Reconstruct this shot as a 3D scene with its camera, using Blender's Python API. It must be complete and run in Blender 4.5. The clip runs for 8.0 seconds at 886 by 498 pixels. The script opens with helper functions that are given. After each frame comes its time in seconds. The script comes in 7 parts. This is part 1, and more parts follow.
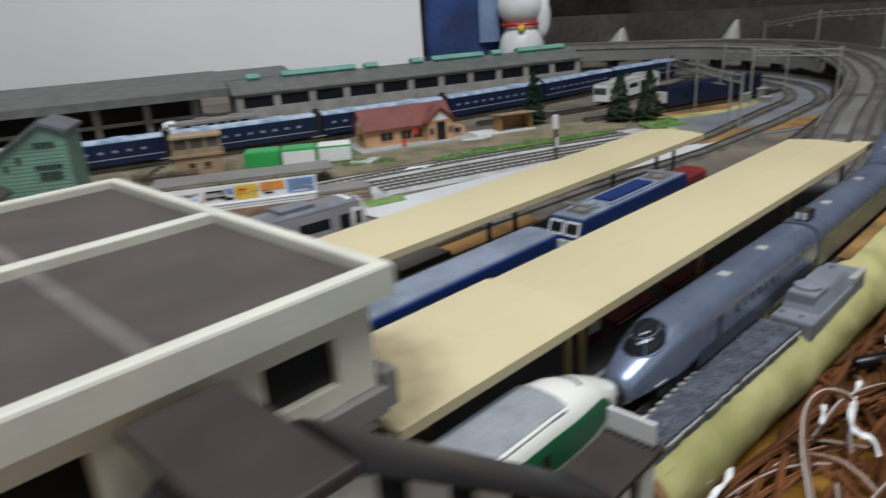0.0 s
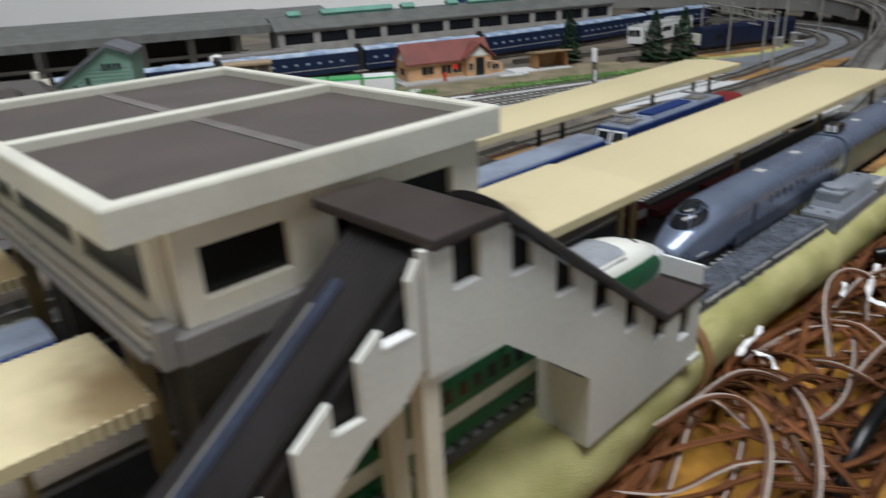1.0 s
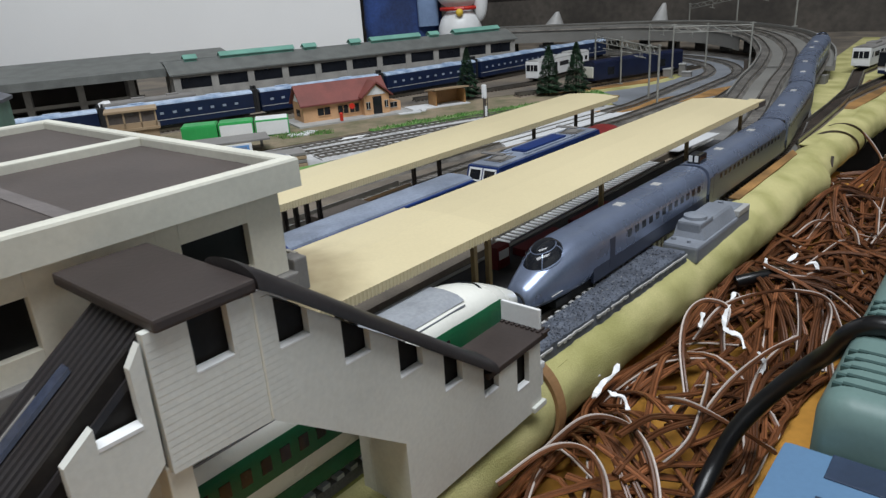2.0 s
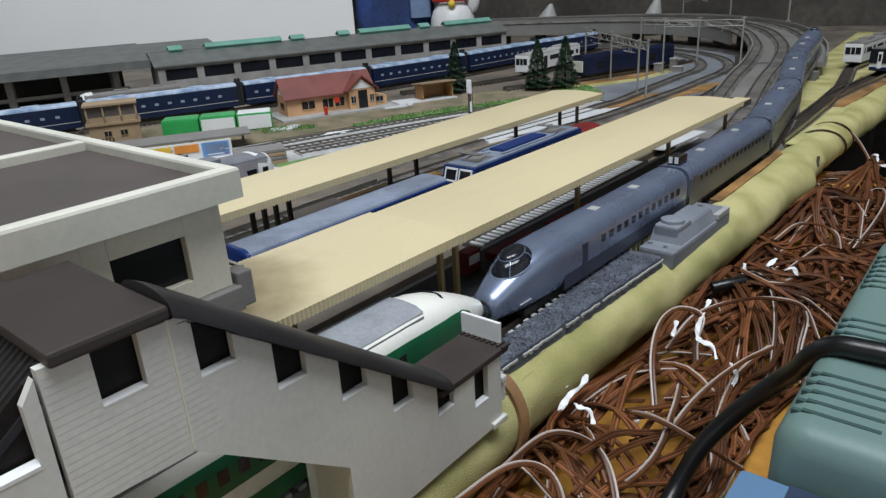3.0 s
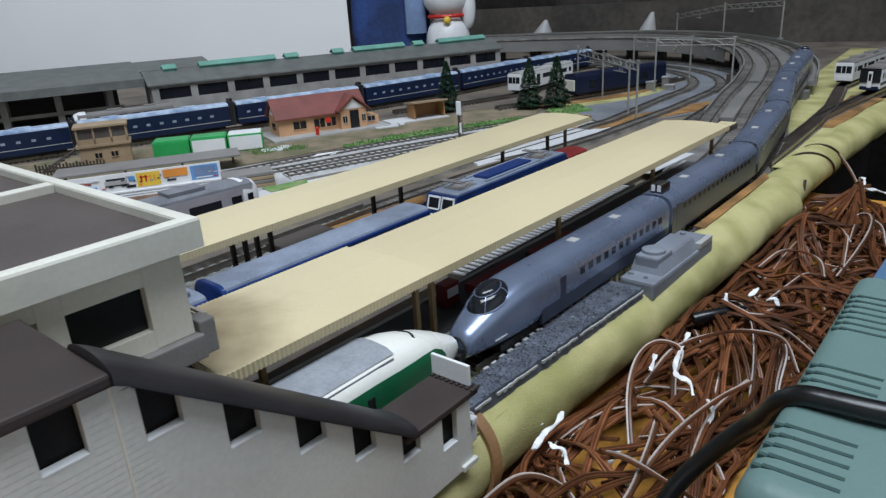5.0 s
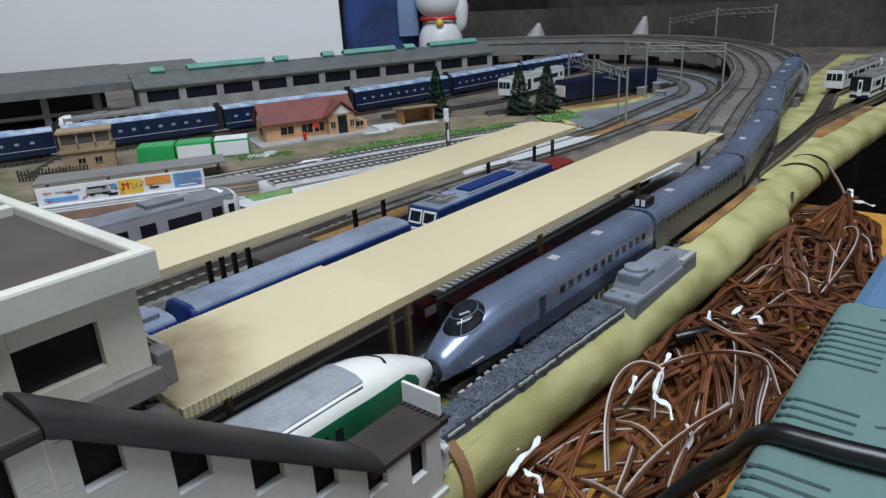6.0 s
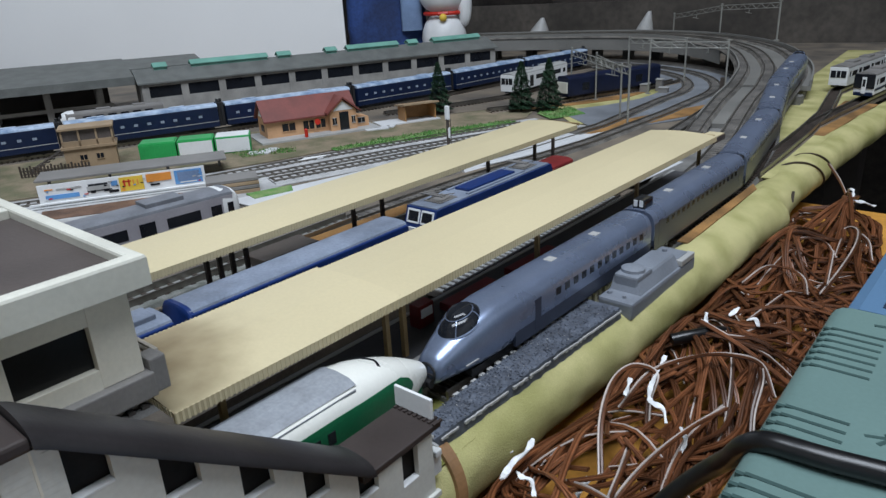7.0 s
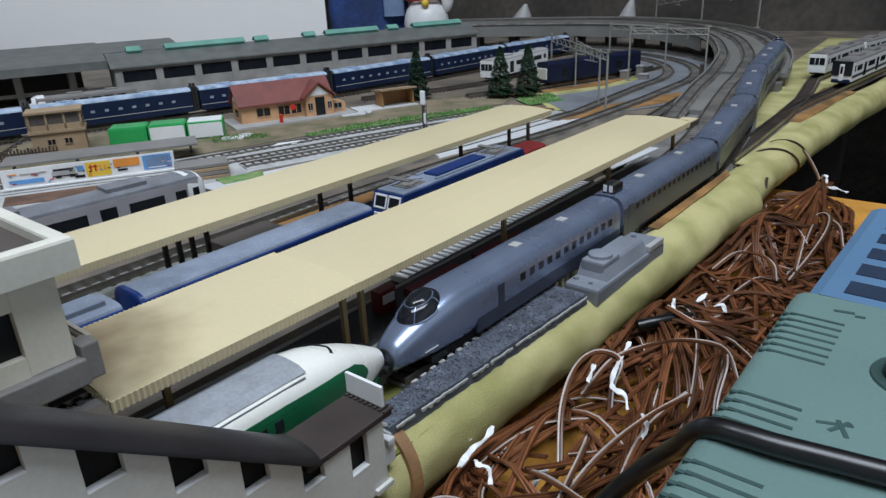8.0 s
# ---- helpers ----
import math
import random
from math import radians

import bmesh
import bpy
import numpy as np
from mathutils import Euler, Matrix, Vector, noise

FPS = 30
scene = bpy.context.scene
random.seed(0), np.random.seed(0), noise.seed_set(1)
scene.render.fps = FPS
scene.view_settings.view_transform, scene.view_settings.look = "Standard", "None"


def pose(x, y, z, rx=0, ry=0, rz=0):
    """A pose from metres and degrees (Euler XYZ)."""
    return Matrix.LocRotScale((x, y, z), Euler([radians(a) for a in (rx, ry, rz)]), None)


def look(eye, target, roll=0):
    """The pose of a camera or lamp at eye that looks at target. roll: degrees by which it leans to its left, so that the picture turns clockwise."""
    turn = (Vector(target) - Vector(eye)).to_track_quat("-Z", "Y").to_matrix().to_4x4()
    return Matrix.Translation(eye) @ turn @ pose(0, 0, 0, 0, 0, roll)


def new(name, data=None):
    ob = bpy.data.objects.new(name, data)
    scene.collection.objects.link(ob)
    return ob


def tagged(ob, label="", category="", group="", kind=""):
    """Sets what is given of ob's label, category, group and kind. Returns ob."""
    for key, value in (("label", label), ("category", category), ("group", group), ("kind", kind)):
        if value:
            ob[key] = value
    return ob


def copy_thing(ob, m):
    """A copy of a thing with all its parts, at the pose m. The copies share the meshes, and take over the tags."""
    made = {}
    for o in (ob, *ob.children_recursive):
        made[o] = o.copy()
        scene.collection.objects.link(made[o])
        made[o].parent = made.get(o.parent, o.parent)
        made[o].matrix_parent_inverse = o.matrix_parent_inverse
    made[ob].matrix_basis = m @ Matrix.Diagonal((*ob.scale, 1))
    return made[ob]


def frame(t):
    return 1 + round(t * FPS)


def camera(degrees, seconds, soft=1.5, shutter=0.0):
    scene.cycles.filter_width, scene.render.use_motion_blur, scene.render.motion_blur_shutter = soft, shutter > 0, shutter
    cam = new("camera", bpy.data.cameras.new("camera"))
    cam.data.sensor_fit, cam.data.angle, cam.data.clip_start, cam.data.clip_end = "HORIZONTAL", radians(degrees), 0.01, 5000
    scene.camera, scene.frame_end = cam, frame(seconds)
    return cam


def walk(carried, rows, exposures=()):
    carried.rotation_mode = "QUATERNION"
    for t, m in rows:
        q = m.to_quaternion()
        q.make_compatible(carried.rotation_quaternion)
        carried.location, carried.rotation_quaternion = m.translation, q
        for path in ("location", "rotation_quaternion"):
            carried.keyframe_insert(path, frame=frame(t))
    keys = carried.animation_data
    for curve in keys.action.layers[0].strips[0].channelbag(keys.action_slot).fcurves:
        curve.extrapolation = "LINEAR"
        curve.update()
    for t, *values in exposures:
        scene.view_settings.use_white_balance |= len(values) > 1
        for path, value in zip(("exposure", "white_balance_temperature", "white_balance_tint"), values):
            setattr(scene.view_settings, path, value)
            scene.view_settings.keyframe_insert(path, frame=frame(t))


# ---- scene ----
cam = camera(66.0, 8.0, soft=1.35, shutter=0.4)
PATH = [
    (0, (0.02837, 0.03004, 0.12171), (-0.03829, 0.09647, 0.08790), -3.78),
    (0.2, (0.02874, 0.00498, 0.12385), (-0.04118, 0.06737, 0.08895), -4.92),
    (0.5, (0.03170, -0.01619, 0.11791), (-0.03913, 0.04415, 0.08129), -4.68),
    (0.8, (0.03501, -0.02013, 0.11262), (-0.03515, 0.04049, 0.07517), -4.05),
    (1, (0.04101, -0.01144, 0.10815), (-0.02594, 0.05165, 0.06893), -3.02),
    (1.2, (0.04660, 0.00468, 0.10528), (-0.01745, 0.07117, 0.06684), -3.42),
    (1.5, (0.05363, 0.00929, 0.10744), (-0.00890, 0.07818, 0.07076), -3.43),
    (1.8, (0.05515, 0.01445, 0.10762), (-0.00631, 0.08450, 0.07135), -3.72),
    (2, (0.05549, 0.01692, 0.10775), (-0.00573, 0.08773, 0.07256), -3.83),
    (2.2, (0.05304, 0.02188, 0.10794), (-0.00709, 0.09324, 0.07197), -3.21),
    (3.3, (0.06155, 0.03012, 0.11032), (0.00085, 0.10070, 0.07380), -3.47),
    (3.5, (0.06310, 0.03025, 0.11052), (0.00257, 0.10106, 0.07415), -3.47),
    (3.8, (0.06383, 0.02834, 0.10806), (0.00347, 0.09880, 0.07076), -3.14),
    (4, (0.06088, 0.02592, 0.10795), (-0.00019, 0.09581, 0.07072), -3.29),
    (4.2, (0.05862, 0.02633, 0.11080), (-0.00279, 0.09606, 0.07383), -2.91),
    (4.5, (0.06253, 0.03105, 0.11180), (0.00124, 0.10132, 0.07567), -2.59),
    (4.7, (0.06103, 0.03332, 0.11633), (-0.00040, 0.10370, 0.08065), -2.90),
    (5, (0.06301, 0.03808, 0.11671), (0.00209, 0.10923, 0.08169), -3.50),
    (5.2, (0.06459, 0.04051, 0.11670), (0.00450, 0.11210, 0.08114), -3.09),
    (6.3, (0.06384, 0.04800, 0.12230), (0.00332, 0.11950, 0.08730), -3.12),
    (6.5, (0.06399, 0.04638, 0.12178), (0.00307, 0.11736, 0.08643), -3.06),
    (6.8, (0.06393, 0.04955, 0.12443), (0.00267, 0.12045, 0.08950), -3.18),
    (7, (0.06596, 0.04977, 0.12385), (0.00530, 0.12069, 0.08792), -3.04),
    (7.5, (0.07060, 0.05507, 0.12265), (0.00997, 0.12574, 0.08620), -3.00),
    (8, (0.07044, 0.05846, 0.12053), (0.01156, 0.13002, 0.08296), -2.65),
]
walk(cam, [(t, look(e, a, r)) for t, e, a, r in PATH], [(0, -0.05, 6700, 10), (0.5, 0.0, 6700, 10), (1.5, 0.1, 6650, 10), (2, 0.08, 6600, 10), (3.5, 0.03, 6450, 10), (5, 0.03, 6150, 10), (8, -0.03, 6150, 10)])

# ---- room light ----
world = bpy.data.worlds.new("room_air")
world.use_nodes = True
world.node_tree.nodes["Background"].inputs[0].default_value = (0.75, 0.85, 1.0, 1)
world.node_tree.nodes["Background"].inputs[1].default_value = 0.12
scene.world = world


def area_lamp(name, eye, target, sx, sy, watts, colour):
    d = bpy.data.lights.new(name, "AREA")
    d.shape, d.size, d.size_y, d.energy, d.color = "RECTANGLE", sx, sy, watts, colour
    ob = new(name, d)
    ob.matrix_world = look(eye, target)
    return ob


area_lamp("ceiling_tube_light", (0.20, -0.03, 1.56), (-0.2, 0.25, 0.0), 1.4, 0.7, 36.0, (0.88, 0.935, 1.0))

# ---- materials ----
MM = 0.001


def mat(name, col, rough=0.6, metal=0.0, var=0.12, scale=60.0, fine=900.0, bump=0.15, col2=None, depth=0.0004,
        island=0.0, spec=0.5, shade=0.0):
    m = bpy.data.materials.new(name)
    m.use_nodes = True
    nt = m.node_tree
    b = nt.nodes["Principled BSDF"]
    tc = nt.nodes.new("ShaderNodeTexCoord")
    n1 = nt.nodes.new("ShaderNodeTexNoise")
    n1.inputs["Scale"].default_value, n1.inputs["Detail"].default_value = scale, 5
    n2 = nt.nodes.new("ShaderNodeTexNoise")
    n2.inputs["Scale"].default_value, n2.inputs["Detail"].default_value = fine, 3
    for n in (n1, n2):
        nt.links.new(tc.outputs["Object"], n.inputs["Vector"])
    ramp = nt.nodes.new("ShaderNodeMix")
    ramp.data_type = "RGBA"
    dark = col2 or tuple(c * (1 - 2.2 * var) for c in col)
    ramp.inputs[6].default_value = (*[max(0.0, c) for c in dark], 1)
    ramp.inputs[7].default_value = (*col, 1)
    mr = nt.nodes.new("ShaderNodeMapRange")
    mr.inputs[1].default_value, mr.inputs[2].default_value = 0.35, 0.62
    nt.links.new(n1.outputs["Fac"], mr.inputs[0])
    nt.links.new(mr.outputs[0], ramp.inputs[0])
    out = ramp.outputs[2]
    g = nt.nodes.new("ShaderNodeMix")
    g.data_type, g.blend_type = "RGBA", "MULTIPLY"
    g.inputs[0].default_value = 1.0
    gm = nt.nodes.new("ShaderNodeMapRange")
    gm.inputs[1].default_value, gm.inputs[2].default_value = 0.3, 0.7
    gm.inputs[3].default_value, gm.inputs[4].default_value = 1 - var, 1 + 0.4 * var
    nt.links.new(n2.outputs["Fac"], gm.inputs[0])
    nt.links.new(out, g.inputs[6])
    nt.links.new(gm.outputs[0], g.inputs[7])
    out = g.outputs[2]
    if island:
        info = nt.nodes.new("ShaderNodeNewGeometry")
        im = nt.nodes.new("ShaderNodeMapRange")
        im.inputs[3].default_value, im.inputs[4].default_value = 1 - island, 1 + island
        nt.links.new(info.outputs["Random Per Island"], im.inputs[0])
        g2 = nt.nodes.new("ShaderNodeMix")
        g2.data_type, g2.blend_type = "RGBA", "MULTIPLY"
        g2.inputs[0].default_value = 1.0
        nt.links.new(out, g2.inputs[6])
        nt.links.new(im.outputs[0], g2.inputs[7])
        out = g2.outputs[2]
    if shade:
        oi = nt.nodes.new("ShaderNodeObjectInfo")
        om = nt.nodes.new("ShaderNodeMapRange")
        om.inputs[3].default_value, om.inputs[4].default_value = 1 - shade, 1 + shade
        nt.links.new(oi.outputs["Random"], om.inputs[0])
        g3 = nt.nodes.new("ShaderNodeMix")
        g3.data_type, g3.blend_type = "RGBA", "MULTIPLY"
        g3.inputs[0].default_value = 1.0
        nt.links.new(out, g3.inputs[6])
        nt.links.new(om.outputs[0], g3.inputs[7])
        out = g3.outputs[2]
    nt.links.new(out, b.inputs["Base Color"])
    b.inputs["Metallic"].default_value = metal
    b.inputs["Specular IOR Level"].default_value = spec
    rm = nt.nodes.new("ShaderNodeMapRange")
    rm.inputs[3].default_value, rm.inputs[4].default_value = max(0.02, rough - 0.08), min(1.0, rough + 0.08)
    nt.links.new(n1.outputs["Fac"], rm.inputs[0])
    nt.links.new(rm.outputs[0], b.inputs["Roughness"])
    if bump:
        bp = nt.nodes.new("ShaderNodeBump")
        bp.inputs["Strength"].default_value, bp.inputs["Distance"].default_value = bump, depth
        nt.links.new(n2.outputs["Fac"], bp.inputs["Height"])
        nt.links.new(bp.outputs[0], b.inputs["Normal"])
    return m


CREAM = mat("cream_plastic", (0.78, 0.745, 0.63), 0.45, var=0.05, bump=0.05)
IVORY = mat("ivory_plastic", (0.67, 0.66, 0.575), 0.45, var=0.05, bump=0.05)
STAIRW = mat("off_white_stair_plastic", (0.68, 0.685, 0.635), 0.45, var=0.06, scale=25, bump=0.05)
CANOPY = mat("canopy_plastic", (0.62, 0.535, 0.335), 0.5, var=0.035, scale=9, bump=0.03)


def stain_shaded(base, spot, near, far, colour):
    """A copy of a material with brown stain and contact shade painted out from one corner."""
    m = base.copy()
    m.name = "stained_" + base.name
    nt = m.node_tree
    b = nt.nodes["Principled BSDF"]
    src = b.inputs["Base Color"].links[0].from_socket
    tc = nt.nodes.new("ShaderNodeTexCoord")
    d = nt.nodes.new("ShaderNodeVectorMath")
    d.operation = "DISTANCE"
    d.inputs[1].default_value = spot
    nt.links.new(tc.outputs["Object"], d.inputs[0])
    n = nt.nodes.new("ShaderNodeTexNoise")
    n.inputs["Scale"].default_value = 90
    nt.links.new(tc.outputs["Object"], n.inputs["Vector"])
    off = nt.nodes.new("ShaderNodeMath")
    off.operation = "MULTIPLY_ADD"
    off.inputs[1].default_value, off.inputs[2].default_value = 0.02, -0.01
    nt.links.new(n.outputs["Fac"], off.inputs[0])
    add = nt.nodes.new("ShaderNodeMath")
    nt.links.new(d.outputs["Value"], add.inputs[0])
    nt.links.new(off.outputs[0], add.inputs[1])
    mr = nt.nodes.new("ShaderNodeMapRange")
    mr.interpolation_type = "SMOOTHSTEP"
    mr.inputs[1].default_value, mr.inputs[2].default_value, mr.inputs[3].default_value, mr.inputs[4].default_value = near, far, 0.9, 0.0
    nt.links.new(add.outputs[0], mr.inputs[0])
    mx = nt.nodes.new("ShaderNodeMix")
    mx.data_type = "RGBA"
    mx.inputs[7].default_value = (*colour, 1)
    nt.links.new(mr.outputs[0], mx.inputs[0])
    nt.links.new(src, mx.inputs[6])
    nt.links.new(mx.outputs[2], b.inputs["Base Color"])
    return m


# canopy ends by the station: stain plus the building's contact shade in the colour
CANOPYST = stain_shaded(CANOPY, (-0.010, -0.002, 0.036), 0.009, 0.044, (0.12, 0.075, 0.028))
CANOPYSN = stain_shaded(CANOPY, (0.012, 0.196, 0.036), 0.006, 0.030, (0.16, 0.10, 0.04))
HALLRF = mat("dark_hall_roof", (0.07, 0.06, 0.055), 0.65, var=0.15, bump=0.2)
STRIPGR = mat("grey_joint_strip", (0.17, 0.15, 0.145), 0.6, var=0.12)
ROOFBR = mat("brown_roof_plastic", (0.082, 0.066, 0.060), 0.55, var=0.10, bump=0.12)
DARKRF = mat("dark_roof_plastic", (0.026, 0.023, 0.024), 0.40, var=0.12, bump=0.1)
LANDRF = mat("dark_brown_roof_plastic", (0.042, 0.031, 0.028), 0.55, var=0.10, bump=0.12)
SKYL = mat("skylight_blue_grey", (0.04, 0.05, 0.08), 0.16, var=0.2, bump=0.0)
GREYPL = mat("grey_plastic", (0.22, 0.21, 0.20), 0.5, var=0.08)
LGREY = mat("light_grey_plastic", (0.42, 0.42, 0.41), 0.5, var=0.08)
SMOKE = mat("dark_window", (0.010, 0.010, 0.010), 0.3, var=0.2, bump=0.0, spec=0.3)
PLATTOP = mat("platform_grey", (0.07, 0.07, 0.075), 0.7, var=0.15)
RAILCR = mat("cream_grey_rail", (0.46, 0.42, 0.355), 0.5, var=0.08)
POST = mat("tan_post", (0.34, 0.24, 0.11), 0.5)
POSTD = mat("dark_post", (0.07, 0.055, 0.045), 0.5)
FELT = mat("yellow_green_felt", (0.53, 0.49, 0.235), 0.98, var=0.14, scale=34, fine=2400, bump=0.8, col2=(0.35, 0.335, 0.135), spec=0.04, depth=0.0006)
# greener felt, with the deep shade under the stairs mixed into its colour
FELTSH = mat("mossy_green_felt", (0.23, 0.225, 0.07), 0.98, var=0.2, scale=40, fine=2200, bump=0.7, col2=(0.13, 0.14, 0.04), spec=0.05)
# matt near-black that paints the stair interior's shade
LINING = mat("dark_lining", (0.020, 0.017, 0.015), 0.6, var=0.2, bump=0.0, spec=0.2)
GRASS = mat("green_flock", (0.09, 0.25, 0.05), 0.95, var=0.3, scale=90, fine=1400, bump=0.6, col2=(0.24, 0.32, 0.13))
EMUR = mat("lilac_grey_roof", (0.19, 0.20, 0.225), 0.5, var=0.12, scale=80)
EMUS = mat("lilac_grey_side", (0.37, 0.355, 0.39), 0.4, var=0.06, bump=0.0)
BOARD = mat("baseboard_brown", (0.20, 0.165, 0.125), 0.8, var=0.2, scale=20, col2=(0.085, 0.075, 0.065))
GREYBED = mat("grey_ballast_bed", (0.22, 0.215, 0.205), 0.8, var=0.22, scale=30, fine=1800, bump=0.7)
EARTH = mat("olive_earth", (0.27, 0.215, 0.145), 0.9, var=0.25, scale=45, fine=1500, bump=0.6, col2=(0.14, 0.135, 0.075))
LBED = mat("light_ballast_bed", (0.50, 0.50, 0.50), 0.8, var=0.13, scale=70, fine=1800, bump=0.6)
DULLBED = mat("dull_ballast_bed", (0.27, 0.275, 0.26), 0.85, var=0.3, scale=120, fine=1800, bump=0.7, col2=(0.13, 0.14, 0.12))
RUSTBED = mat("rust_brown_bed", (0.20, 0.115, 0.075), 0.85, var=0.25, scale=60, fine=1500, bump=0.5)
# dark glass lightened to brown-grey: its reflection is put into the colour
CABING = mat("brown_tinted_glazing", (0.13, 0.11, 0.10), 0.2, var=0.15, bump=0.0)
CURVEBD = mat("blue_grey_ground", (0.21, 0.225, 0.25), 0.7, var=0.12, scale=25, fine=900, bump=0.2)
WORNBED = mat("brown_grey_bed", (0.19, 0.175, 0.155), 0.85, var=0.25, scale=60, fine=1500, bump=0.6)
WHITERD = mat("white_card", (0.62, 0.63, 0.64), 0.6, var=0.06, scale=20)
CORK = mat("cork_brown", (0.36, 0.19, 0.06), 0.85, var=0.25, scale=40, fine=1200, bump=0.4)
ORANGE = mat("orange_wood", (0.60, 0.29, 0.05), 0.5, var=0.15, scale=18, fine=300)
RAIL = mat("rail_steel", (0.32, 0.30, 0.27), 0.35, metal=0.9, var=0.1, bump=0.0)
TIEBR = mat("brown_sleepers", (0.06, 0.045, 0.035), 0.7, var=0.2)
TIEGR = mat("weathered_sleepers", (0.15, 0.14, 0.13), 0.75, var=0.2)
TIEWH = mat("pale_sleepers", (0.55, 0.58, 0.62), 0.5, var=0.1)
RUBBLE = mat("grey_rubble", (0.105, 0.12, 0.152), 0.5, var=0.2, scale=190, fine=1700, bump=0.3, col2=(0.066, 0.074, 0.093), depth=0.0004)
GREYCAST = mat("grey_cast_block", (0.21, 0.23, 0.265), 0.48, var=0.08, bump=0.08)
STEPWIRE = mat("brown_wire", (0.15, 0.056, 0.023), 0.32, var=0.2, island=0.4, shade=0.45, bump=0.0)
WHITEWIRE = mat("white_wire", (0.55, 0.475, 0.43), 0.45, var=0.15, island=0.25, bump=0.0)
STRAP = mat("tan_strap", (0.26, 0.14, 0.06), 0.5, var=0.12, bump=0.0)
WHITETIE = mat("white_twist_tie", (0.82, 0.83, 0.84), 0.4, var=0.04, bump=0.0)
BLACKRUB = mat("black_rubber", (0.008, 0.008, 0.009), 0.3, var=0.2, bump=0.0)
PSUGR = mat("teal_green_case", (0.135, 0.215, 0.20), 0.45, var=0.05, scale=12, bump=0.05)
PSUDK = mat("dark_green_groove", (0.035, 0.075, 0.07), 0.6, var=0.1)
PSUBL = mat("blue_case", (0.105, 0.20, 0.33), 0.4, var=0.05, scale=12, bump=0.05)
SLOTBL = mat("navy_slot", (0.02, 0.035, 0.07), 0.5)
SHINKW = mat("train_ivory", (0.80, 0.80, 0.74), 0.28, var=0.03, bump=0.0)
SHINKG = mat("train_green", (0.012, 0.13, 0.055), 0.3, var=0.1, bump=0.0)
SHINKR = mat("train_roof_grey", (0.30, 0.32, 0.35), 0.4, var=0.15, scale=60, bump=0.05)
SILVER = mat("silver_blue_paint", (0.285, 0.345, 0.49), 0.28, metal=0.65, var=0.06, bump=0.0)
# darker copy of the silver for the shaded car sides
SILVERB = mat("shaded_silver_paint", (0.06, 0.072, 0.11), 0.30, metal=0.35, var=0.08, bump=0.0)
SILVERD = mat("dark_silver_paint", (0.055, 0.065, 0.085), 0.45, metal=0.0, var=0.08, bump=0.0)
UNDER = mat("underframe_black", (0.02, 0.02, 0.022), 0.6, var=0.2)
BLUETR = mat("blue_train_paint", (0.006, 0.016, 0.053), 0.35, var=0.1, bump=0.0)
BLUELO = mat("bright_blue_paint", (0.011, 0.034, 0.15), 0.33, var=0.1, bump=0.0)
NAVY = mat("navy_paint", (0.005, 0.011, 0.042), 0.4, var=0.15, bump=0.0)
BLUERF = mat("pale_blue_roof", (0.46, 0.56, 0.70), 0.35, var=0.2, scale=110, col2=(0.20, 0.29, 0.44))
LOCORF = mat("grey_blue_roof", (0.24, 0.28, 0.36), 0.45, var=0.15, scale=60)
WINLT = mat("pale_window", (0.30, 0.35, 0.43), 0.2, var=0.1, bump=0.0)
WINDK = mat("black_window", (0.015, 0.017, 0.022), 0.12, var=0.1, bump=0.0)
WHITEPL = mat("white_plastic", (0.78, 0.79, 0.79), 0.4, var=0.04, bump=0.0)
RED = mat("red_plastic", (0.60, 0.03, 0.015), 0.4, var=0.08, bump=0.0)
REDDK = mat("dark_red_plastic", (0.20, 0.02, 0.02), 0.5, var=0.12, bump=0.0)
ROOFRD = mat("russet_roof", (0.20, 0.055, 0.045), 0.6, var=0.12)
PEACH = mat("peach_wall", (0.62, 0.36, 0.19), 0.6, var=0.07)
TIMB = mat("varnished_timber", (0.42, 0.22, 0.08), 0.5, var=0.12)
TAN = mat("tan_wall", (0.36, 0.26, 0.16), 0.6, var=0.08)
SHEDW = mat("shed_wall_grey", (0.34, 0.33, 0.31), 0.7, var=0.12)
SHEDR = mat("shed_roof_grey", (0.15, 0.158, 0.15), 0.7, var=0.12)
VIAD = mat("viaduct_grey", (0.20, 0.195, 0.18), 0.75, var=0.12, scale=15)
MINT = mat("mint_vent", (0.17, 0.38, 0.31), 0.6, var=0.08)
GREENW = mat("sage_green_wall", (0.17, 0.30, 0.24), 0.6, var=0.1)
SLATE = mat("slate_roof", (0.13, 0.135, 0.155), 0.6, var=0.15)
CONTG = mat("container_green", (0.03, 0.36, 0.09), 0.45, var=0.08, bump=0.0)
CONIF = mat("conifer_green", (0.026, 0.080, 0.034), 0.9, var=0.3, island=0.5, bump=0.0)
TRUNK = mat("bark_brown", (0.06, 0.04, 0.025), 0.9)
STEELP = mat("pale_steel_pole", (0.33, 0.33, 0.30), 0.5, metal=0.2)
WALLW = mat("white_wall_paint", (0.86, 0.86, 0.855), 0.8, var=0.02, scale=3, bump=0.05)
WALLD = mat("dark_brown_curtain", (0.058, 0.047, 0.041), 0.9, var=0.35, scale=5, fine=80)
BACKGR = mat("dull_grey_brown_board", (0.088, 0.076, 0.064), 0.85, var=0.3, scale=6, fine=90)
CEIL = mat("ceiling_white", (0.84, 0.84, 0.82), 0.9, var=0.02, scale=3)
FLOORD = mat("dark_floor", (0.03, 0.022, 0.018), 0.7, var=0.2, scale=6)
BLUECL = mat("blue_cloth", (0.03, 0.07, 0.24), 0.8, var=0.25, scale=14, fine=200)
BLUELT = mat("light_blue_cloth", (0.22, 0.32, 0.52), 0.8, var=0.15, scale=20)
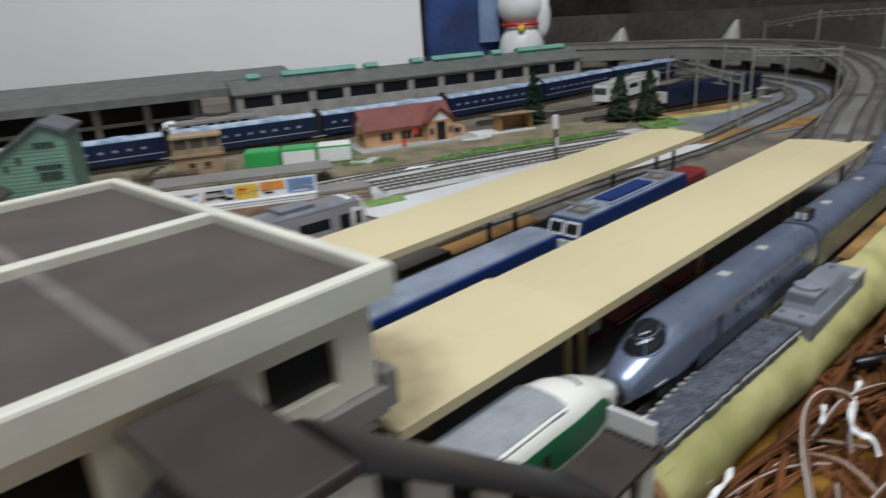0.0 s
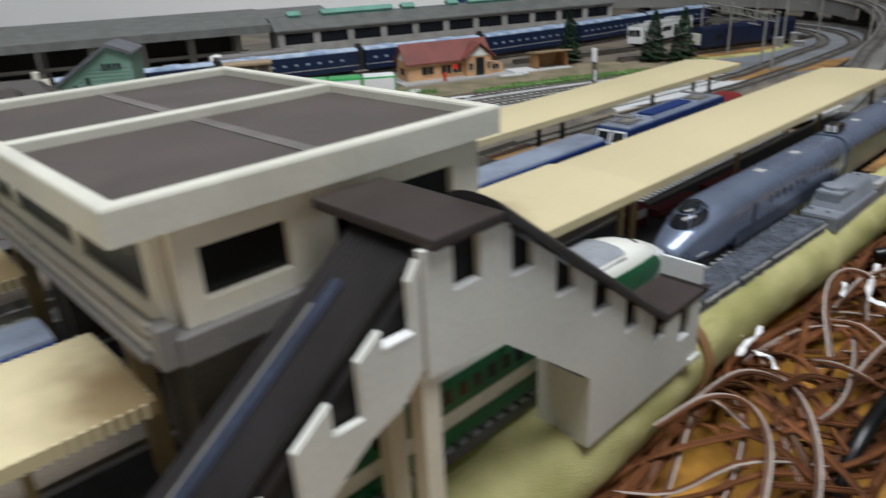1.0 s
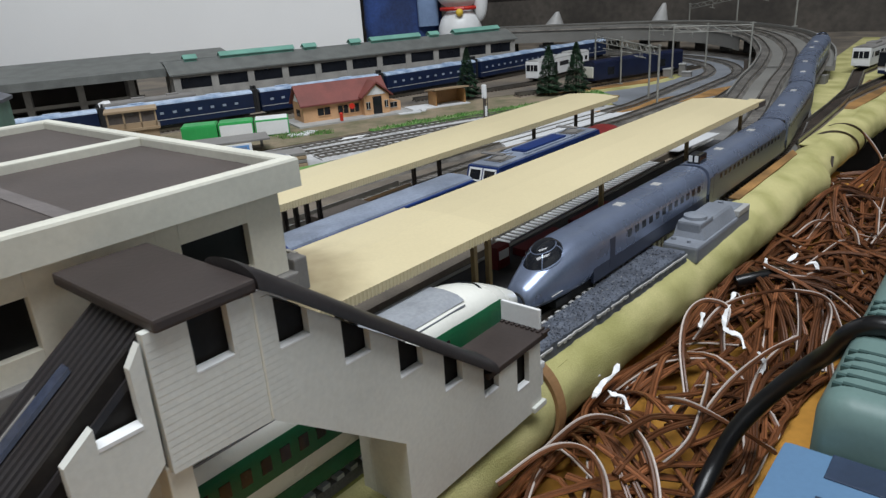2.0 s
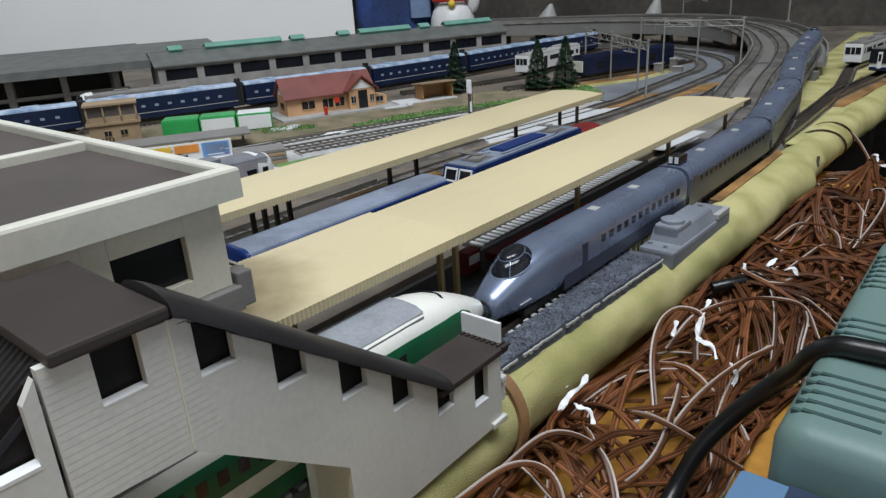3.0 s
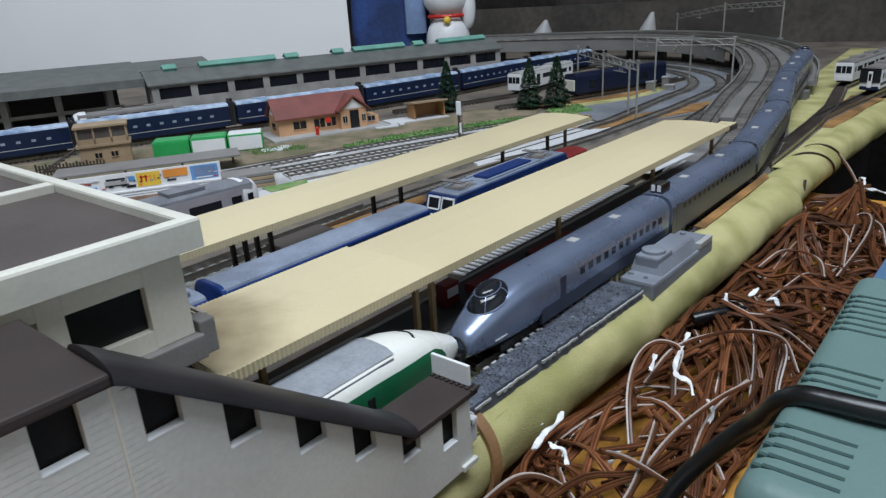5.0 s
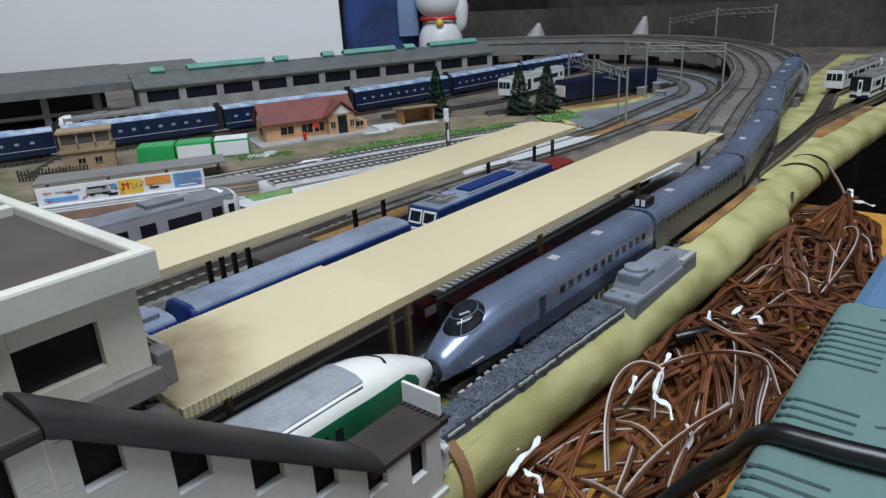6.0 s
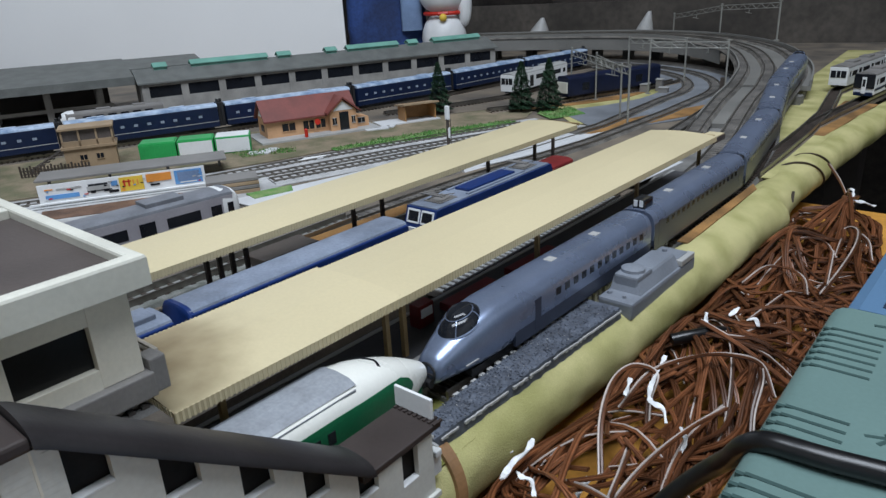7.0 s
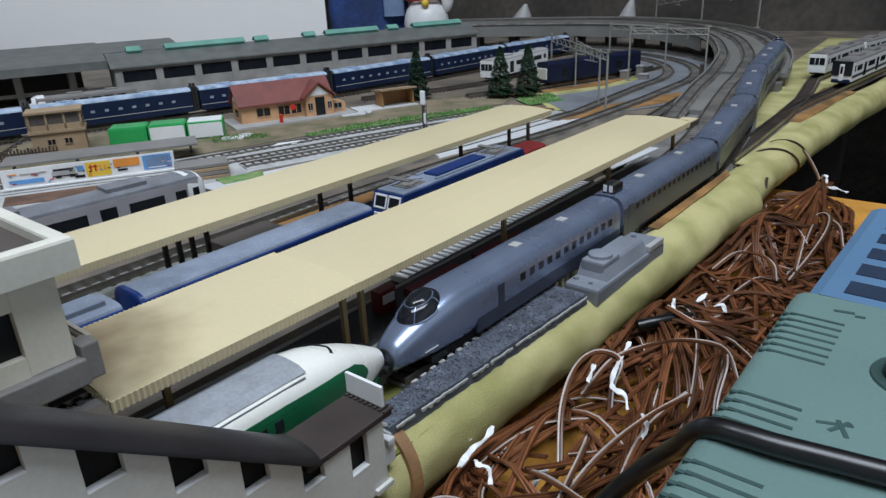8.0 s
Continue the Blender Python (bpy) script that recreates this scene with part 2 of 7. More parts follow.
YELLOW = mat("yellow_print", (0.80, 0.55, 0.06), 0.5, var=0.06, bump=0.0)
ORANGP = mat("orange_print", (0.78, 0.30, 0.05), 0.5, var=0.06, bump=0.0)
BLUEP = mat("blue_print", (0.14, 0.36, 0.72), 0.5, var=0.12, bump=0.0)


# ---- mesh helpers: all lengths in millimetres ----
def bx(bm, x0, x1, y0, y1, z0, z1, bevel=0.0, rot=None):
    vs = [bm.verts.new((x, y, z)) for z in (z0, z1) for y in (y0, y1) for x in (x0, x1)]
    fs = [bm.faces.new([vs[i] for i in q]) for q in
          ((0, 2, 3, 1), (4, 5, 7, 6), (0, 1, 5, 4), (2, 6, 7, 3), (0, 4, 6, 2), (1, 3, 7, 5))]
    if bevel:
        es = {e for f in fs for e in f.edges}
        bmesh.ops.bevel(bm, geom=list(es), offset=bevel, segments=2, profile=0.6, affect="EDGES")
    return vs


def prism(bm, pts, axis, a0, a1):
    """A closed outline carried along an axis. axis x: pts are (y, z); y: (x, z); z: (x, y)."""
    def at(p, a):
        return {"x": (a, p[0], p[1]), "y": (p[0], a, p[1]), "z": (p[0], p[1], a)}[axis]
    lo, hi = [bm.verts.new(at(p, a0)) for p in pts], [bm.verts.new(at(p, a1)) for p in pts]
    n = len(pts)
    for i in range(n):
        bm.faces.new((lo[i], lo[(i + 1) % n], hi[(i + 1) % n], hi[i]))
    bm.faces.new(lo[::-1])
    bm.faces.new(hi)


def loft(bm, rings, close=True):
    """A skin over rings of equally many points."""
    vs = [[bm.verts.new(p) for p in r] for r in rings]
    n = len(rings[0])
    for a, b in zip(vs, vs[1:]):
        for i in range(n if close else n - 1):
            bm.faces.new((a[i], a[(i + 1) % n], b[(i + 1) % n], b[i]))
    if close:
        bm.faces.new(vs[0][::-1])
        bm.faces.new(vs[-1])
    return vs


def cyl(bm, x, y, z0, z1, r0, r1=None, n=10):
    r1 = r0 if r1 is None else r1
    loft(bm, [[(x + r * math.cos(2 * math.pi * i / n), y + r * math.sin(2 * math.pi * i / n), z) for i in range(n)]
              for z, r in ((z0, r0), (z1, r1))])


def rod(bm, a, b, r, n=6):
    a, b = Vector(a), Vector(b)
    q = (b - a).to_track_quat("Z", "Y")
    loft(bm, [[c + q @ Vector((r * math.cos(2 * math.pi * i / n), r * math.sin(2 * math.pi * i / n), 0)) for i in range(n)]
              for c in (a, b)])


def tube(bm, pts, r, n=6):
    """A round string through points."""
    rings, up = [], Vector((0, 0, 1))
    pts = [Vector(p) for p in pts]
    for i, p in enumerate(pts):
        d = (pts[min(i + 1, len(pts) - 1)] - pts[max(i - 1, 0)]).normalized()
        s = d.cross(up)
        s = s.normalized() if s.length > 1e-4 else Vector((1, 0, 0))
        u = s.cross(d)
        rings.append([p + r * (math.cos(2 * math.pi * k / n) * s + math.sin(2 * math.pi * k / n) * u) for k in range(n)])
    loft(bm, rings)


def spline(pts, n=8):
    """Catmull-Rom points through the given ones."""
    P = [Vector(p) for p in pts]
    P = [2 * P[0] - P[1]] + P + [2 * P[-1] - P[-2]]
    out = []
    for i in range(1, len(P) - 2):
        a, b, c, d = P[i - 1:i + 3]
        for k in range(n):
            t = k / n
            out.append(0.5 * (2 * b + (c - a) * t + (2 * a - 5 * b + 4 * c - d) * t * t + (3 * b - a - 3 * c + d) * t ** 3))
    return out + [P[-2]]


def mesh_of(name, bm, material, smooth=False):
    bmesh.ops.recalc_face_normals(bm, faces=bm.faces)
    bmesh.ops.scale(bm, vec=(MM, MM, MM), verts=bm.verts)
    me = bpy.data.meshes.new(name)
    if smooth:
        for f in bm.faces:
            f.smooth = True
        for e in bm.edges:
            if len(e.link_faces) == 2 and e.calc_face_angle(0) > 0.7:
                e.smooth = False
    bm.to_mesh(me)
    bm.free()
    me.materials.append(material)
    return me


def part(name, bm, material, parent, label="", smooth=False):
    ob = new(name, mesh_of(name, bm, material, smooth))
    ob.parent = parent
    if label:
        ob["label"] = label
    return ob


def thing(name, x, y, z, label, category, turn=0.0, group="", kind=""):
    ob = new(name)
    ob.empty_display_size = 0.01
    ob.matrix_basis = pose(x * MM, y * MM, z * MM, 0, 0, turn)
    return tagged(ob, label, category, group, kind)


def solid(name, bm, material, label, category, kind="", smooth=False, group=""):
    """One mesh in world millimetres, as a top-level thing."""
    return tagged(new(name, mesh_of(name, bm, material, smooth)), label, category, group, kind)


def B():
    return bmesh.new()


def bend(path, s):
    """Place and heading at the arc length s of a polyline."""
    for a, b in zip(path, path[1:]):
        a, b = Vector(a), Vector(b)
        d = (b - a).length
        if s <= d:
            return a + (b - a) * (s / d), (b - a).normalized()
        s -= d
    a, b = Vector(path[-2]), Vector(path[-1])
    return b + (b - a).normalized() * s, (b - a).normalized()


# ---- the setting ----
def setting(name, bm, material, label, category, smooth=False):
    return solid(name, bm, material, label, category, "structure", smooth)


bm = B()
bx(bm, -1250, -116, -500, 1500, -14, -0.2)
bx(bm, -116, -44, 520, 1500, -14, -0.2)
bx(bm, -116, -44, -500, 520, -14, -4.0)
setting("ground", bm, BOARD, "brown painted layout board carrying the tracks", "baseboard")
bm = B()
bx(bm, -44, 420, -500, 560, -42, -30, 1.0)
setting("table_top", bm, ORANGE, "orange varnished wooden table top below the layout", "table top")
bm = B()
bx(bm, -2600, 1400, -1600, 2200, -760, -740)
setting("floor", bm, FLOORD, "dark brown room floor", "floor")
bm = B()
bx(bm, -2600, 1400, -1600, 2200, 1700, 1720)
setting("ceiling", bm, CEIL, "plain white ceiling", "ceiling")
bm = B()
bx(bm, -2600, 1400, 2180, 2200, -740, 1700)
setting("wall_north", bm, WALLD, "dark brown wall in shadow", "wall")
bm = B()
bx(bm, 1380, 1400, -1600, 2180, -740, 1700)
setting("wall_east", bm, CEIL, "plain pale wall", "wall")
bm = B()
bx(bm, -2600, 1380, -1600, -1580, -740, 1700)
setting("wall_south", bm, CEIL, "plain pale wall", "wall")
bm = B()
bx(bm, -2600, -2580, -1580, 2180, -740, 1700)
setting("wall_west", bm, WALLW, "plain white wall", "wall")
# white board that stands behind the elevated line
bm = B()
prism(bm, [(-908, 945), (-1750, 120), (-1764, 134), (-922, 959)], "z", -40, 620)
setting("wall_panel", bm, WALLW, "large plain white wall board behind the layout", "wall board")
bm = B()
prism(bm, [(-700, 1330), (420, 1560), (416, 1580), (-704, 1350)], "z", -40, 620)
setting("backdrop", bm, WALLD, "dark brown curtain hanging behind the layout", "curtain")

bm = B()
prism(bm, [(-1000, 1252), (560, 1568), (558, 1578), (-1002, 1262)], "z", -40, 80)
setting("back_panel", bm, BACKGR, "dull grey-brown board along the back of the layout", "back board")

for x, y in ((380, -460), (380, 520), (-1200, -450), (-1200, 1440), (-150, 1440), (-150, -450), (0, -460)):
    bm = B()
    bx(bm, x - 25, x + 25, y - 25, y + 25, -740, -42.5 if x >= 0 else -14.5, 2.0)
    setting("table_leg", bm, FLOORD, "square dark wooden leg under the layout table", "table leg")

# felt-covered roll along the edge of the layout
rows = []
ROLL = spline([(-45, -420, 0), (-45, 60, 0), (-46, 130, 0), (-48, 185, 0), (-46, 245, 0), (-41, 320, 0), (-40, 400, 0), (-41, 500, 0), (-38, 640, 0), (-29, 780, 0), (-12, 950, 0), (20, 1200, 0), (50, 1400, 0)], 40)
for i, p in enumerate(ROLL):
    ring = []
    for k in range(30):
        a = math.radians(150 - 285 * k / 29)
        lip = 1 + 0.32 * max(0.0, min(1.0, (p.y - 380) / 80)) * max(0.0, math.cos(a + 0.5)) if p.y < 467 else 1.0
        wob = lip + 0.11 * noise.noise(Vector((p.y * 0.02, k * 0.18, 3))) + 0.045 * noise.noise(Vector((p.y * 0.08, k * 0.4, 9)))
        ring.append((p.x + 13.5 * wob * math.cos(a), p.y, -12.0 + 13.0 * wob * math.sin(a) - (2.5 if p.y < 175 else (1.2 if p.y < 280 else 0))))
    rows.append(ring)
roll = thing("edge_roll", 0, 0, 0, "yellow-green felt roll padding the layout edge", "padding roll")
bm = B()
loft(bm, rows)
part("felt", bm, FELT, roll, smooth=True)
for y, sl, m in ((170, 4, STEPWIRE), (556, -14, POSTD), (580, -9, POSTD)):
    bm = B()
    cx = min(ROLL, key=lambda p: abs(p.y - y)).x
    hw = 2.0 if m is STEPWIRE else 0.5
    rings = []
    for a in range(134, -74, -8):
        r = math.radians(a)
        c, sn_, yy = math.cos(r), math.sin(r), y + sl * (a - 30) / 60
        rings.append([(cx + q * c * 1.02, yy + w, -12.0 + (q - 0.4) * sn_ - (2.5 if y < 175 else 0)) for w, q in ((-hw, 13.6), (hw, 13.6), (hw, 14.9), (-hw, 14.9))])
    loft(bm, rings)
    part("binding_band", bm, STRAP if m is STEPWIRE else m, roll, "brown band tied round the felt")

bm = B()
rod(bm, (-27.6, 488, -9.5), (-28.2, 490.5, -3.2), 0.9, 8)
part("holding_pin", bm, POSTD, roll, "dark pin stuck in the felt")

# flat ground covers
def sheet(name, pts, z, material, label, category):
    bm = B()
    prism(bm, pts, "z", z - 0.6, z)
    return setting(name, bm, material, label, category)


# main line strip takes the felt colour with shade painted in
sheet("ground_felt", [(-78, -480), (-40, -480), (-40, 500), (-70, 500), (-76, 200)], -3.3, FELTSH, "green felt laid under the main line, darkened for shade", "felt")
sheet("ground_felt", [(-70, 500), (-40, 500), (-40, 620), (-52, 900), (-52, 1290), (-150, 1290), (-125, 900), (-100, 740), (-84, 650), (-74, 580)], 0.6, FELT, "yellow-green felt laid on the board", "felt")
sheet("ground_felt", [(-330, 690), (-240, 600), (-215, 640), (-200, 740), (-250, 830), (-300, 780)], 0.6, FELT, "yellow-green felt patch inside the curve", "felt")
sheet("road", [(-316, 285), (-278, 285), (-246, 400), (-224, 436), (-214, 470), (-206, 505), (-197, 545), (-184, 592), (-216, 602), (-268, 500), (-300, 350)], 1.2, WHITERD, "white card road strip beside the platforms", "road")
sheet("ground_ballast", [(-500, 110), (-330, 60), (-300, 250), (-316, 330), (-262, 480), (-228, 600), (-290, 612), (-338, 506), (-378, 368), (-402, 300)], 0.5, LBED, "pale grey ballast under the station yard tracks", "ballast")
sheet("ground_earth", [(-640, 120), (-505, 112), (-408, 302), (-384, 370), (-344, 508), (-300, 612), (-330, 690), (-400, 640), (-480, 480), (-560, 330)], 0.45, EARTH, "olive brown earth round the station house", "earth")
sheet("lawn", [(-368, 420), (-356, 418), (-339, 455), (-319, 498), (-301, 545), (-289, 580), (-304, 585), (-336, 520), (-358, 464)], 1.8, GRASS, "green flock grass strip between yard tracks", "grass")
sheet("ground_cork", [(-232, 560), (-206, 568), (-160, 690), (-140, 790), (-150, 792), (-182, 712), (-218, 612)], 1.3, CORK, "orange-brown cork strip between tracks", "cork strip")
sheet("ground_cork", [(-345, 640), (-330, 640), (-290, 690), (-262, 745), (-258, 800), (-270, 800), (-285, 745), (-318, 695)], 1.2, CORK, "orange-brown cork strip inside the curve", "cork strip")
sheet("ground_cork", [(-49.5, 362), (-44, 362), (-44, 470), (-49, 480)], 1.4, CORK, "orange-brown cork strip beside the roll", "cork strip")
sheet("ground_cork", [(-64, 640), (-44, 640), (-33, 800), (-62, 810)], 0.9, CORK, "orange-brown cork strip beside the roll", "cork strip")
sheet("ground_earth", [(-480, 470), (-400, 560), (-330, 690), (-300, 760), (-380, 990), (-480, 990), (-520, 600)], 0.9, BOARD, "brown painted earth round the sidings", "earth")
sheet("ground_gravel", [(-105, 455), (-66, 455), (-70, 560), (-96, 700), (-120, 800), (-150, 800), (-135, 640), (-118, 520)], 1.1, GREYBED, "grey gravel between the curving tracks", "gravel")


def track(name, path, tie, bed, label, width=15.0, gap=4.6, bedz=1.6, near=None, half=7.6, tall=1.2, rail=3.1):
    """Two rails on sleepers over a ballast bed, along points in world millimetres."""
    t = thing(name, 0, 0, 0, label, "railway track", kind="structure")
    P = [Vector(p) for p in path]
    left = [(P[min(i + 1, len(P) - 1)] - P[max(i - 1, 0)]).cross(Vector((0, 0, 1))).normalized() for i in range(len(P))]
    bm = B()
    w = width / 2
    loft(bm, [[p + l * a + Vector((0, 0, z)) for a, z in ((-w - 2, -1.0), (-w, bedz), (w, bedz), (w + 2, -1.0))] for p, l in zip(P, left)])
    part("ballast", bm, bed, t)
    for s in (-4.9, 4.9):
        bm = B()
        loft(bm, [[p + l * (s + a) + Vector((0, 0, z)) for a, z in ((-0.5, bedz + 0.1), (0.5, bedz + 0.1), (0.5, bedz + rail), (-0.5, bedz + rail))] for p, l in zip(P, left)])
        part("rail", bm, RAIL, t)
    total = sum((b - a).length for a, b in zip(P, P[1:]))
    rest = B()
    shared = None
    s = 2.0
    while s < total:
        c, d = bend(P, s)
        l = d.cross(Vector((0, 0, 1))).normalized()
        if near and near[0] < c.y < near[1]:
            if shared is None:
                b2 = B()
                bx(b2, -half, half, -1.15, 1.15, 0, tall)
                shared = mesh_of("sleeper", b2, tie)
            ob = new("sleeper", shared)
            ob.parent = t
            ob.matrix_basis = pose(c.x * MM, c.y * MM, (c.z + bedz) * MM, 0, 0, math.degrees(math.atan2(-d.x, d.y)))
        else:
            vs = bx(rest, -half, half, -1.0, 1.0, bedz, bedz + tall)
            for v in vs:
                v.co = c + l * v.co.x + d * v.co.y + Vector((0, 0, v.co.z))
        s += gap
    tagged(part("sleeper_run", rest, tie, t), kind="stuff")
    return t


CX, CY = -440, 780


def arc(r, a0, a1, z0=0.0, z1=0.0, n=26):
    return [(CX + r * math.cos(math.radians(a0 + (a1 - a0) * i / n)), CY + r * math.sin(math.radians(a0 + (a1 - a0) * i / n)), z0 + (z1 - z0) * i / n) for i in range(n + 1)]


VIA = spline([(-63, -480, -3.2), (-63, 0, -3.2), (-63, 180, -3.2), (-62, 240, -3.2), (-59.5, 330, -3.2), (-57.5, 440, -2.6), (-60, 510, -0.5), (-68, 580, 3), (-81, 650, 6), (-93, 720, 10), (-104, 800, 15), (-128, 900, 22), (-185, 1010, 30), (-280, 1085, 36), (-400, 1120, 38), (-540, 1105, 38), (-680, 1030, 40)], 8)
MAIN = spline([(-63, -480, -3.2), (-63, 0, -3.2), (-63, 180, -3.2), (-62, 240, -3.2), (-59.5, 330, -3.2), (-57.5, 440, -2.6), (-61, 510, -0.5), (-71.5, 580, 3), (-88, 650, 6), (-100, 720, 10), (-108.5, 800, 15), (-128, 900, 22), (-185, 1010, 30), (-280, 1085, 36), (-400, 1120, 38), (-540, 1105, 38), (-680, 1030, 40)], 8)
track("railway_track", [p for p in MAIN if p.y < 186], TIEWH, GREYBED, "main line track with pale concrete sleepers", near=(60, 186))
track("railway_track", [p for p in MAIN if 181 < p.y < 690 and p.x > -100], TIEBR, GREYBED, "main line track with brown sleepers on grey ballast", near=(186, 420))
track("railway_track", [(-139.5, -480, 0), (-139, 0, 0), (-138, 420, 0), (-138.5, 520, 0), (-150, 640, 0)] + arc(283, -8, 150), TIEGR, GREYBED, "platform track with brown sleepers, curving away", near=(100, 330))
track("railway_track", [(-215, -300, 0), (-216, 120, 0), (-216, 300, 0)], TIEBR, DULLBED, "platform track with dark sleepers on dull grey ballast", gap=6.4, half=6.2, tall=0.3, width=20, near=(100, 300))
track("railway_track", [(-216, 301, 0), (-209, 400, 0), (-203, 450, 0), (-192, 540, 0), (-188, 680, 0)] + arc(250, -2, 150), TIEGR, WORNBED, "platform track curving away in grey ballast", gap=5.6, half=6.6, tall=0.3, width=13, rail=1.6)
track("railway_track", [(-292, -140, 0), (-275, 60, 0), (-257.5, 250, 0), (-236, 420, 0)], TIEGR, WORNBED, "yard track with dark sleepers on pale ballast", gap=5.6, half=6.6, tall=0.3, width=13, rail=1.6)
track("railway_track", [(-236, 421, 0), (-233, 440, 0), (-219, 560, 0)], WHITERD, WHITERD, "yard track laid flush in the white road", gap=6.4, half=6.2, tall=0.2, width=18, rail=0.7)
track("railway_track", [(-219, 561, 0), (-214, 600, 0)] + arc(220, -6, 150), TIEGR, WORNBED, "yard track with dark sleepers on pale ballast", gap=5.6, half=6.6, tall=0.3, width=13, rail=1.6)
track("railway_track", [(-111, 250, 0), (-110.5, 350, 0), (-110, 414, 0)], WHITEPL, WORNBED, "short track with pale concrete sleepers beside the platform", gap=4.0, half=7.0, tall=0.5, width=14, rail=1.6)
sheet("road", [(-124, 448), (-109, 448), (-105, 512), (-116, 512)], 1.4, WHITERD, "white card strip at the platform end", "road")
track("railway_track", [(-470, 120, 0), (-408, 250, 0), (-377, 310, 0), (-364, 361, 0), (-346, 419, 0), (-322, 488, 0), (-282, 580, 0)], TIEBR, LBED, "yard track with dark sleepers on pale ballast", gap=6.2, half=6.2, width=19, tall=0.25, rail=1.3)
track("railway_track", [(-356, 312, 0), (-342, 350, 0), (-318, 424, 0), (-292, 496, 0), (-255, 590, 0)], TIEBR, LBED, "yard track with dark sleepers on pale ballast", gap=6.2, half=6.2, width=19, tall=0.25, rail=1.3)
track("railway_track", [(-330, 330, 0), (-298, 424, 0), (-270, 500, 0), (-240, 590, 0)], TIEBR, LBED, "yard track with dark sleepers on pale ballast", gap=6.2, half=6.2, width=19, tall=0.25, rail=1.3)
BLUEP_PATH = spline([(-640, 100, 0), (-588, 262, 0), (-572, 304, 0), (-522, 448, 0), (-482, 572, 0), (-458, 720, 0), (-448, 860, 0), (-430, 980, 0)], 6)
track("railway_track", BLUEP_PATH, TIEBR, BOARD, "yard track behind the station house")
track("railway_track", [(-440, 560, 0), (-400, 640, 0), (-382, 700, 0), (-390, 920, 0), (-395, 980, 0)], TIEBR, BOARD, "siding behind the conifers")
track("railway_track", [(-350, 620, 0), (-312, 690, 0), (-272, 800, 0), (-258, 880, 0)], TIEBR, BOARD, "siding inside the curve")
track("railway_track", [(-56, 500, -1.0), (-56, 560, 0.3), (-58, 640, 0.5), (-62, 720, 0.5), (-71, 790, 0.5), (-79, 850, 0.5), (-70, 960, 0.5), (-40, 1140, 0.5)], TIEBR, BOARD, "outer siding track on the felt edge", width=11, half=6, tall=0.6)
track("railway_track", [(-59, 672, 0.4), (-55, 720, 0.5), (-50, 765, 0.5), (-46, 810, 0.5), (-35, 920, 0.5), (0, 1140, 0.5)], TIEBR, BOARD, "outer siding track on the felt edge", width=11, half=6, tall=0.6)

# elevated curve
def ribbon(bm, path, w0, w1, zt, zb):
    P = [Vector(p) for p in path]
    rings = []
    for i, p in enumerate(P):
        l = (P[min(i + 1, len(P) - 1)] - P[max(i - 1, 0)]).cross(Vector((0, 0, 1))).normalized()
        rings.append([p + l * a + Vector((0, 0, z)) for a, z in ((w0, zt), (w1, zt), (w1, zb), (w0, zb))])
    loft(bm, rings)


bm = B()
ribbon(bm, [p for p in VIA if (p.y > 790 or p.x < -200) and p.z > 5], -62, 10.5, -0.5, -5)
ribbon(bm, [p for p in VIA if p.y > 640 and p.z > 5 and p.y < 800 and p.x > -200], -62, 1.5, -0.55, -5)
deck = thing("viaduct_deck", 0, 0, 0, "grey elevated track deck curving round the back", "viaduct", kind="structure")
part("deck_slab", bm, VIAD, deck)
for off in (-63, 10.5):
    bm = B()
    ribbon(bm, [p for p in VIA if (p.y > (640 if off < 0 else 790) or p.x < -200) and p.z > 5], off, off + 1.6, 5, -5)
    part("parapet", bm, VIAD, deck)
bm = B()
ribbon(bm, [p for p in VIA if p.x < -190], -64.7, -63.1, 4.6, -19)
part("deck_fascia", bm, VIAD, deck)
for p in VIA[::3]:
    if p.z > 12:
        bm = B()
        bx(bm, p.x - 7, p.x + 7, p.y - 7, p.y + 7, 0, p.z - 5)
        part("pier", bm, VIAD, deck)
track("railway_track", [p for p in MAIN if (p.y > 680) and p.z > 5], TIEGR, WORNBED, "elevated main line track on the viaduct", gap=5.6, half=6.6, tall=0.3, width=13, rail=1.6)
P2 = [Vector(p) for p in VIA]
off2 = []
for i, p in enumerate(P2):
    l = (P2[min(i + 1, len(P2) - 1)] - P2[max(i - 1, 0)]).cross(Vector((0, 0, 1))).normalized()
    if p.y > 470 or p.z > 9:
        off2.append((p - l * 31, p - l * 58))
track("railway_track", [a for a, b in off2], TIEGR, WORNBED, "inner main line track climbing to the viaduct", gap=5.6, half=6.6, tall=0.3, width=13, rail=1.6)
track("railway_track", [b for a, b in off2 if a.z > 4], TIEGR, WORNBED, "innermost track on the viaduct", gap=5.6, half=6.6, tall=0.3, width=13, rail=1.6)
bm = B()
prism(bm, [(x, y) for x, y, z in arc(300, -40, 165)] + [(x, y) for x, y, z in arc(195, 165, -40)], "z", 0.0, 0.9)
setting("ground_ballast", bm, CURVEBD, "blue-grey ground under the curved tracks", "ballast")

sheet("lawn", [(-318, 300), (-303, 296), (-296, 322), (-308, 330)], 1.6, GRASS, "green flock grass patch beside the road", "grass")
sheet("lawn", [(-300, 632), (-272, 612), (-256, 650), (-286, 676)], 1.5, GRASS, "green flock grass round the conifers", "grass")


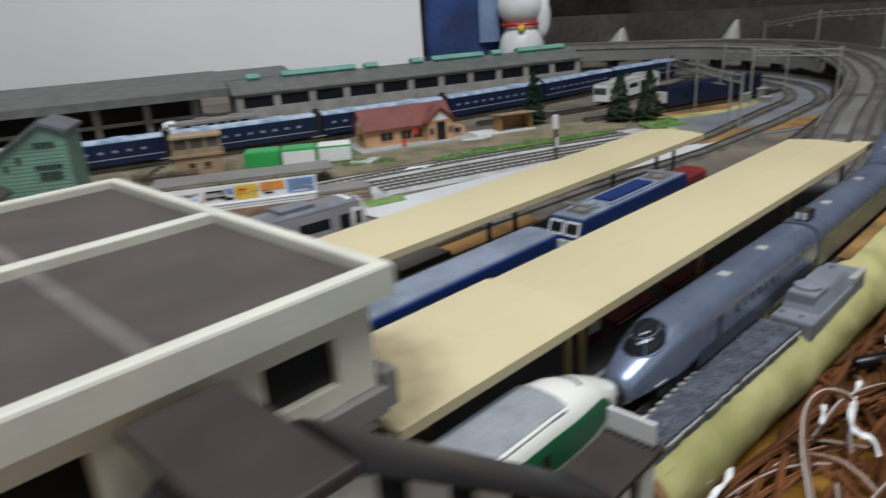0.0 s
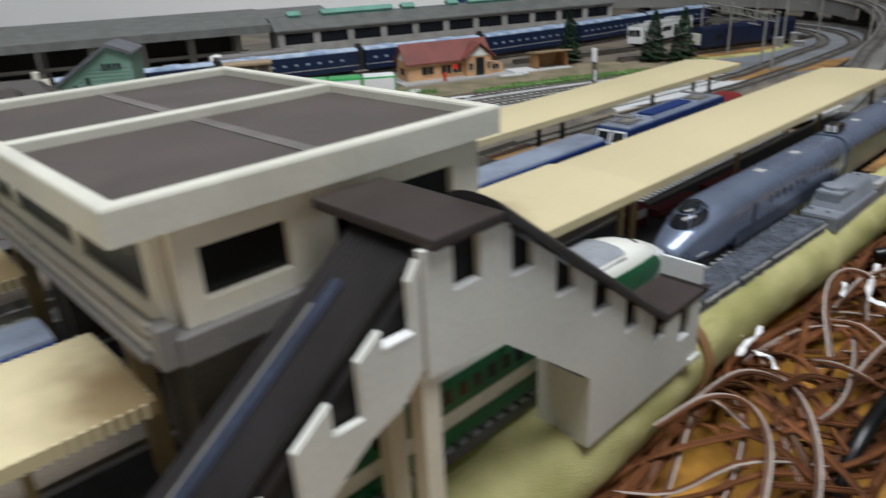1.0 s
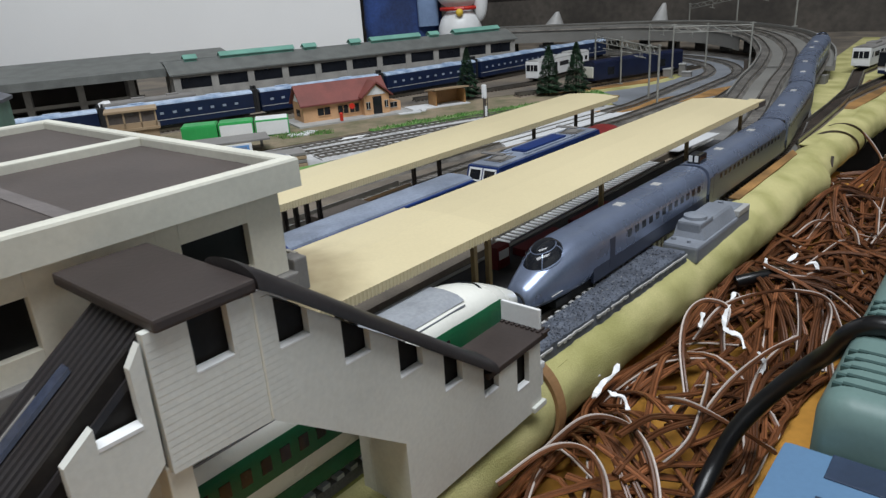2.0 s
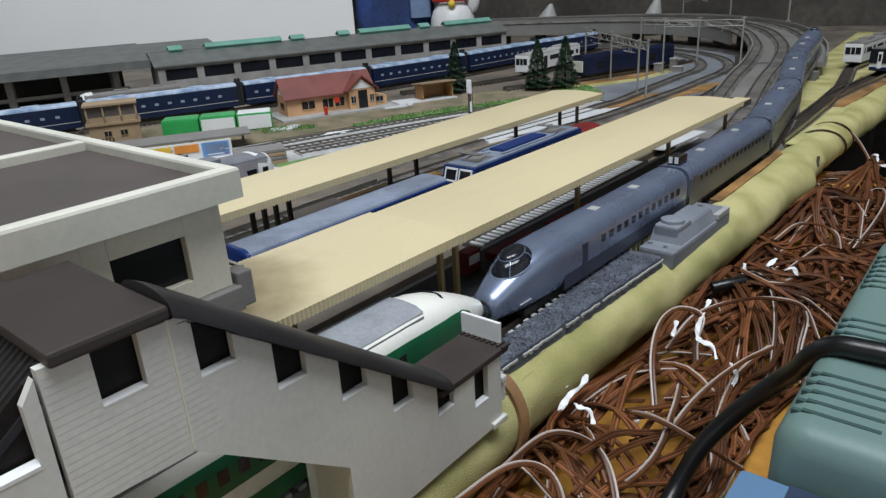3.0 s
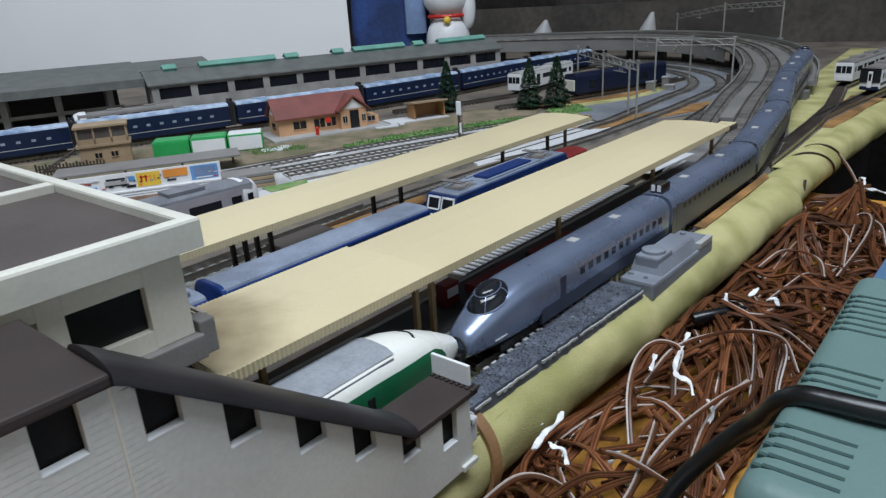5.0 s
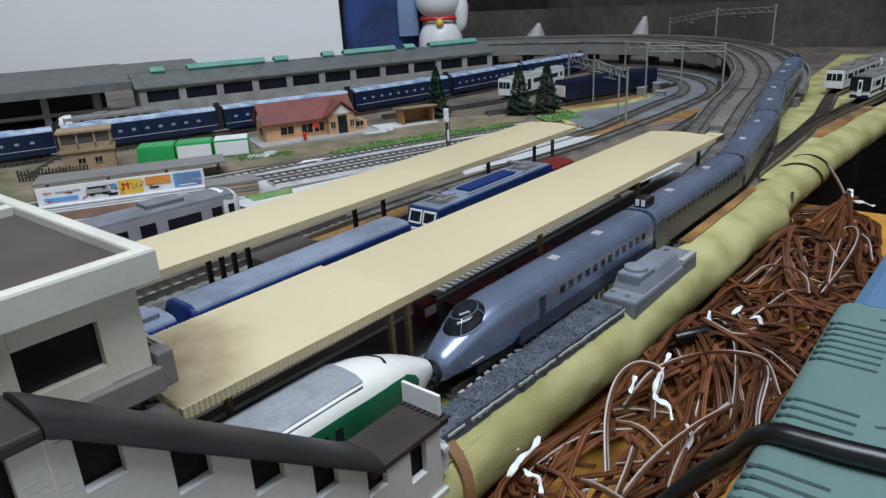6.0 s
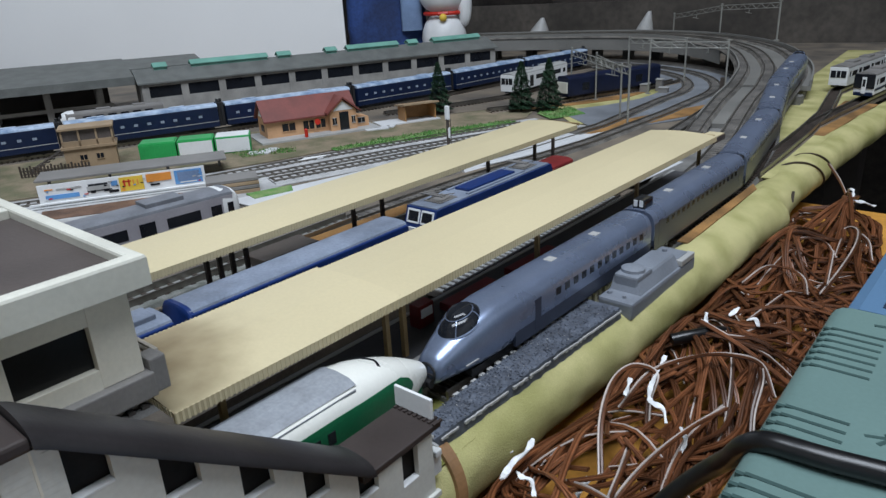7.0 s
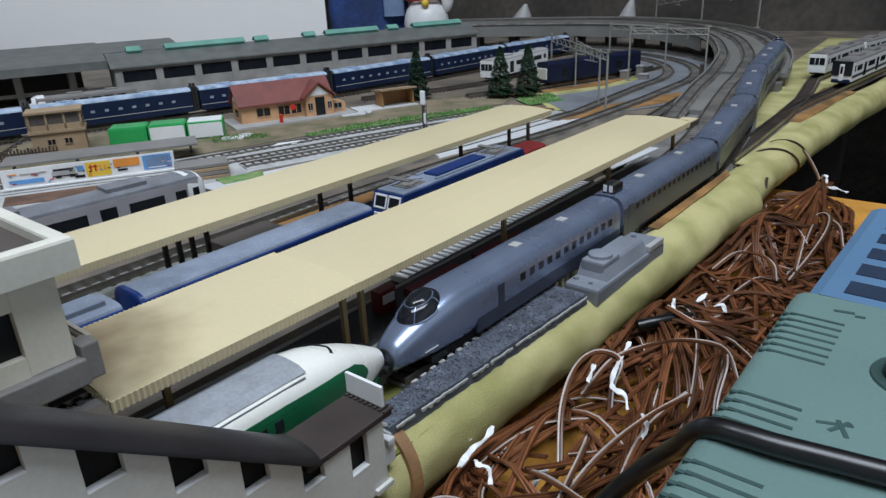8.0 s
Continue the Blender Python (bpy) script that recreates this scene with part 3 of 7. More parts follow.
def tufts(pts, n, seed, z=1.4):
    """Short blades of flock scattered over a polygon of the ground."""
    rnd = random.Random(seed)
    xs, ys = [p[0] for p in pts], [p[1] for p in pts]
    bm = B()
    k = 0
    while k < n:
        x, y = min(xs) - 3 + (max(xs) - min(xs) + 6) * rnd.random(), min(ys) - 3 + (max(ys) - min(ys) + 6) * rnd.random()
        inside = False
        for (xa, ya), (xb, yb) in zip(pts, pts[1:] + pts[:1]):
            if (ya > y) != (yb > y) and x + 1.8 * noise.noise(Vector((x * 0.2, y * 0.2, 5))) < (xb - xa) * (y - ya) / (yb - ya) + xa:
                inside = not inside
        k += 1
        if not inside or noise.noise(Vector((x * 0.07, y * 0.07, 1))) < -0.25:
            continue
        a, h = rnd.random() * 6.283, 0.8 + 2.2 * rnd.random() ** 2
        v = [bm.verts.new((x + 0.7 * math.cos(a), y + 0.7 * math.sin(a), z - 0.6)), bm.verts.new((x - 0.7 * math.cos(a), y - 0.7 * math.sin(a), z - 0.6)), bm.verts.new((x + rnd.gauss(0, 0.6), y + rnd.gauss(0, 0.6), z + h))]
        bm.faces.new(v)
    solid("grass_flock", bm, GRASS, "tufts of green flock along the yard tracks", "grass", "stuff")


tufts([(-369, 420), (-355, 416), (-337, 455), (-317, 498), (-299, 545), (-287, 582), (-304, 587), (-337, 520), (-360, 464)], 9000, 3, 1.7)
tufts([(-300, 634), (-272, 610), (-256, 650), (-288, 676)], 1800, 4)
tufts([(-440, 372), (-418, 362), (-392, 402), (-404, 412)], 1800, 6, 0.6)

sheet("ground_cork", [(-210, 262), (-196, 262), (-194, 330), (-206, 336)], 2.6, CORK, "orange-brown cork strip beside the platform", "cork strip")
bm = B()
bx(bm, -212, -195, 224, 258, -0.1, 6.0, 0.4)
solid("dark_board", bm, POSTD, "dark brown board lying between platform and track", "board")


# ---- platforms ----
def platform(x0, y0, x1, y1, w, label, canopies, posts, side):
    L = math.hypot(x1 - x0, y1 - y0)
    turn = -math.degrees(math.atan2(x1 - x0, y1 - y0))
    t = thing("station_platform", x0, y0, 0, label, "platform", turn)
    bm = B()
    bx(bm, -w / 2 + 3, w / 2 - 3, 0, L, -3.9 if side == "A" else -0.1, 6.0, 0.4)
    part("platform_body", bm, PLATTOP, t)
    for s in (-1, 1):
        bm = B()
        bx(bm, s * (w / 2 - 5) - 0.9, s * (w / 2 - 5) + 0.9, 0, L, 6.0, 6.4)
        part("edge_line", bm, LGREY, t, "pale platform edge line")
    for y in posts:
        for s in ((1.0,) if side == "A" else (-0.5,)):
            bm = B()
            bx(bm, s * 8 - 0.9, s * 8 + 0.9, y - 0.9, y + 0.9, 6.0, 34.0, 0.15)
            bx(bm, s * 8 - 0.5, s * 8 + 0.5, y - 4.5, y + 4.5, 32.0, 34.2)
            part("canopy_post", bm, POST if (side == "A" and s > 0) else POSTD, t)
        bm = B()
        bx(bm, -w / 2 + 2, w / 2 - 2, y - 0.8, y + 0.8, 33.2, 34.6)
        part("cross_beam", bm, POST, t)
    return t


def canopy(name, cx, y0, y1, w, z, turn, label, skin=CANOPY, pitch=1.4):
    t = thing(name, cx, y0, 0, label, "platform canopy", turn)
    L = y1 - y0
    h = w / 2
    bm = B()
    prism(bm, [(-h, z - 3.2), (-h, z - 0.4), (-h * 0.5, z + 0.5), (0, z + 0.9), (h * 0.5, z + 0.5), (h, z - 0.4), (h, z - 3.2), (h - 1.0, z - 3.2), (h - 1.2, z - 1.6), (0, z - 0.9), (-h + 1.2, z - 1.6), (-h + 1.0, z - 3.2)], "y", 0, L)
    part("canopy_roof", bm, skin, t)
    # fine ribs of the corrugated edge
    bm = B()
    n = int(L / pitch)
    for i in range(n):
        for s in (-1, 1):
            bx(bm, s * h - 0.12 * pitch, s * h + 0.12 * pitch, (i + 0.2) * pitch, (i + 0.65) * pitch, z - 3.35, z - 0.35)
    tagged(part("edge_ribbing", bm, CANOPY, t), kind="stuff")
    bm = B()
    n = int(w / pitch)
    for i in range(n):
        for y in (0.0, L):
            bx(bm, -h + (i + 0.2) * pitch, -h + (i + 0.65) * pitch, y - 0.25, y + 0.25, z - 1.8, z - 0.2)
    tagged(part("end_ribbing", bm, CANOPY, t), kind="stuff")
    return t


platform(-94, -200, -82.5, 470, 36, "long dark grey island platform under a cream canopy", 2, [20, 70, 140, 200, 328, 389, 397, 479, 572, 655], "A")
platform(-178, -200, -171, 460, 36, "long dark grey island platform under a cream canopy", 2, [20, 80, 150, 210, 330, 385, 391, 397, 404, 467, 487, 579, 631, 654], "B")
TA = -1.0
# sections next to the station carry the painted stain and shade
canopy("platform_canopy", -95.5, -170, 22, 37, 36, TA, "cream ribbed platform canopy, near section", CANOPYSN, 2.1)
canopy("platform_canopy", -89.2, 110, 186, 41.6, 36.3, TA, "cream ribbed platform canopy section with painted brown stain and contact shade", CANOPYST)
far_canopy = canopy("platform_canopy", -87.8, 186, 449, 40.1, 35.8, TA, "long cream ribbed platform canopy")
bm = B()
bx(bm, 9.0, 18.0, 263.4, 281.0, 32.4, 34.0, 0.2)
part("end_flap", bm, CANOPY, far_canopy)
bm = B()
bx(bm, 18.0, 18.6, 263.4, 281.0, 30.4, 33.4)
part("flap_edge", bm, POSTD, far_canopy)
canopy("platform_canopy", -179, -170, 22, 37, 36, -0.9, "cream ribbed platform canopy, near section", CANOPYSN, 2.1)
canopy("platform_canopy", -175, 110, 444, 38, 36, -0.9, "long cream ribbed platform canopy")

# kerb beams between the platform and the main line
for x0, x1, z, m in ((-77.5, -74.5, 5.2, LGREY), (-74.2, -69.5, 2.6, SILVERD), (-69.3, -67.2, 3.4, GREYPL)):
    bm = B()
    prism(bm, [(x0 - 2.5, 60), (x1 - 2.5, 60), (x1 + 6, 452), (x0 + 6, 452)], "z", -3.9, z - 2.5)
    setting("kerb", bm, m, "grey kerb beam along the platform edge", "kerb")


# platform furniture
def kiosk(x, y, w, l, h, m, label):
    t = thing("vending_box", x, y, 6.0, label, "kiosk", -1.7)
    bm = B()
    bx(bm, -w / 2, w / 2, -l / 2, l / 2, 0, h, 0.3)
    part("cabinet", bm, m, t)
    bm = B()
    bx(bm, w / 2, w / 2 + 0.3, -l / 2 + 1, l / 2 - 1, h * 0.45, h - 1.5)
    part("front_panel", bm, WHITEPL, t)


kiosk(-90, 218, 5, 8, 9, REDDK, "dark red vending box on the platform")
kiosk(-89, 246, 6, 30, 3.2, REDDK, "long low dark red box on the platform")
kiosk(-87.5, 290, 6, 34, 3.0, REDDK, "long low dark red box on the platform")


# ---- over-track station building ----
SX0, SX1, SY0, SY1 = -198.0, -65.7, 18.0, 110.0
st = thing("station_building", (SX0 + SX1) / 2, (SY0 + SY1) / 2, 0, "cream over-track station building with brown flat roof", "station building")
hx, hy = (SX1 - SX0) / 2, (SY1 - SY0) / 2
bm = B()
prof = [(0, 69), (0, 75.0), (0.25, 75.55), (0.8, 75.8), (2.7, 75.8), (3.2, 75.6), (3.4, 75.1), (3.4, 69)]
vs = [[bm.verts.new((sx * (hx - d), sy * (hy - d), z)) for d, z in prof] for sx, sy in ((1, -1), (1, 1), (-1, 1), (-1, -1))]
for k in range(4):
    p, q = vs[k], vs[(k + 1) % 4]
    for j in range(len(prof)):
        j2 = (j + 1) % len(prof)
        bm.faces.new((p[j], q[j], q[j2], p[j2]))
f = part("fascia", bm, IVORY, st)
for k in range(4):
    z = 69.3 + k * 1.4
    bm = B()
    prism(bm, [(hx - 0.02, z), (hx + 0.004, z + 0.3), (hx - 0.004, z + 1.3), (hx - 0.02, z + 1.3)], "y", -hy + 0.4, hy - 0.4)
    part("siding_board", bm, IVORY, f)
bm = B()
bx(bm, -2.2, 2.2, -hy + 3.4, hy - 3.4, 72.5, 75.5, 0.3)
part("roof_beam", bm, IVORY, st)
for s in (-1, 1):
    bm = B()
    a, b = (2.2, hx - 3.4) if s > 0 else (-hx + 3.4, -2.2)
    bx(bm, a, b, -hy + 3.4, hy - 3.4, 70.5, 73.2)
    pn = part("roof_panel", bm, ROOFBR, st, "dark brown roof panel")
    bm = B()
    bx(bm, a, b, -1.8, 1.8, 73.2, 73.42, 0.08)
    part("roof_strip", bm, STRIPGR, pn, "grey joint strip")
bm = B()
bx(bm, -hx + 2, hx - 2, -hy + 2, hy - 2, 69.2, 70.4)
part("soffit", bm, CREAM, st)
# floor slab and grey skirt
bm = B()
bx(bm, -hx + 1, hx - 1.5, -hy + 8, hy - 3, 43.0, 48.8, 0.4)
part("floor_slab", bm, GREYPL, st, "grey floor slab")
# walls: (y span, z span) panes on the east and west sides


def wall_side(x0, x1, glass_x):
    zs, zt = 53.2, 63.4
    cols = ((-hy + 10.8, -hy + 15.5), (-hy + 34, -hy + 45), (hy - 34, hy - 29), (hy - 13, hy - 4))
    for a, b in cols:
        bm = B()
        bx(bm, x0, x1, a, b, 48.8, 69.1, 0.25)
        part("wall_pier", bm, CREAM, st)
    for a, b in ((cols[0][1], cols[1][0]), (cols[2][1], cols[3][0])):
        bm = B()
        bx(bm, x0, x1, a, b, 48.8, zs)
        part("sill_wall", bm, CREAM, st)
        bm = B()
        bx(bm, x0, x1, a, b, zt, 69.1)
        part("lintel", bm, CREAM, st)
        bm = B()
        bx(bm, glass_x - 0.3, glass_x + 0.3, a, b, zs, zt)
        part("window_pane", bm, SMOKE, st, "black glazed window pane")
    bm = B()
    bx(bm, x0, x1, cols[1][1], cols[2][0], 64.0, 69.1)
    part("lintel", bm, CREAM, st)


wall_side(hx - 7, hx - 3.8, hx - 6.2)
wall_side(-hx + 3.8, -hx + 7, -hx + 6.2)


def wall_end(y0, y1, gy, sill):
    xs = [-hx + 7, -hx + 12, -36, -31, 13, 18, hx - 12, hx - 7]
    for a, b in zip(xs[::2], xs[1::2]):
        bm = B()
        bx(bm, a, b, y0, y1, 48.8, 69.1, 0.25)
        part("wall_pier", bm, CREAM, st)
    for a, b in zip(xs[1:-1:2], xs[2:-1:2]):
        bm = B()
        bx(bm, a, b, gy - 0.3, gy + 0.3, sill - 0.7, 68.9)
        part("window_pane", bm, SMOKE, st, "black glazed window pane")
        bm = B()
        bx(bm, a, b, y0, y1, 48.8, sill)
        part("sill_wall", bm, CREAM, st)


wall_end(-hy + 8.2, -hy + 10.8, -hy + 9.4, 52.5)
wall_end(hy - 8, hy - 5, hy - 6.5, 49.6)
# balcony ledge and rails on the open ends
for s, e0 in ((-1, -hy + 5.2), (1, hy)):
    bm = B()
    bx(bm, -hx + 4, hx - 8, e0 - 1.5, e0 + 0.6, 43.0, 44.4, 0.3)
    part("ledge", bm, GREYPL, st)
    for e in (-hx + 4, hx - 8):
        bm = B()
        bx(bm, e, e + 5.5, e0 - 3.4 if s > 0 else e0 - 0.5, e0 + 0.5 if s > 0 else e0 + 3.4, 43.0, 51.5, 0.5)
        part("corner_block", bm, GREYPL, st)
    for z in (46.4, 49.4, 51.2):
        bm = B()
        bx(bm, -hx + 6, hx - 6, e0 + 0.3 * s - 0.5, e0 + 0.3 * s + 0.5, z - 0.38, z + 0.38, 0.15)
        part("hand_rail", bm, RAILCR, st)
# stair shafts down to the platforms and bearing legs
for x in (-92 - (SX0 + SX1) / 2, -176 - (SX0 + SX1) / 2):
    bm = B()
    bx(bm, x - 8, x + 8, -32, 32, 6, 43.2)
    part("stair_shaft", bm, BOARD, st)
    for y in (-38, 38):
        bm = B()
        bx(bm, x - 2, x + 2, y - 2, y + 2, 6, 43.2)
        part("support_leg", bm, POST, st)


# ---- covered outside stairs ----
def covered_stairs(x_out, x_in, mirror, label):
    """Landing with a flight down each way. Local y runs along the tracks, x away from the building."""
    t = thing("covered_stairs", x_in, 36 if mirror else 64, 0, label, "stairs", 180 if mirror else 0)
    t.scale = (1, 1, 1.1 if mirror else 1.0)
    d = abs(x_out - x_in)
    # outer wall of the far flight: outline in (y, z), with crenel openings
    Y = lambda y: y - 64
    zf = 48.5
    OPEN = ((60.9, 67.7, 56.0), (76.1, 82.6, 53.0), (89.7, 96.4, 43.2), (103.8, 110.8, 33.0), (117.5, 123.9, 22.5), (131.9, 138.1, 13.1), (146.3, 152.1, 7.3))

    def flight_wall(x0, x1, start=54):
        def zr(y):
            return 65.4 if y < 72.5 else max(18.4, 65.4 - 0.742 * (y - 72.5))
        top = [(start, 65.4)]
        for a, b, z in OPEN if start < 60 else OPEN[1:]:
            top += [(a, zr(a)), (a, z), (b, z), (b, zr(b))]
        top += [(157.6, 18.4)]
        bot = [(158, -3.3), (103.5, -3.3), (103.5, 16.8), (72.5, 40.8), (start, 41.6)]
        bm = B()
        prism(bm, [(Y(a), b) for a, b in top + bot], "x", x0, x1)
        return bm
    w = part("side_wall", flight_wall(d - 1.6, d), STAIRW, t)
    part("side_wall", flight_wall(d - 13.2, d - 11.8, 54 if mirror else 70), STAIRW, t)
    # sill edges whiter than the wall: light on the wall thickness, painted in
    for a, e, z in OPEN:
        bm = B()
        prism(bm, [(d - 1.7, z - 0.2), (d + 0.06, z - 0.3), (d + 0.06, z), (d - 1.7, z + 0.2)], "y", Y(a + 0.1), Y(e - 0.1))
        part("sill", bm, WHITEPL, w, "window sill painted white for the light it catches")
    # siding grooves on the outer wall
    for i in range(18):
        z = 42.2 + i * 1.25
        spans = [(54.1, 60.6), (68.2, 75.6)] if z > 53.8 else [(54.1, min(80.0, 75 + (54 - z) * 0.35))]
        for a, e in spans:
            bm = B()
            prism(bm, [(d - 0.03, z), (d + 0.022, z + 0.3), (d + 0.004, z + 1.15), (d - 0.03, z + 1.15)], "y", Y(a), Y(e))
            part("siding_board", bm, STAIRW, w)
    # added dark sheet: makes the openings read as a shaded interior
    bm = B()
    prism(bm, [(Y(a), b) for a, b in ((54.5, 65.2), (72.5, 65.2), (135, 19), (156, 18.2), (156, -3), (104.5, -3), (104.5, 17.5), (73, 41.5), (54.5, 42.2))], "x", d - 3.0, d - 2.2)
    part("lining", bm, LINING, t, "dark sheet standing for the shaded interior behind the openings")
    bm = B()
    bx(bm, d - 0.5, d + 1.0, Y(153), Y(159.2), -3.3, -1.6, 0.3)
    part("foot", bm, STAIRW, t)
    bm = B()
    bx(bm, d - 0.02, d + 0.12, Y(72.2), Y(72.6), 41.2, 65.2)
    part("wall_seam", bm, CREAM, w)
    # steps
    for i in range(12):
        bm = B()
        y0 = 74 + i * 5.2
        z = zf - 3 - i * 3.9
        bx(bm, d - 11.7, d - 1.7, Y(y0), Y(y0 + 5.4), max(-2.0, z - 2.6), max(1.0, z))
        part("step", bm, GREYPL, t)
    bm = B()
    bx(bm, d - 15.6, d - 1.7, Y(103.6), Y(105), -3.3, 16)
    part("end_wall", bm, STAIRW, t)
    bm = B()
    bx(bm, -3, d - 1.7, Y(54), Y(74), 42.0, 45.0)
    part("landing_floor", bm, GREYPL, t)
    # landing roof, far roof, lower roof
    bm = B()
    bx(bm, 1.5 if mirror else 0.9, d + 1.6, Y(55.2), Y(72.6), 65.3, 67.6, 0.6)
    part("landing_roof", bm, LANDRF, t, "dark brown landing roof")
    bm = B()
    prof = [(d - 13.5, 0)] + [(d - 5.75 - 7.75 * math.cos(math.pi * q / 12), 0.3 + 3.5 * math.sin(math.pi * q / 12) ** 0.7) for q in range(13)] + [(d + 2, 0)]
    loft(bm, [[(x, Y(y), z + dz) for x, dz in prof] for y, z in ((72.7, 65.6), (74.5, 64.6), (134.0, 19.6), (136, 18.6))])
    part("flight_roof", bm, DARKRF, t, "dark sloping stair roof", True)
    bm = B()
    bx(bm, d - 13.6, d + 0.8, Y(133.0), Y(160.6), 17.6, 19.4, 0.4)
    lr = part("lower_roof", bm, LANDRF, t, "dark brown lower roof")
    bm = B()
    for i in range(9):
        bx(bm, d - 13.2 + i * 1.7, d - 12.4 + i * 1.7, Y(157.6), Y(160.9), 19.3, 19.9)
    tagged(part("roof_ribbing", bm, LANDRF, lr), kind="stuff")
    for y, x in ((55.5, d - 3.5), (55.5, d - 14)):
        bm = B()
        bx(bm, x - 2, x + 2, Y(y) - 2, Y(y) + 2.2, -3.3, 42.1, 0.3)
        part("landing_post", bm, CREAM, t)
    if mirror:
        return t
    # near flight
    top = [(53.6, 64.2), (51.4, 61.0), (51.4, 51.7), (44.8, 51.7), (44.8, 55.0), (40, 51.4), (40, 41), (34, 41), (34, 47.0), (27, 41.8), (27, 31), (21, 31), (21, 37.4), (14, 32.2), (14, 21), (8, 21), (8, 27.8), (1, 22.6), (1, 12), (-5, 12), (-5, 20), (-30, 20)]
    bot = [(-30, -3.3), (2, -3.3), (2, 8), (30, 28.5), (41, 36.5), (48, 39), (53.2, 44)]
    for x0, x1 in ((d - 1.9, d - 0.3),):
        bm = B()
        prism(bm, [(Y(a), b) for a, b in top + bot], "x", x0, x1)
        part("side_wall", bm, STAIRW, t)
    # near sill likewise whitened to show light on the wall edge
    bm = B()
    prism(bm, [(d - 2.0, 51.3), (d - 0.2, 51.2), (d - 0.2, 51.8), (d - 2.0, 52.2)], "y", Y(44.8), Y(51.4))
    part("sill", bm, WHITEPL, t, "window sill painted white for the light it catches")
    # same added dark sheet behind the near flight's openings
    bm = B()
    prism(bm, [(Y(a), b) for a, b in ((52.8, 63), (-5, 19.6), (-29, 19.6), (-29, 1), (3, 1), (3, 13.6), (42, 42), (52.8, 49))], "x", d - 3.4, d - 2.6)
    part("lining", bm, LINING, t, "dark sheet standing for the shaded interior behind the openings")
    bm = B()
    loft(bm, [[(x, Y(y), z + dz) for x, dz in ((d - 23.5, -0.6), (d - 23.5, 0.9), (d - 2.1, 0.9), (d - 2.1, -0.6))] for y, z in ((59, 63.6), (-8, 14.0))])
    rf = part("flight_roof", bm, DARKRF, t, "dark ribbed stair roof")
    bm = B()
    for i in range(12):
        x = d - 23.2 + i * 1.78
        loft(bm, [[(x + a, Y(y), z + dz) for a, dz in ((0, 0.8), (0.2, 1.4), (0.75, 1.4), (0.95, 0.8))] for y, z in ((59, 63.6), (-8, 14.0))])
    tagged(part("roof_ribbing", bm, DARKRF, rf), kind="stuff")
    bm = B()
    loft(bm, [[(d - 16.3 + x, Y(y), z + 1.3 + dz) for x, dz in ((-1.5, 0), (1.5, 0), (1.2, 0.8), (-1.2, 0.8))] for y, z in ((48.6, 55.9), (47.4, 55.0), (-8, 14.0))])
    st_ = part("glazed_strip", bm, SKYL, rf, "glossy blue-grey skylight strip")
    bm = B()
    loft(bm, [[(d - 18.3 + x, Y(y), z + 1.3 + dz) for x, dz in ((-0.35, 0), (0.35, 0), (0.2, 0.6), (-0.2, 0.6))] for y, z in ((44.0, 52.5), (-8, 14.0))])
    part("strip_edge", bm, GREYPL, st_, "pale worn edge of the skylight")
    bm = B()
    bx(bm, d - 23.5, d + 2.0, Y(-32), Y(-6), 18.2, 20.0, 0.4)
    part("lower_roof", bm, LANDRF, t, "dark brown lower roof")
    for i in range(12):
        bm = B()
        y0 = 52 - i * 4.6
        z = zf - 3 - i * 3.9
        bx(bm, d - 15.5, d - 2, Y(y0 - 4.8), Y(y0), max(-2.0, z - 2.6), max(1.0, z))
        part("step", bm, GREYPL, t)
    return t


covered_stairs(-33.5, -66.5, False, "ivory covered stairs with dark brown roofs")
covered_stairs(-230.0, -197.0, True, "ivory covered stairs with dark brown roofs behind the station")

# white sign board on the lower stair roof
sg = thing("sign_board", -40.8, 159.4, 20.4, "small blank white sign board on the stair roof", "sign")
bm = B()
bx(bm, -6.4, 6.4, -0.5, 0.5, -0.8, 5.3, 0.25)
part("board", bm, WHITEPL, sg)
bm = B()
for i in range(5):
    bx(bm, -5.4 + i * 2.6, -4.9 + i * 2.6, -0.3, 0.3, -1.3, -0.8)
part("pins", bm, WHITEPL, sg)


# ---- rolling stock: local y runs from the front to the back, z from the rail top ----
RT = 4.7


def section(w, h, zb, n=18, sq=3.2):
    """A rounded body section: half width w, height from zb to h."""
    out = []
    c, r = (h + zb) / 2, (h - zb) / 2
    for i in range(n):
        a = 2 * math.pi * i / n
        ca, sa = math.cos(a), math.sin(a)
        out.append((w * math.copysign(abs(ca) ** (2 / sq), ca), c + r * math.copysign(abs(sa) ** (2 / sq), sa)))
    return out


def bogies(t, L, w=8.0, inset=20):
    for y in (inset, L - inset):
        bm = B()
        bx(bm, -w + 1, w - 1, y - 9, y + 9, 0.6, 3.6, 0.4)
        for dy in (-6, 6):
            rod(bm, (-5.2, y + dy, 1.6), (5.2, y + dy, 1.6), 2.2, 12)
        part("bogie", bm, UNDER, t)


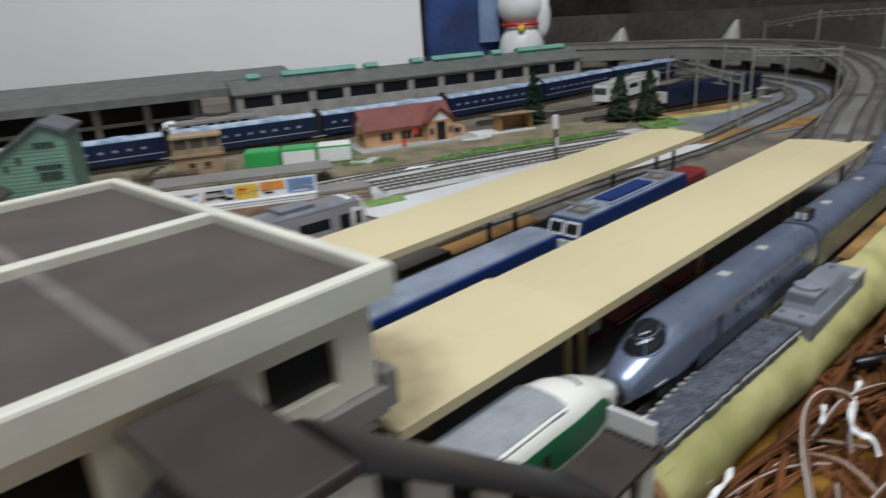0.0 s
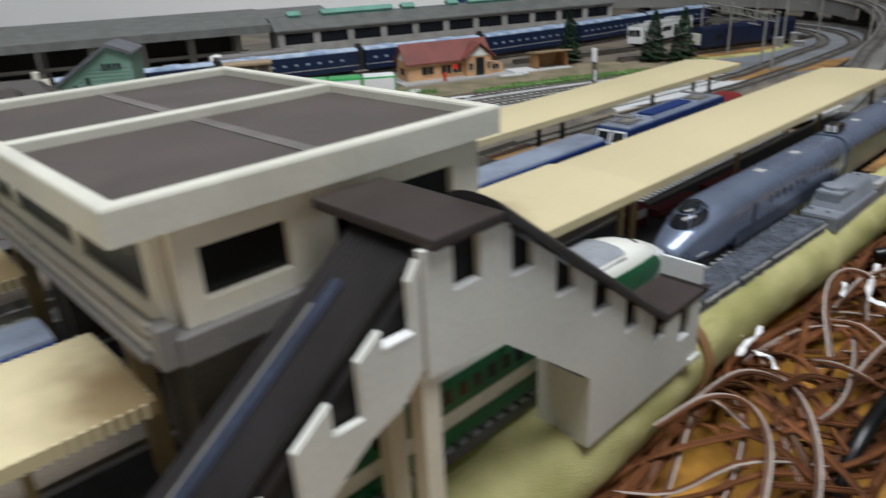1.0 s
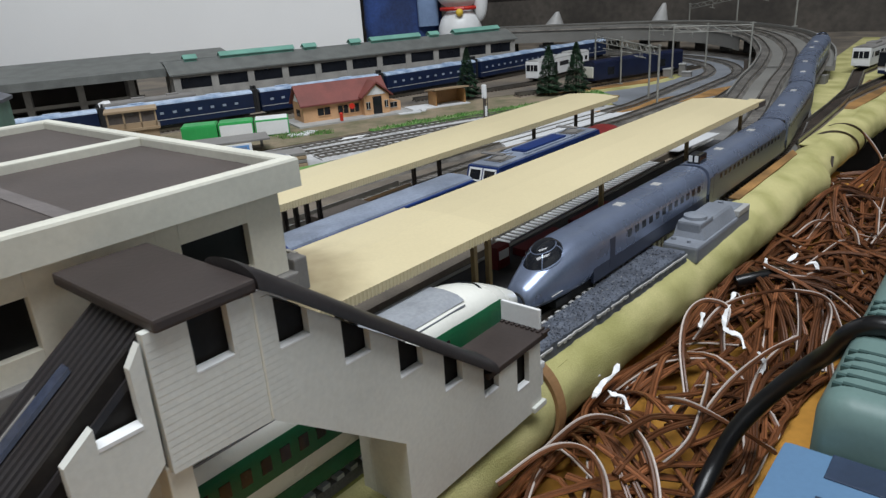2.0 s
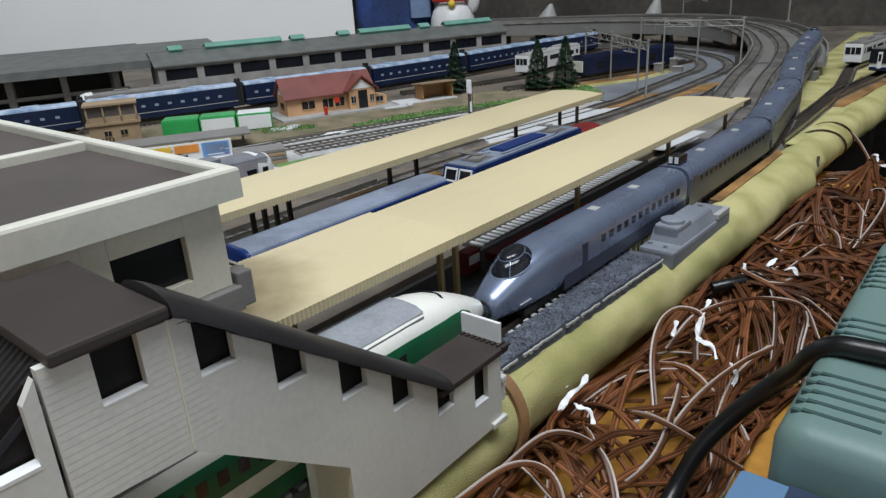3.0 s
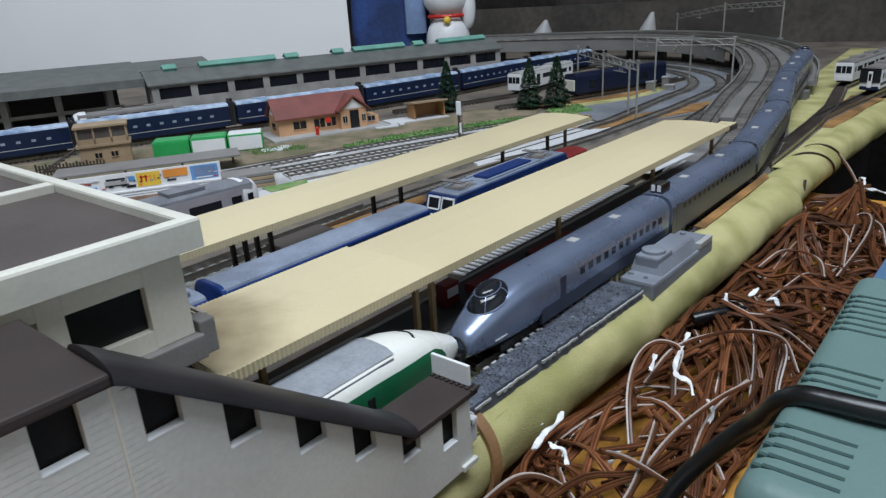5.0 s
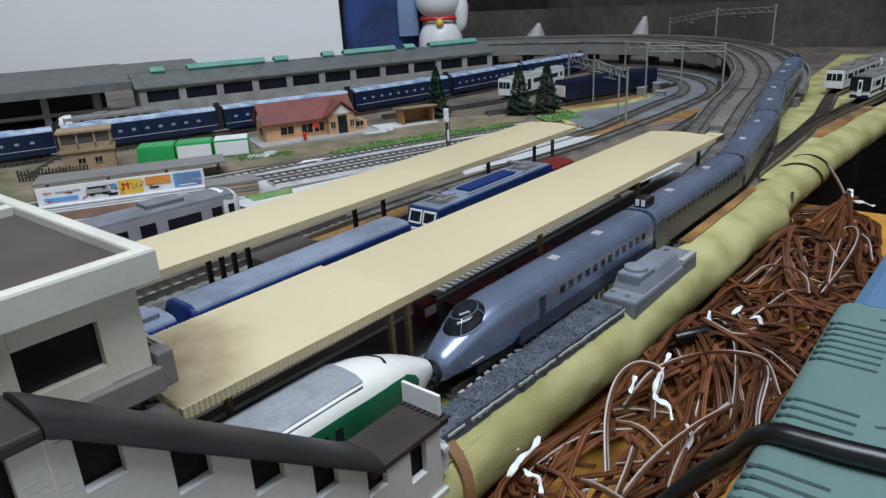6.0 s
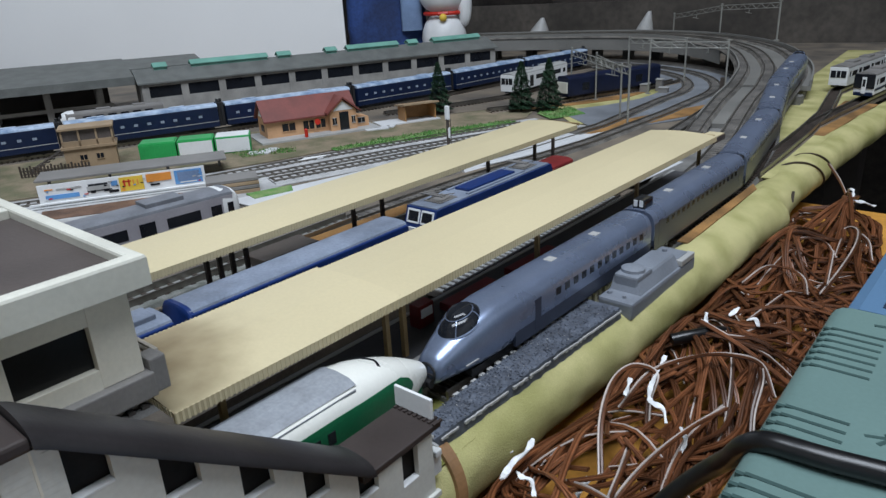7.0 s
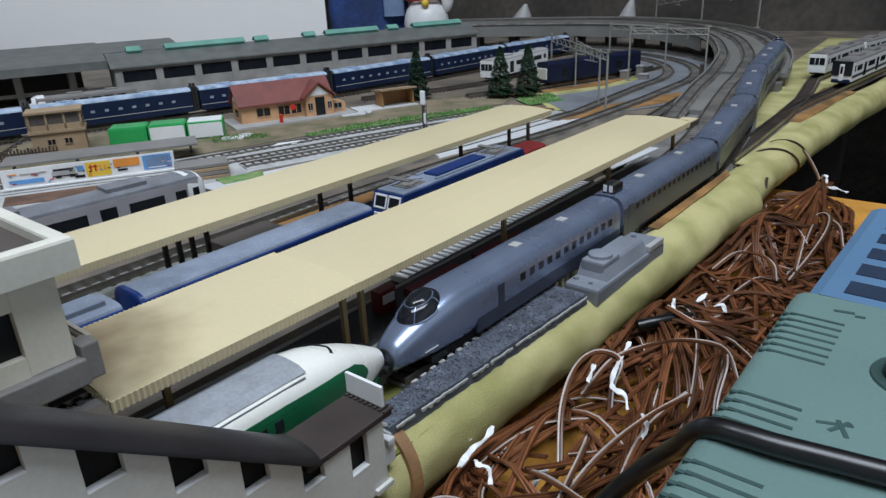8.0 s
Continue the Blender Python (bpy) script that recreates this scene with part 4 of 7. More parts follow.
def coach(name, label, L, W, H, body, roof, win, wins, stripe=None, roofstuff=None, category="train car", rise=0.15, roofw=1.0):
    """A box-bodied railway carriage. wins: (y0, y1, z0, z1) on both sides."""
    t = thing(name, 0, 0, 0, label, category)
    h = W / 2
    he = H - W * rise
    bm = B()
    bx(bm, -h, h, 0.8, L - 0.8, 3.4, he, 0.5)
    part("body", bm, body, t)
    bm = B()
    pts = [(roofw * x, z) for x, z in ((-h, he), (-h * 0.96, he + (H - he) * 0.45), (-h * 0.75, he + (H - he) * 0.82), (-h * 0.35, H), (h * 0.35, H), (h * 0.75, he + (H - he) * 0.82), (h * 0.96, he + (H - he) * 0.45), (h, he))]
    prism(bm, pts, "y", 0.8, L - 0.8)
    rf = part("roof", bm, roof, t, smooth=True)
    bm = B()
    bx(bm, -h + 1.5, h - 1.5, 6, L - 6, 1.2, 3.6)
    part("underframe", bm, UNDER, t)
    for y0, y1, z0, z1 in wins:
        for s in (-1, 1):
            bm = B()
            bx(bm, min(s * (h + 0.12), s * (h - 0.4)), max(s * (h + 0.12), s * (h - 0.4)), y0, y1, z0, z1)
            part("window", bm, win, t)
    for z0, z1, m in stripe or ():
        for s in (-1, 1):
            bm = B()
            bx(bm, min(s * (h + 0.06), s * (h - 0.3)), max(s * (h + 0.06), s * (h - 0.3)), 1, L - 1, z0, z1)
            part("stripe", bm, m, t)
    for x0, x1, y0, y1, dz in roofstuff or ():
        bm = B()
        bx(bm, x0, x1, y0, y1, H - 1.2, H + dz, 0.3)
        part("roof_unit", bm, roof, rf)
    bogies(t, L, h - 0.5)
    for y in (-1.8, L + 0.8):
        bm = B()
        bx(bm, -1, 1, y - 1.0, y + 2.0, 2.6, 4.0)
        part("coupler", bm, UNDER, t)
    return t


def pose_on(path, s0, s1, z=RT):
    a, _ = bend(path, s0)
    b, _ = bend(path, s1)
    d = b - a
    q = Matrix.Rotation(math.atan2(-d.x, d.y), 4, "Z") @ Matrix.Rotation(math.asin(d.z / d.length), 4, "X")
    return Matrix.Translation((a + Vector((0, 0, z))) * MM) @ q


def face(t, W, H, colour, cab, y=0.6, label="end face with cab windows", three=True):
    """Front of a multiple unit: mask, cab windows, lamps."""
    h = W / 2
    bm = B()
    bx(bm, -h + 0.2, h - 0.2, y - 0.6, y + 0.3, 3.6, H - 1.2, 0.5)
    f = part("front_mask", bm, colour, t, label)
    spans = ((-h + 1.6, -2.4), (-1.7, 1.7), (2.4, h - 1.6)) if three else ((-h + 1.6, -0.6), (0.6, h - 1.6))
    for a, b in spans:
        bm = B()
        bx(bm, a, b, y - 0.9, y - 0.5, H * 0.5, H * 0.5 + (H * 0.3))
        part("cab_window", bm, cab, f)
    for s in (-1, 1):
        bm = B()
        rod(bm, (s * (h - 3), y - 1.0, 7.0), (s * (h - 3), y, 7.0), 0.9, 10)
        part("headlight", bm, WHITEPL, f)


# long-nosed silver express: nose car and plain cars
def express_nose(L=143.0):
    t = thing("silver_express_car", 0, 0, RT, "silver-blue streamlined express nose car with black cab canopy", "train car", group="cars of the silver express")
    def hull(y):
        u = min(1.0, max(0.0, y) / 30.0)
        w = 9.3 * (0.52 + 0.48 * (1 - (1 - u) ** 1.9)) * min(1.0, (0.55 + y / 3.0)) ** 0.5
        top = 11.4 + 10.6 * (1 - (1 - u) ** 1.8) - 1.6 * max(0.0, 1 - y / 2.0) ** 2
        return w, top, 3.0 - 0.8 * min(1, u * 2)
    rings = []
    for y in [0.0, 0.5, 1.2, 2.5, 5, 8, 12, 16, 20, 25, 30, 35, L - 1.0]:
        w, top, bot = hull(y)
        rings.append([(x, y, z) for x, z in section(w, top, bot, 40, 2.4 + 0.8 * min(1.0, y / 32))])
    bm = B()
    loft(bm, rings)
    body = part("body", bm, SILVER, t, smooth=True)
    # lower side in a darker silver, painting in the shade below the roof
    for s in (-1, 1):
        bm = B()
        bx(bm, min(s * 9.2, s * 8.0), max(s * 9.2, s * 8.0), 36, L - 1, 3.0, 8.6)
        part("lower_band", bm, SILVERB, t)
        for i in range(12):
            bm = B()
            bx(bm, min(s * 9.3, s * 8.7), max(s * 9.3, s * 8.7), 62 + i * 6.2, 65.4 + i * 6.2, 12.8, 15.8)
            part("window", bm, WINDK, t)
        bm = B()
        bx(bm, min(s * 9.3, s * 8.7), max(s * 9.3, s * 8.7), 48, 52, 5, 16.5)
        part("door", bm, SILVERB, t)
    # cab canopy: a ring of slanted panes under a glossy cap
    def oval(k, z):
        out = []
        for q in range(28):
            a = 2 * math.pi * q / 28
            y = 17.0 + 8.8 * k * math.sin(a)
            out.append((6.3 * k * math.cos(a), y, z + 0.20 * (y - 17.0) * (1.25 - 0.6 * (1 - k))))
        return out
    levels = [oval(k, z) for k, z in ((1.06, 16.6), (1.0, 18.2), (0.91, 19.8), (0.78, 21.0), (0.60, 21.7))]
    bm = B()
    loft(bm, levels)
    can = part("cab_canopy", bm, WINDK, t, "glossy black cab glazing", True)
    bm = B()
    loft(bm, [oval(0.62, 21.6), oval(0.58, 22.5), oval(0.42, 23.1), oval(0.15, 23.4)])
    part("canopy_cap", bm, WINDK, can, "dark rounded canopy cap", True)
    for k, z, r in ((1.03, 17.9, 0.34), (0.61, 21.75, 0.26)):
        bm = B()
        tube(bm, oval(k, z) + [oval(k, z)[0]], r)
        part("canopy_frame", bm, SILVER, can)
    for q in (2, 12, 18, 24):
        bm = B()
        tube(bm, [Vector(r[q]) for r in levels], 0.22)
        part("canopy_frame", bm, SILVER, can)
    for y in (70, 104):
        bm = B()
        bx(bm, -1.9, 1.9, y, y + 4.5, 21.6, 22.3, 0.2)
        part("roof_hatch", bm, LGREY, t, "pale roof hatch")
    bm = B()
    ring0 = []
    for q in range(17):
        a = math.pi * 2 * q / 16
        ring0.append((3.5 * math.cos(a), -0.4 + 0.5 * math.sin(a), 7.4 + 3.0 * math.sin(a)))
    tube(bm, ring0, 0.45)
    tube(bm, [(-3.4, -0.5, 7.4), (0, -0.9, 7.4), (3.4, -0.5, 7.4)], 0.35)
    tube(bm, [(0, -1.0, 4.6), (0, -0.9, 7.4), (0, -0.1, 10.3)], 0.35)
    part("coupler_hatch", bm, UNDER, t, "open black coupler hatch")
    bm = B()
    rod(bm, (-2.6, -0.8, 4.2), (2.6, -0.8, 4.2), 1.6, 10)
    bx(bm, -1, 1, -3.4, 0.5, 3.2, 5.0)
    part("coupler", bm, UNDER, t)
    bm = B()
    bx(bm, -7, 7, 14, L - 6, 0.8, 3.4)
    part("underframe", bm, UNDER, t)
    for s in (-1, 1):
        bm = B()
        rod(bm, (s * 7.5, 10.5, 6.9), (s * 8.35, 16.0, 7.5), 0.24)
        part("headlight", bm, LGREY, t, "slim pale headlight slit")
    bogies(t, L, 8.0, 30)
    return t


def express_car(L=124.0):
    t = thing("silver_express_car", 0, 0, RT, "silver-blue express passenger car with small dark windows", "train car", group="cars of the silver express")
    bm = B()
    loft(bm, [[(x, y, z) for x, z in section(9.2, 22.0, 2.4, 28, 3.2)] for y in (0.8, 2.0, L - 2.0, L - 0.8)])
    part("body", bm, SILVER, t, smooth=True)
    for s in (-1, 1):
        # side face painted dark as shade; the roof keeps the lit silver
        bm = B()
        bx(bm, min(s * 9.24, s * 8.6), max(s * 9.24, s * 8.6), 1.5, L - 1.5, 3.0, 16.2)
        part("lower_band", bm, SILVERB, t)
        for i in range(16):
            bm = B()
            bx(bm, min(s * 9.3, s * 8.7), max(s * 9.3, s * 8.7), 14 + i * 6.2, 17.0 + i * 6.2, 13.0, 15.4)
            part("window", bm, WINDK, t)
        for y in (6, L - 10):
            bm = B()
            bx(bm, min(s * 9.3, s * 8.7), max(s * 9.3, s * 8.7), y, y + 4, 5, 17)
            part("door", bm, SILVERB, t)
    for y in (34, L - 40):
        bm = B()
        bx(bm, -1.9, 1.9, y, y + 4.5, 21.4, 22.3, 0.2)
        part("roof_unit", bm, LGREY, t, "pale roof hatch")
    bm = B()
    bx(bm, -7, 7, 4, L - 4, 0.8, 3.0)
    part("underframe", bm, UNDER, t)
    bogies(t, L)
    bm = B()
    bx(bm, -7.5, 7.5, L - 0.9, L + 1.6, 4, 21)
    part("gangway", bm, UNDER, t)
    return t


MAINP = [p for p in MAIN]
# arc length at which the coupling of the two expresses stands
S_C, acc = 0.0, 0.0
for a, b in zip(MAINP, MAINP[1:]):
    if a.y <= 189.5 < b.y:
        S_C = acc + (b - a).length * (189.5 - a.y) / (b.y - a.y)
    acc += (b - a).length
nose = express_nose()
nose.matrix_basis = pose_on(MAINP, S_C, S_C + 140)
car = express_car()
s = S_C + 144.5
car.matrix_basis = pose_on(MAINP, s, s + 124)
for k in (1, 2):
    s += 126
    copy_thing(car, pose_on(MAINP, s, s + 124))
bm = B()
bx(bm, -3.0, 3.0, 0, 9, 0, 4.2, 0.5)
hood = part("pantograph_cover", bm, WINDK, car, "dark pantograph housing")
hood.matrix_basis = pose(0, 0.003, 0.0218)
bm = B()
for x in (-2.4, 0.4):
    bx(bm, x, x + 1.8, -0.2, 0.2, 1, 4.0)
part("insulator", bm, WHITEPL, hood)
s += 126
rear = copy_thing(nose, pose_on(MAINP, s + 142, s))


# ivory and green express with a rounded nose
def green_nose(L=157.0):
    t = thing("green_express_car", 0, 0, RT, "ivory bullet-nosed express car with green window band and grey roof", "train car")
    rings = []
    ys = [0.0, 0.8, 2.2, 4.5, 8, 13, 19, 26, 33, 40, L]
    for y in ys:
        u = min(1.0, y / 38.0)
        w = 10.4 * (0.30 + 0.70 * (1 - (1 - u) ** 2.6))
        top = 13.0 + 12.6 * (1 - (1 - u) ** 2.0)
        bot = 6.5 - 4.1 * (1 - (1 - u) ** 3)
        rings.append([(x, y, z) for x, z in section(w, top, bot, 24, 2.2 + 1.1 * u)])
    bm = B()
    loft(bm, rings)
    part("body", bm, SHINKW, t, smooth=True)
    for s in (-1, 1):
        bm = B()
        # window band: straight strip closing in a round tip along the nose
        st_ = ((11, 12.8, 14.0), (12.5, 11.6, 16.0), (16, 11.0, 18.0), (20, 11.0, 18.8), (24, 11.0, 19.3), (30, 11.2, 19.7), (36, 11.4, 20.0), (42, 11.5, 20.2), (L - 1, 11.5, 20.2))
        rr = []
        for y, z0, z1 in st_:
            u = min(1.0, y / 38.0)
            w, top, bot = 10.4 * (0.30 + 0.70 * (1 - (1 - u) ** 2.6)), 13.0 + 12.6 * (1 - (1 - u) ** 2.0), 6.5 - 4.1 * (1 - (1 - u) ** 3)
            k = 2.2 + 1.1 * u
            c, r = (top + bot) / 2, (top - bot) / 2
            col = []
            for q in range(7):
                z = z0 + (z1 - z0) * q / 6
                col.append((s * (w * max(0.0, 1 - abs((z - c) / r) ** k) ** (1 / k) + 0.12), y, z))
            rr.append(col + [(s * (abs(p[0]) - 1.5), p[1], p[2]) for p in col[::-1]])
        loft(bm, rr)
        band = part("window_band", bm, SHINKG, t, "dark green window band")
        for i in range(22):
            bm = B()
            bx(bm, min(s * 10.62, s * 10.2), max(s * 10.62, s * 10.2), 44 + i * 5.0, 46.6 + i * 5.0, 14.0, 17.6)
            part("window", bm, WINDK, band)
    bm = B()
    prism(bm, [(-7.6, 24.4), (-5.0, 25.6), (0, 26.0), (5.0, 25.6), (7.6, 24.4), (5.0, 24.0), (-5.0, 24.0)], "y", 33, L - 1)
    part("roof_cover", bm, SHINKR, t, "worn grey roof panel")
    for s in (-1, 1):
        bm = B()
        bx(bm, s * 8.4 - 0.12, s * 8.4 + 0.12, 34, L - 1, 23.0, 23.75)
        part("roof_gutter", bm, SHINKR, t)
    bm = B()
    pts = []
    for q in range(13):
        x = -7.6 + 15.2 * q / 12
        y = 19.0 + 5.5 * abs(x / 7.6) ** 1.6
        u = min(1.0, y / 38.0)
        w, top, bot = 10.4 * (0.30 + 0.70 * (1 - (1 - u) ** 2.6)), 13.0 + 12.6 * (1 - (1 - u) ** 2.0), 6.5 - 4.1 * (1 - (1 - u) ** 3)
        k = 2.2 + 1.1 * u
        z = (top + bot) / 2 + (top - bot) / 2 * max(0.0, 1 - abs(x / w) ** k) ** (1 / k)
        pts.append((x, y, z - 0.35))
    tube(bm, pts[3:], 0.62)
    part("windscreen", bm, WINDK, t, "black cab windscreen")
    bm = B()
    loft(bm, [[(x, y, z) for x, z in ((-w, 1.6), (w, 1.6), (w, 6.0), (-w, 6.0))] for y, w in ((2.5, 3.0), (6, 5.4), (16, 8.6), (40, 9.6), (L, 9.6))])
    part("skirt", bm, SHINKG, t, "dark green skirt")
    bm = B()
    bx(bm, -1.2, 1.2, -3, 2, 3.2, 5.2)
    part("coupler", bm, UNDER, t)
    bogies(t, L, 8.5, 30)
    return t


gn = green_nose()
gn.matrix_basis = pose_on(MAINP, S_C - 3.5, S_C - 150)

# blue sleeper coaches and the electric locomotive between the platforms
T1 = [Vector((-139.5, -470, 0)), Vector((-137.5, 480, 0))]
bw = [(10 + i * 9.8, 14.3 + i * 9.8, 11.5, 15.5) for i in range(10)]
bc = coach("blue_sleeper_coach", "blue sleeper coach with a grey rounded roof", 107, 18.6, 24.2, BLUELO, LOCORF, WINLT, bw, stripe=((7.4, 8.2, WHITEPL),), category="train car", rise=0.09, roofw=0.86)
bc.matrix_basis = pose_on(T1, 470 + 149, 470 + 256)
tagged(bc, group="blue coaches at the platform")
bm = B()
bx(bm, -3.4, 3.4, -0.4, 1.2, 5, 21, 0.4)
part("gangway", bm, WHITEPL, bc, "white gangway frame")
bm = B()
loft(bm, [[(x, y, z) for x, z in section(w, h, 3.2, 24, 4.2)] for y, w, h in ((-0.5, 9.0, 24.0), (0.0, 9.4, 24.6), (1.6, 9.4, 24.6), (1.9, 9.2, 24.3))])
part("end_cap", bm, BLUELO, bc, "blue arched coach end", True)
b2 = copy_thing(bc, pose_on(T1, 470 + 37, 470 + 144))
copy_thing(bc, pose_on(T1, 470 - 87, 470 + 20))
bm = B()
bx(bm, -4.5, 4.5, 89, 103, 23.6, 25.8, 0.4)
part("air_unit", bm, LOCORF, b2, "grey roof air unit")


def electric_loco(L=107.0):
    t = thing("electric_locomotive", 0, 0, 0, "blue electric locomotive with grey-blue roof gear", "locomotive")
    bm = B()
    prism(bm, [(0.5, 3), (0, 10), (0.8, 15), (3.6, 23.2), (L - 3.6, 23.2), (L - 0.8, 15), (L, 10), (L - 0.5, 3)], "x", -9.2, 9.2)
    part("body", bm, BLUELO, t)
    for f in (0, 1):
        y = lambda v: v if not f else L - v
        bm = B()
        loft(bm, [[(x, y(yy), z) for x, z in ((-a, 9 + dz), (a, 9 + dz), (a, 13.6 + dz), (-a, 13.6 + dz))] for yy, a, dz in ((-0.15, 8.0, 0.6), (0.6, 8.0, 0.6))])
        part("nose_band", bm, WHITEPL, t, "cream nose band")
        for s in (-1, 1):
            bm = B()
            loft(bm, [[(s * a, y(v), c) for a in (1.0, 7.4)] + [(s * a, y(v + 1.2), c) for a in (7.4, 1.0)] for c, v in ((16.8, 1.1), (21.8, 2.8))])
            w = part("cab_window", bm, WINDK, t)
            bm = B()
            for a, b, c, d in ((0.5, 8.0, 16.2, 17.0), (0.5, 8.0, 21.6, 22.4), (0.4, 1.1, 16.5, 22), (7.2, 8.0, 16.5, 22)):
                loft(bm, [[(s * q, y(v), e) for q in (a, b)] + [(s * q, y(v + 1.0), e) for q in (b, a)] for e, v in ((c, 0.85 + (c - 16.2) * 0.34), (d, 0.85 + (d - 16.2) * 0.34))])
            part("window_frame", bm, WHITEPL, w)
    bm = B()
    bx(bm, -8.2, 8.2, 4.6, L - 4.6, 22.8, 24.0, 0.4)
    part("roof", bm, LOCORF, t, "grey-blue roof")
    bm = B()
    bx(bm, -4.6, 4.6, 34, 74, 23.8, 25.4, 0.5)
    part("roof_hatch", bm, BLUELO, t, "blue roof equipment cover")
    for s in (-1, 1):
        bm = B()
        bx(bm, s * 6.2 - 0.8, s * 6.2 + 0.8, 30, 80, 23.8, 24.8, 0.2)
        part("roof_duct", bm, LOCORF, t)
    for y in (17, 88):
        bm = B()
        bx(bm, -5, 5, y - 6, y + 7, 23.6, 24.4)
        base = part("pantograph_base", bm, GREYPL, t)
        for x in (-4, 4):
            bm = B()
            tube(bm, [(x, y - 5, 24), (x, y + 6, 26.2), (x * 0.8, y - 6, 27.6)], 0.4)
            part("pantograph_arm", bm, GREYPL, base)
        for yy in (y - 6, y - 4):
            bm = B()
            rod(bm, (-6.5, yy, 27.8), (6.5, yy, 27.8), 0.45)
            part("contact_strip", bm, GREYPL, base)
    for s in (-1, 1):
        for k in range(6):
            bm = B()
            bx(bm, min(s * 9.3, s * 8.8), max(s * 9.3, s * 8.8), 26 + k * 12, 34 + k * 12, 13.5, 17.5)
            part("louvre", bm, SILVERD, t)
    bm = B()
    bx(bm, -7, 7, 5, L - 5, 1.0, 3.2)
    part("underframe", bm, UNDER, t)
    bogies(t, L, 8.2, 24)
    return t


el = electric_loco()
el.matrix_basis = pose_on(T1, 470 + 271, 470 + 377)
# dark red wagon coupled behind the locomotive, under the canopy end
rw = coach("red_goods_van", "short dark red goods van behind the locomotive", 24, 16, 21.0, REDDK, REDDK, WINDK, (), category="wagon")
rw.matrix_basis = pose_on(T1, 470 + 378, 470 + 402)
# dark coach on the far platform track
bt_w = [(10 + i * 11.5, 13.4 + i * 11.5, 13.6, 15.8) for i in range(10)]
blue = coach("blue_night_coach", "dark blue night train coach with pale blue roof", 133, 18.6, 25.0, BLUETR, BLUERF, WINLT, bt_w, stripe=((8.4, 9.0, LGREY),), roofstuff=((-3, 3, 20, 34, 0.8), (-3, 3, 90, 104, 0.8)))
tagged(blue, group="coaches of the night train")
for y in (-3.0, 133.0):
    bm = B()
    bx(bm, -5.5, 5.5, y, y + 3.0, 3, 25.5, 0.6)
    bx(bm, -2.4, 2.4, y + 0.6, y + 2.4, 25, 28.5, 0.4)
    part("gangway", bm, UNDER, blue, "black gangway bellows")
tot = 0.0
for a, b in zip(BLUEP_PATH, BLUEP_PATH[1:]):
    if a.y <= 440 < b.y:
        SJ = tot
    tot += (b - a).length
for k in (-2, -1, 0, 1, 2, 3):
    m = pose_on(BLUEP_PATH, SJ + 3 + 139 * k, SJ + 135 + 139 * k)
    if k == -2:
        blue.matrix_basis = m
    else:
        copy_thing(blue, m)


# grey commuter unit by the billboard
E1 = [Vector((-292, -140, 0)), Vector((-257.5, 248, 0))]
ew = [(8, 14, 9.5, 17), (20, 38, 11.5, 17), (44, 52, 4.5, 17.5), (58, 80, 11.5, 17), (86, 94, 4.5, 17.5), (100, 118, 11.5, 17)]
emu = coach("commuter_car", "silver grey commuter car with dark windows", 130, 18.2, 24.0, EMUS, EMUR, WINDK, ew, stripe=((8.0, 8.6, ROOFRD),), roofstuff=((-6, 6, 26, 46, 1.8), (-6, 6, 84, 104, 1.8)))
emu.matrix_basis = pose_on([E1[1], E1[0]], 0, 120)
tagged(emu, group="commuter unit cars")
bm = B()
loft(bm, [[(x, y, z) for x, z in section(w, h, 3.4, 24, 4.0)] for y, w, h in ((-3.2, 7.4, 19.5), (-2.4, 8.4, 21.6), (-0.8, 9.2, 23.4), (6.5, 9.4, 24.4), (7.0, 9.2, 24.2))])
part("cab_hood", bm, WHITEPL, emu, "white rounded cab end", True)
for s_ in (-1, 1):
    bm = B()
    bx(bm, min(s_ * 9.5, s_ * 9.0), max(s_ * 9.5, s_ * 9.0), 1.2, 4.6, 10.5, 17)
    part("cab_side_window", bm, WINDK, emu)
bm = B()
bx(bm, -6.6, 6.6, -3.4, -2.6, 11.5, 18.5, 0.3)
part("cab_window", bm, WINDK, emu)
face(emu, 18.2, 23.5, WHITEPL, WINDK, 0.4, "white cab end with dark windows", False)
emu2 = coach("commuter_car", "silver grey commuter car with dark windows", 130, 18.2, 24.0, EMUS, EMUR, WINDK, ew, stripe=((8.0, 8.6, ROOFRD),), roofstuff=((-6, 6, 26, 46, 1.8), (-6, 6, 84, 104, 1.8)))
emu2.matrix_basis = pose_on([E1[1], E1[0]], 134, 260)
tagged(emu2, group="commuter unit cars")
copy_thing(emu2, pose_on([E1[1], E1[0]], 268, 394))

# white units
ww = [(6, 9, 12, 17.5), (14, 30, 12, 17), (36, 44, 5, 17.5), (50, 72, 12, 17), (78, 86, 5, 17.5), (92, 110, 12, 17), (116, 122, 12, 17)]


def white_unit(path, s, label, roofm, group, stripe=()):
    t = coach("white_railcar", label, 128, 17.6, 23.5, WHITEPL, roofm, WINDK, ww, stripe=stripe, roofstuff=((-5, 5, 30, 50, 1.6), (-5, 5, 80, 100, 1.6)))
    face(t, 17.6, 23.0, WHITEPL, WINDK, 0.4, "white cab end with black windows", True)
    t.matrix_basis = pose_on(path, s, s + 110)
    return tagged(t, group=group)


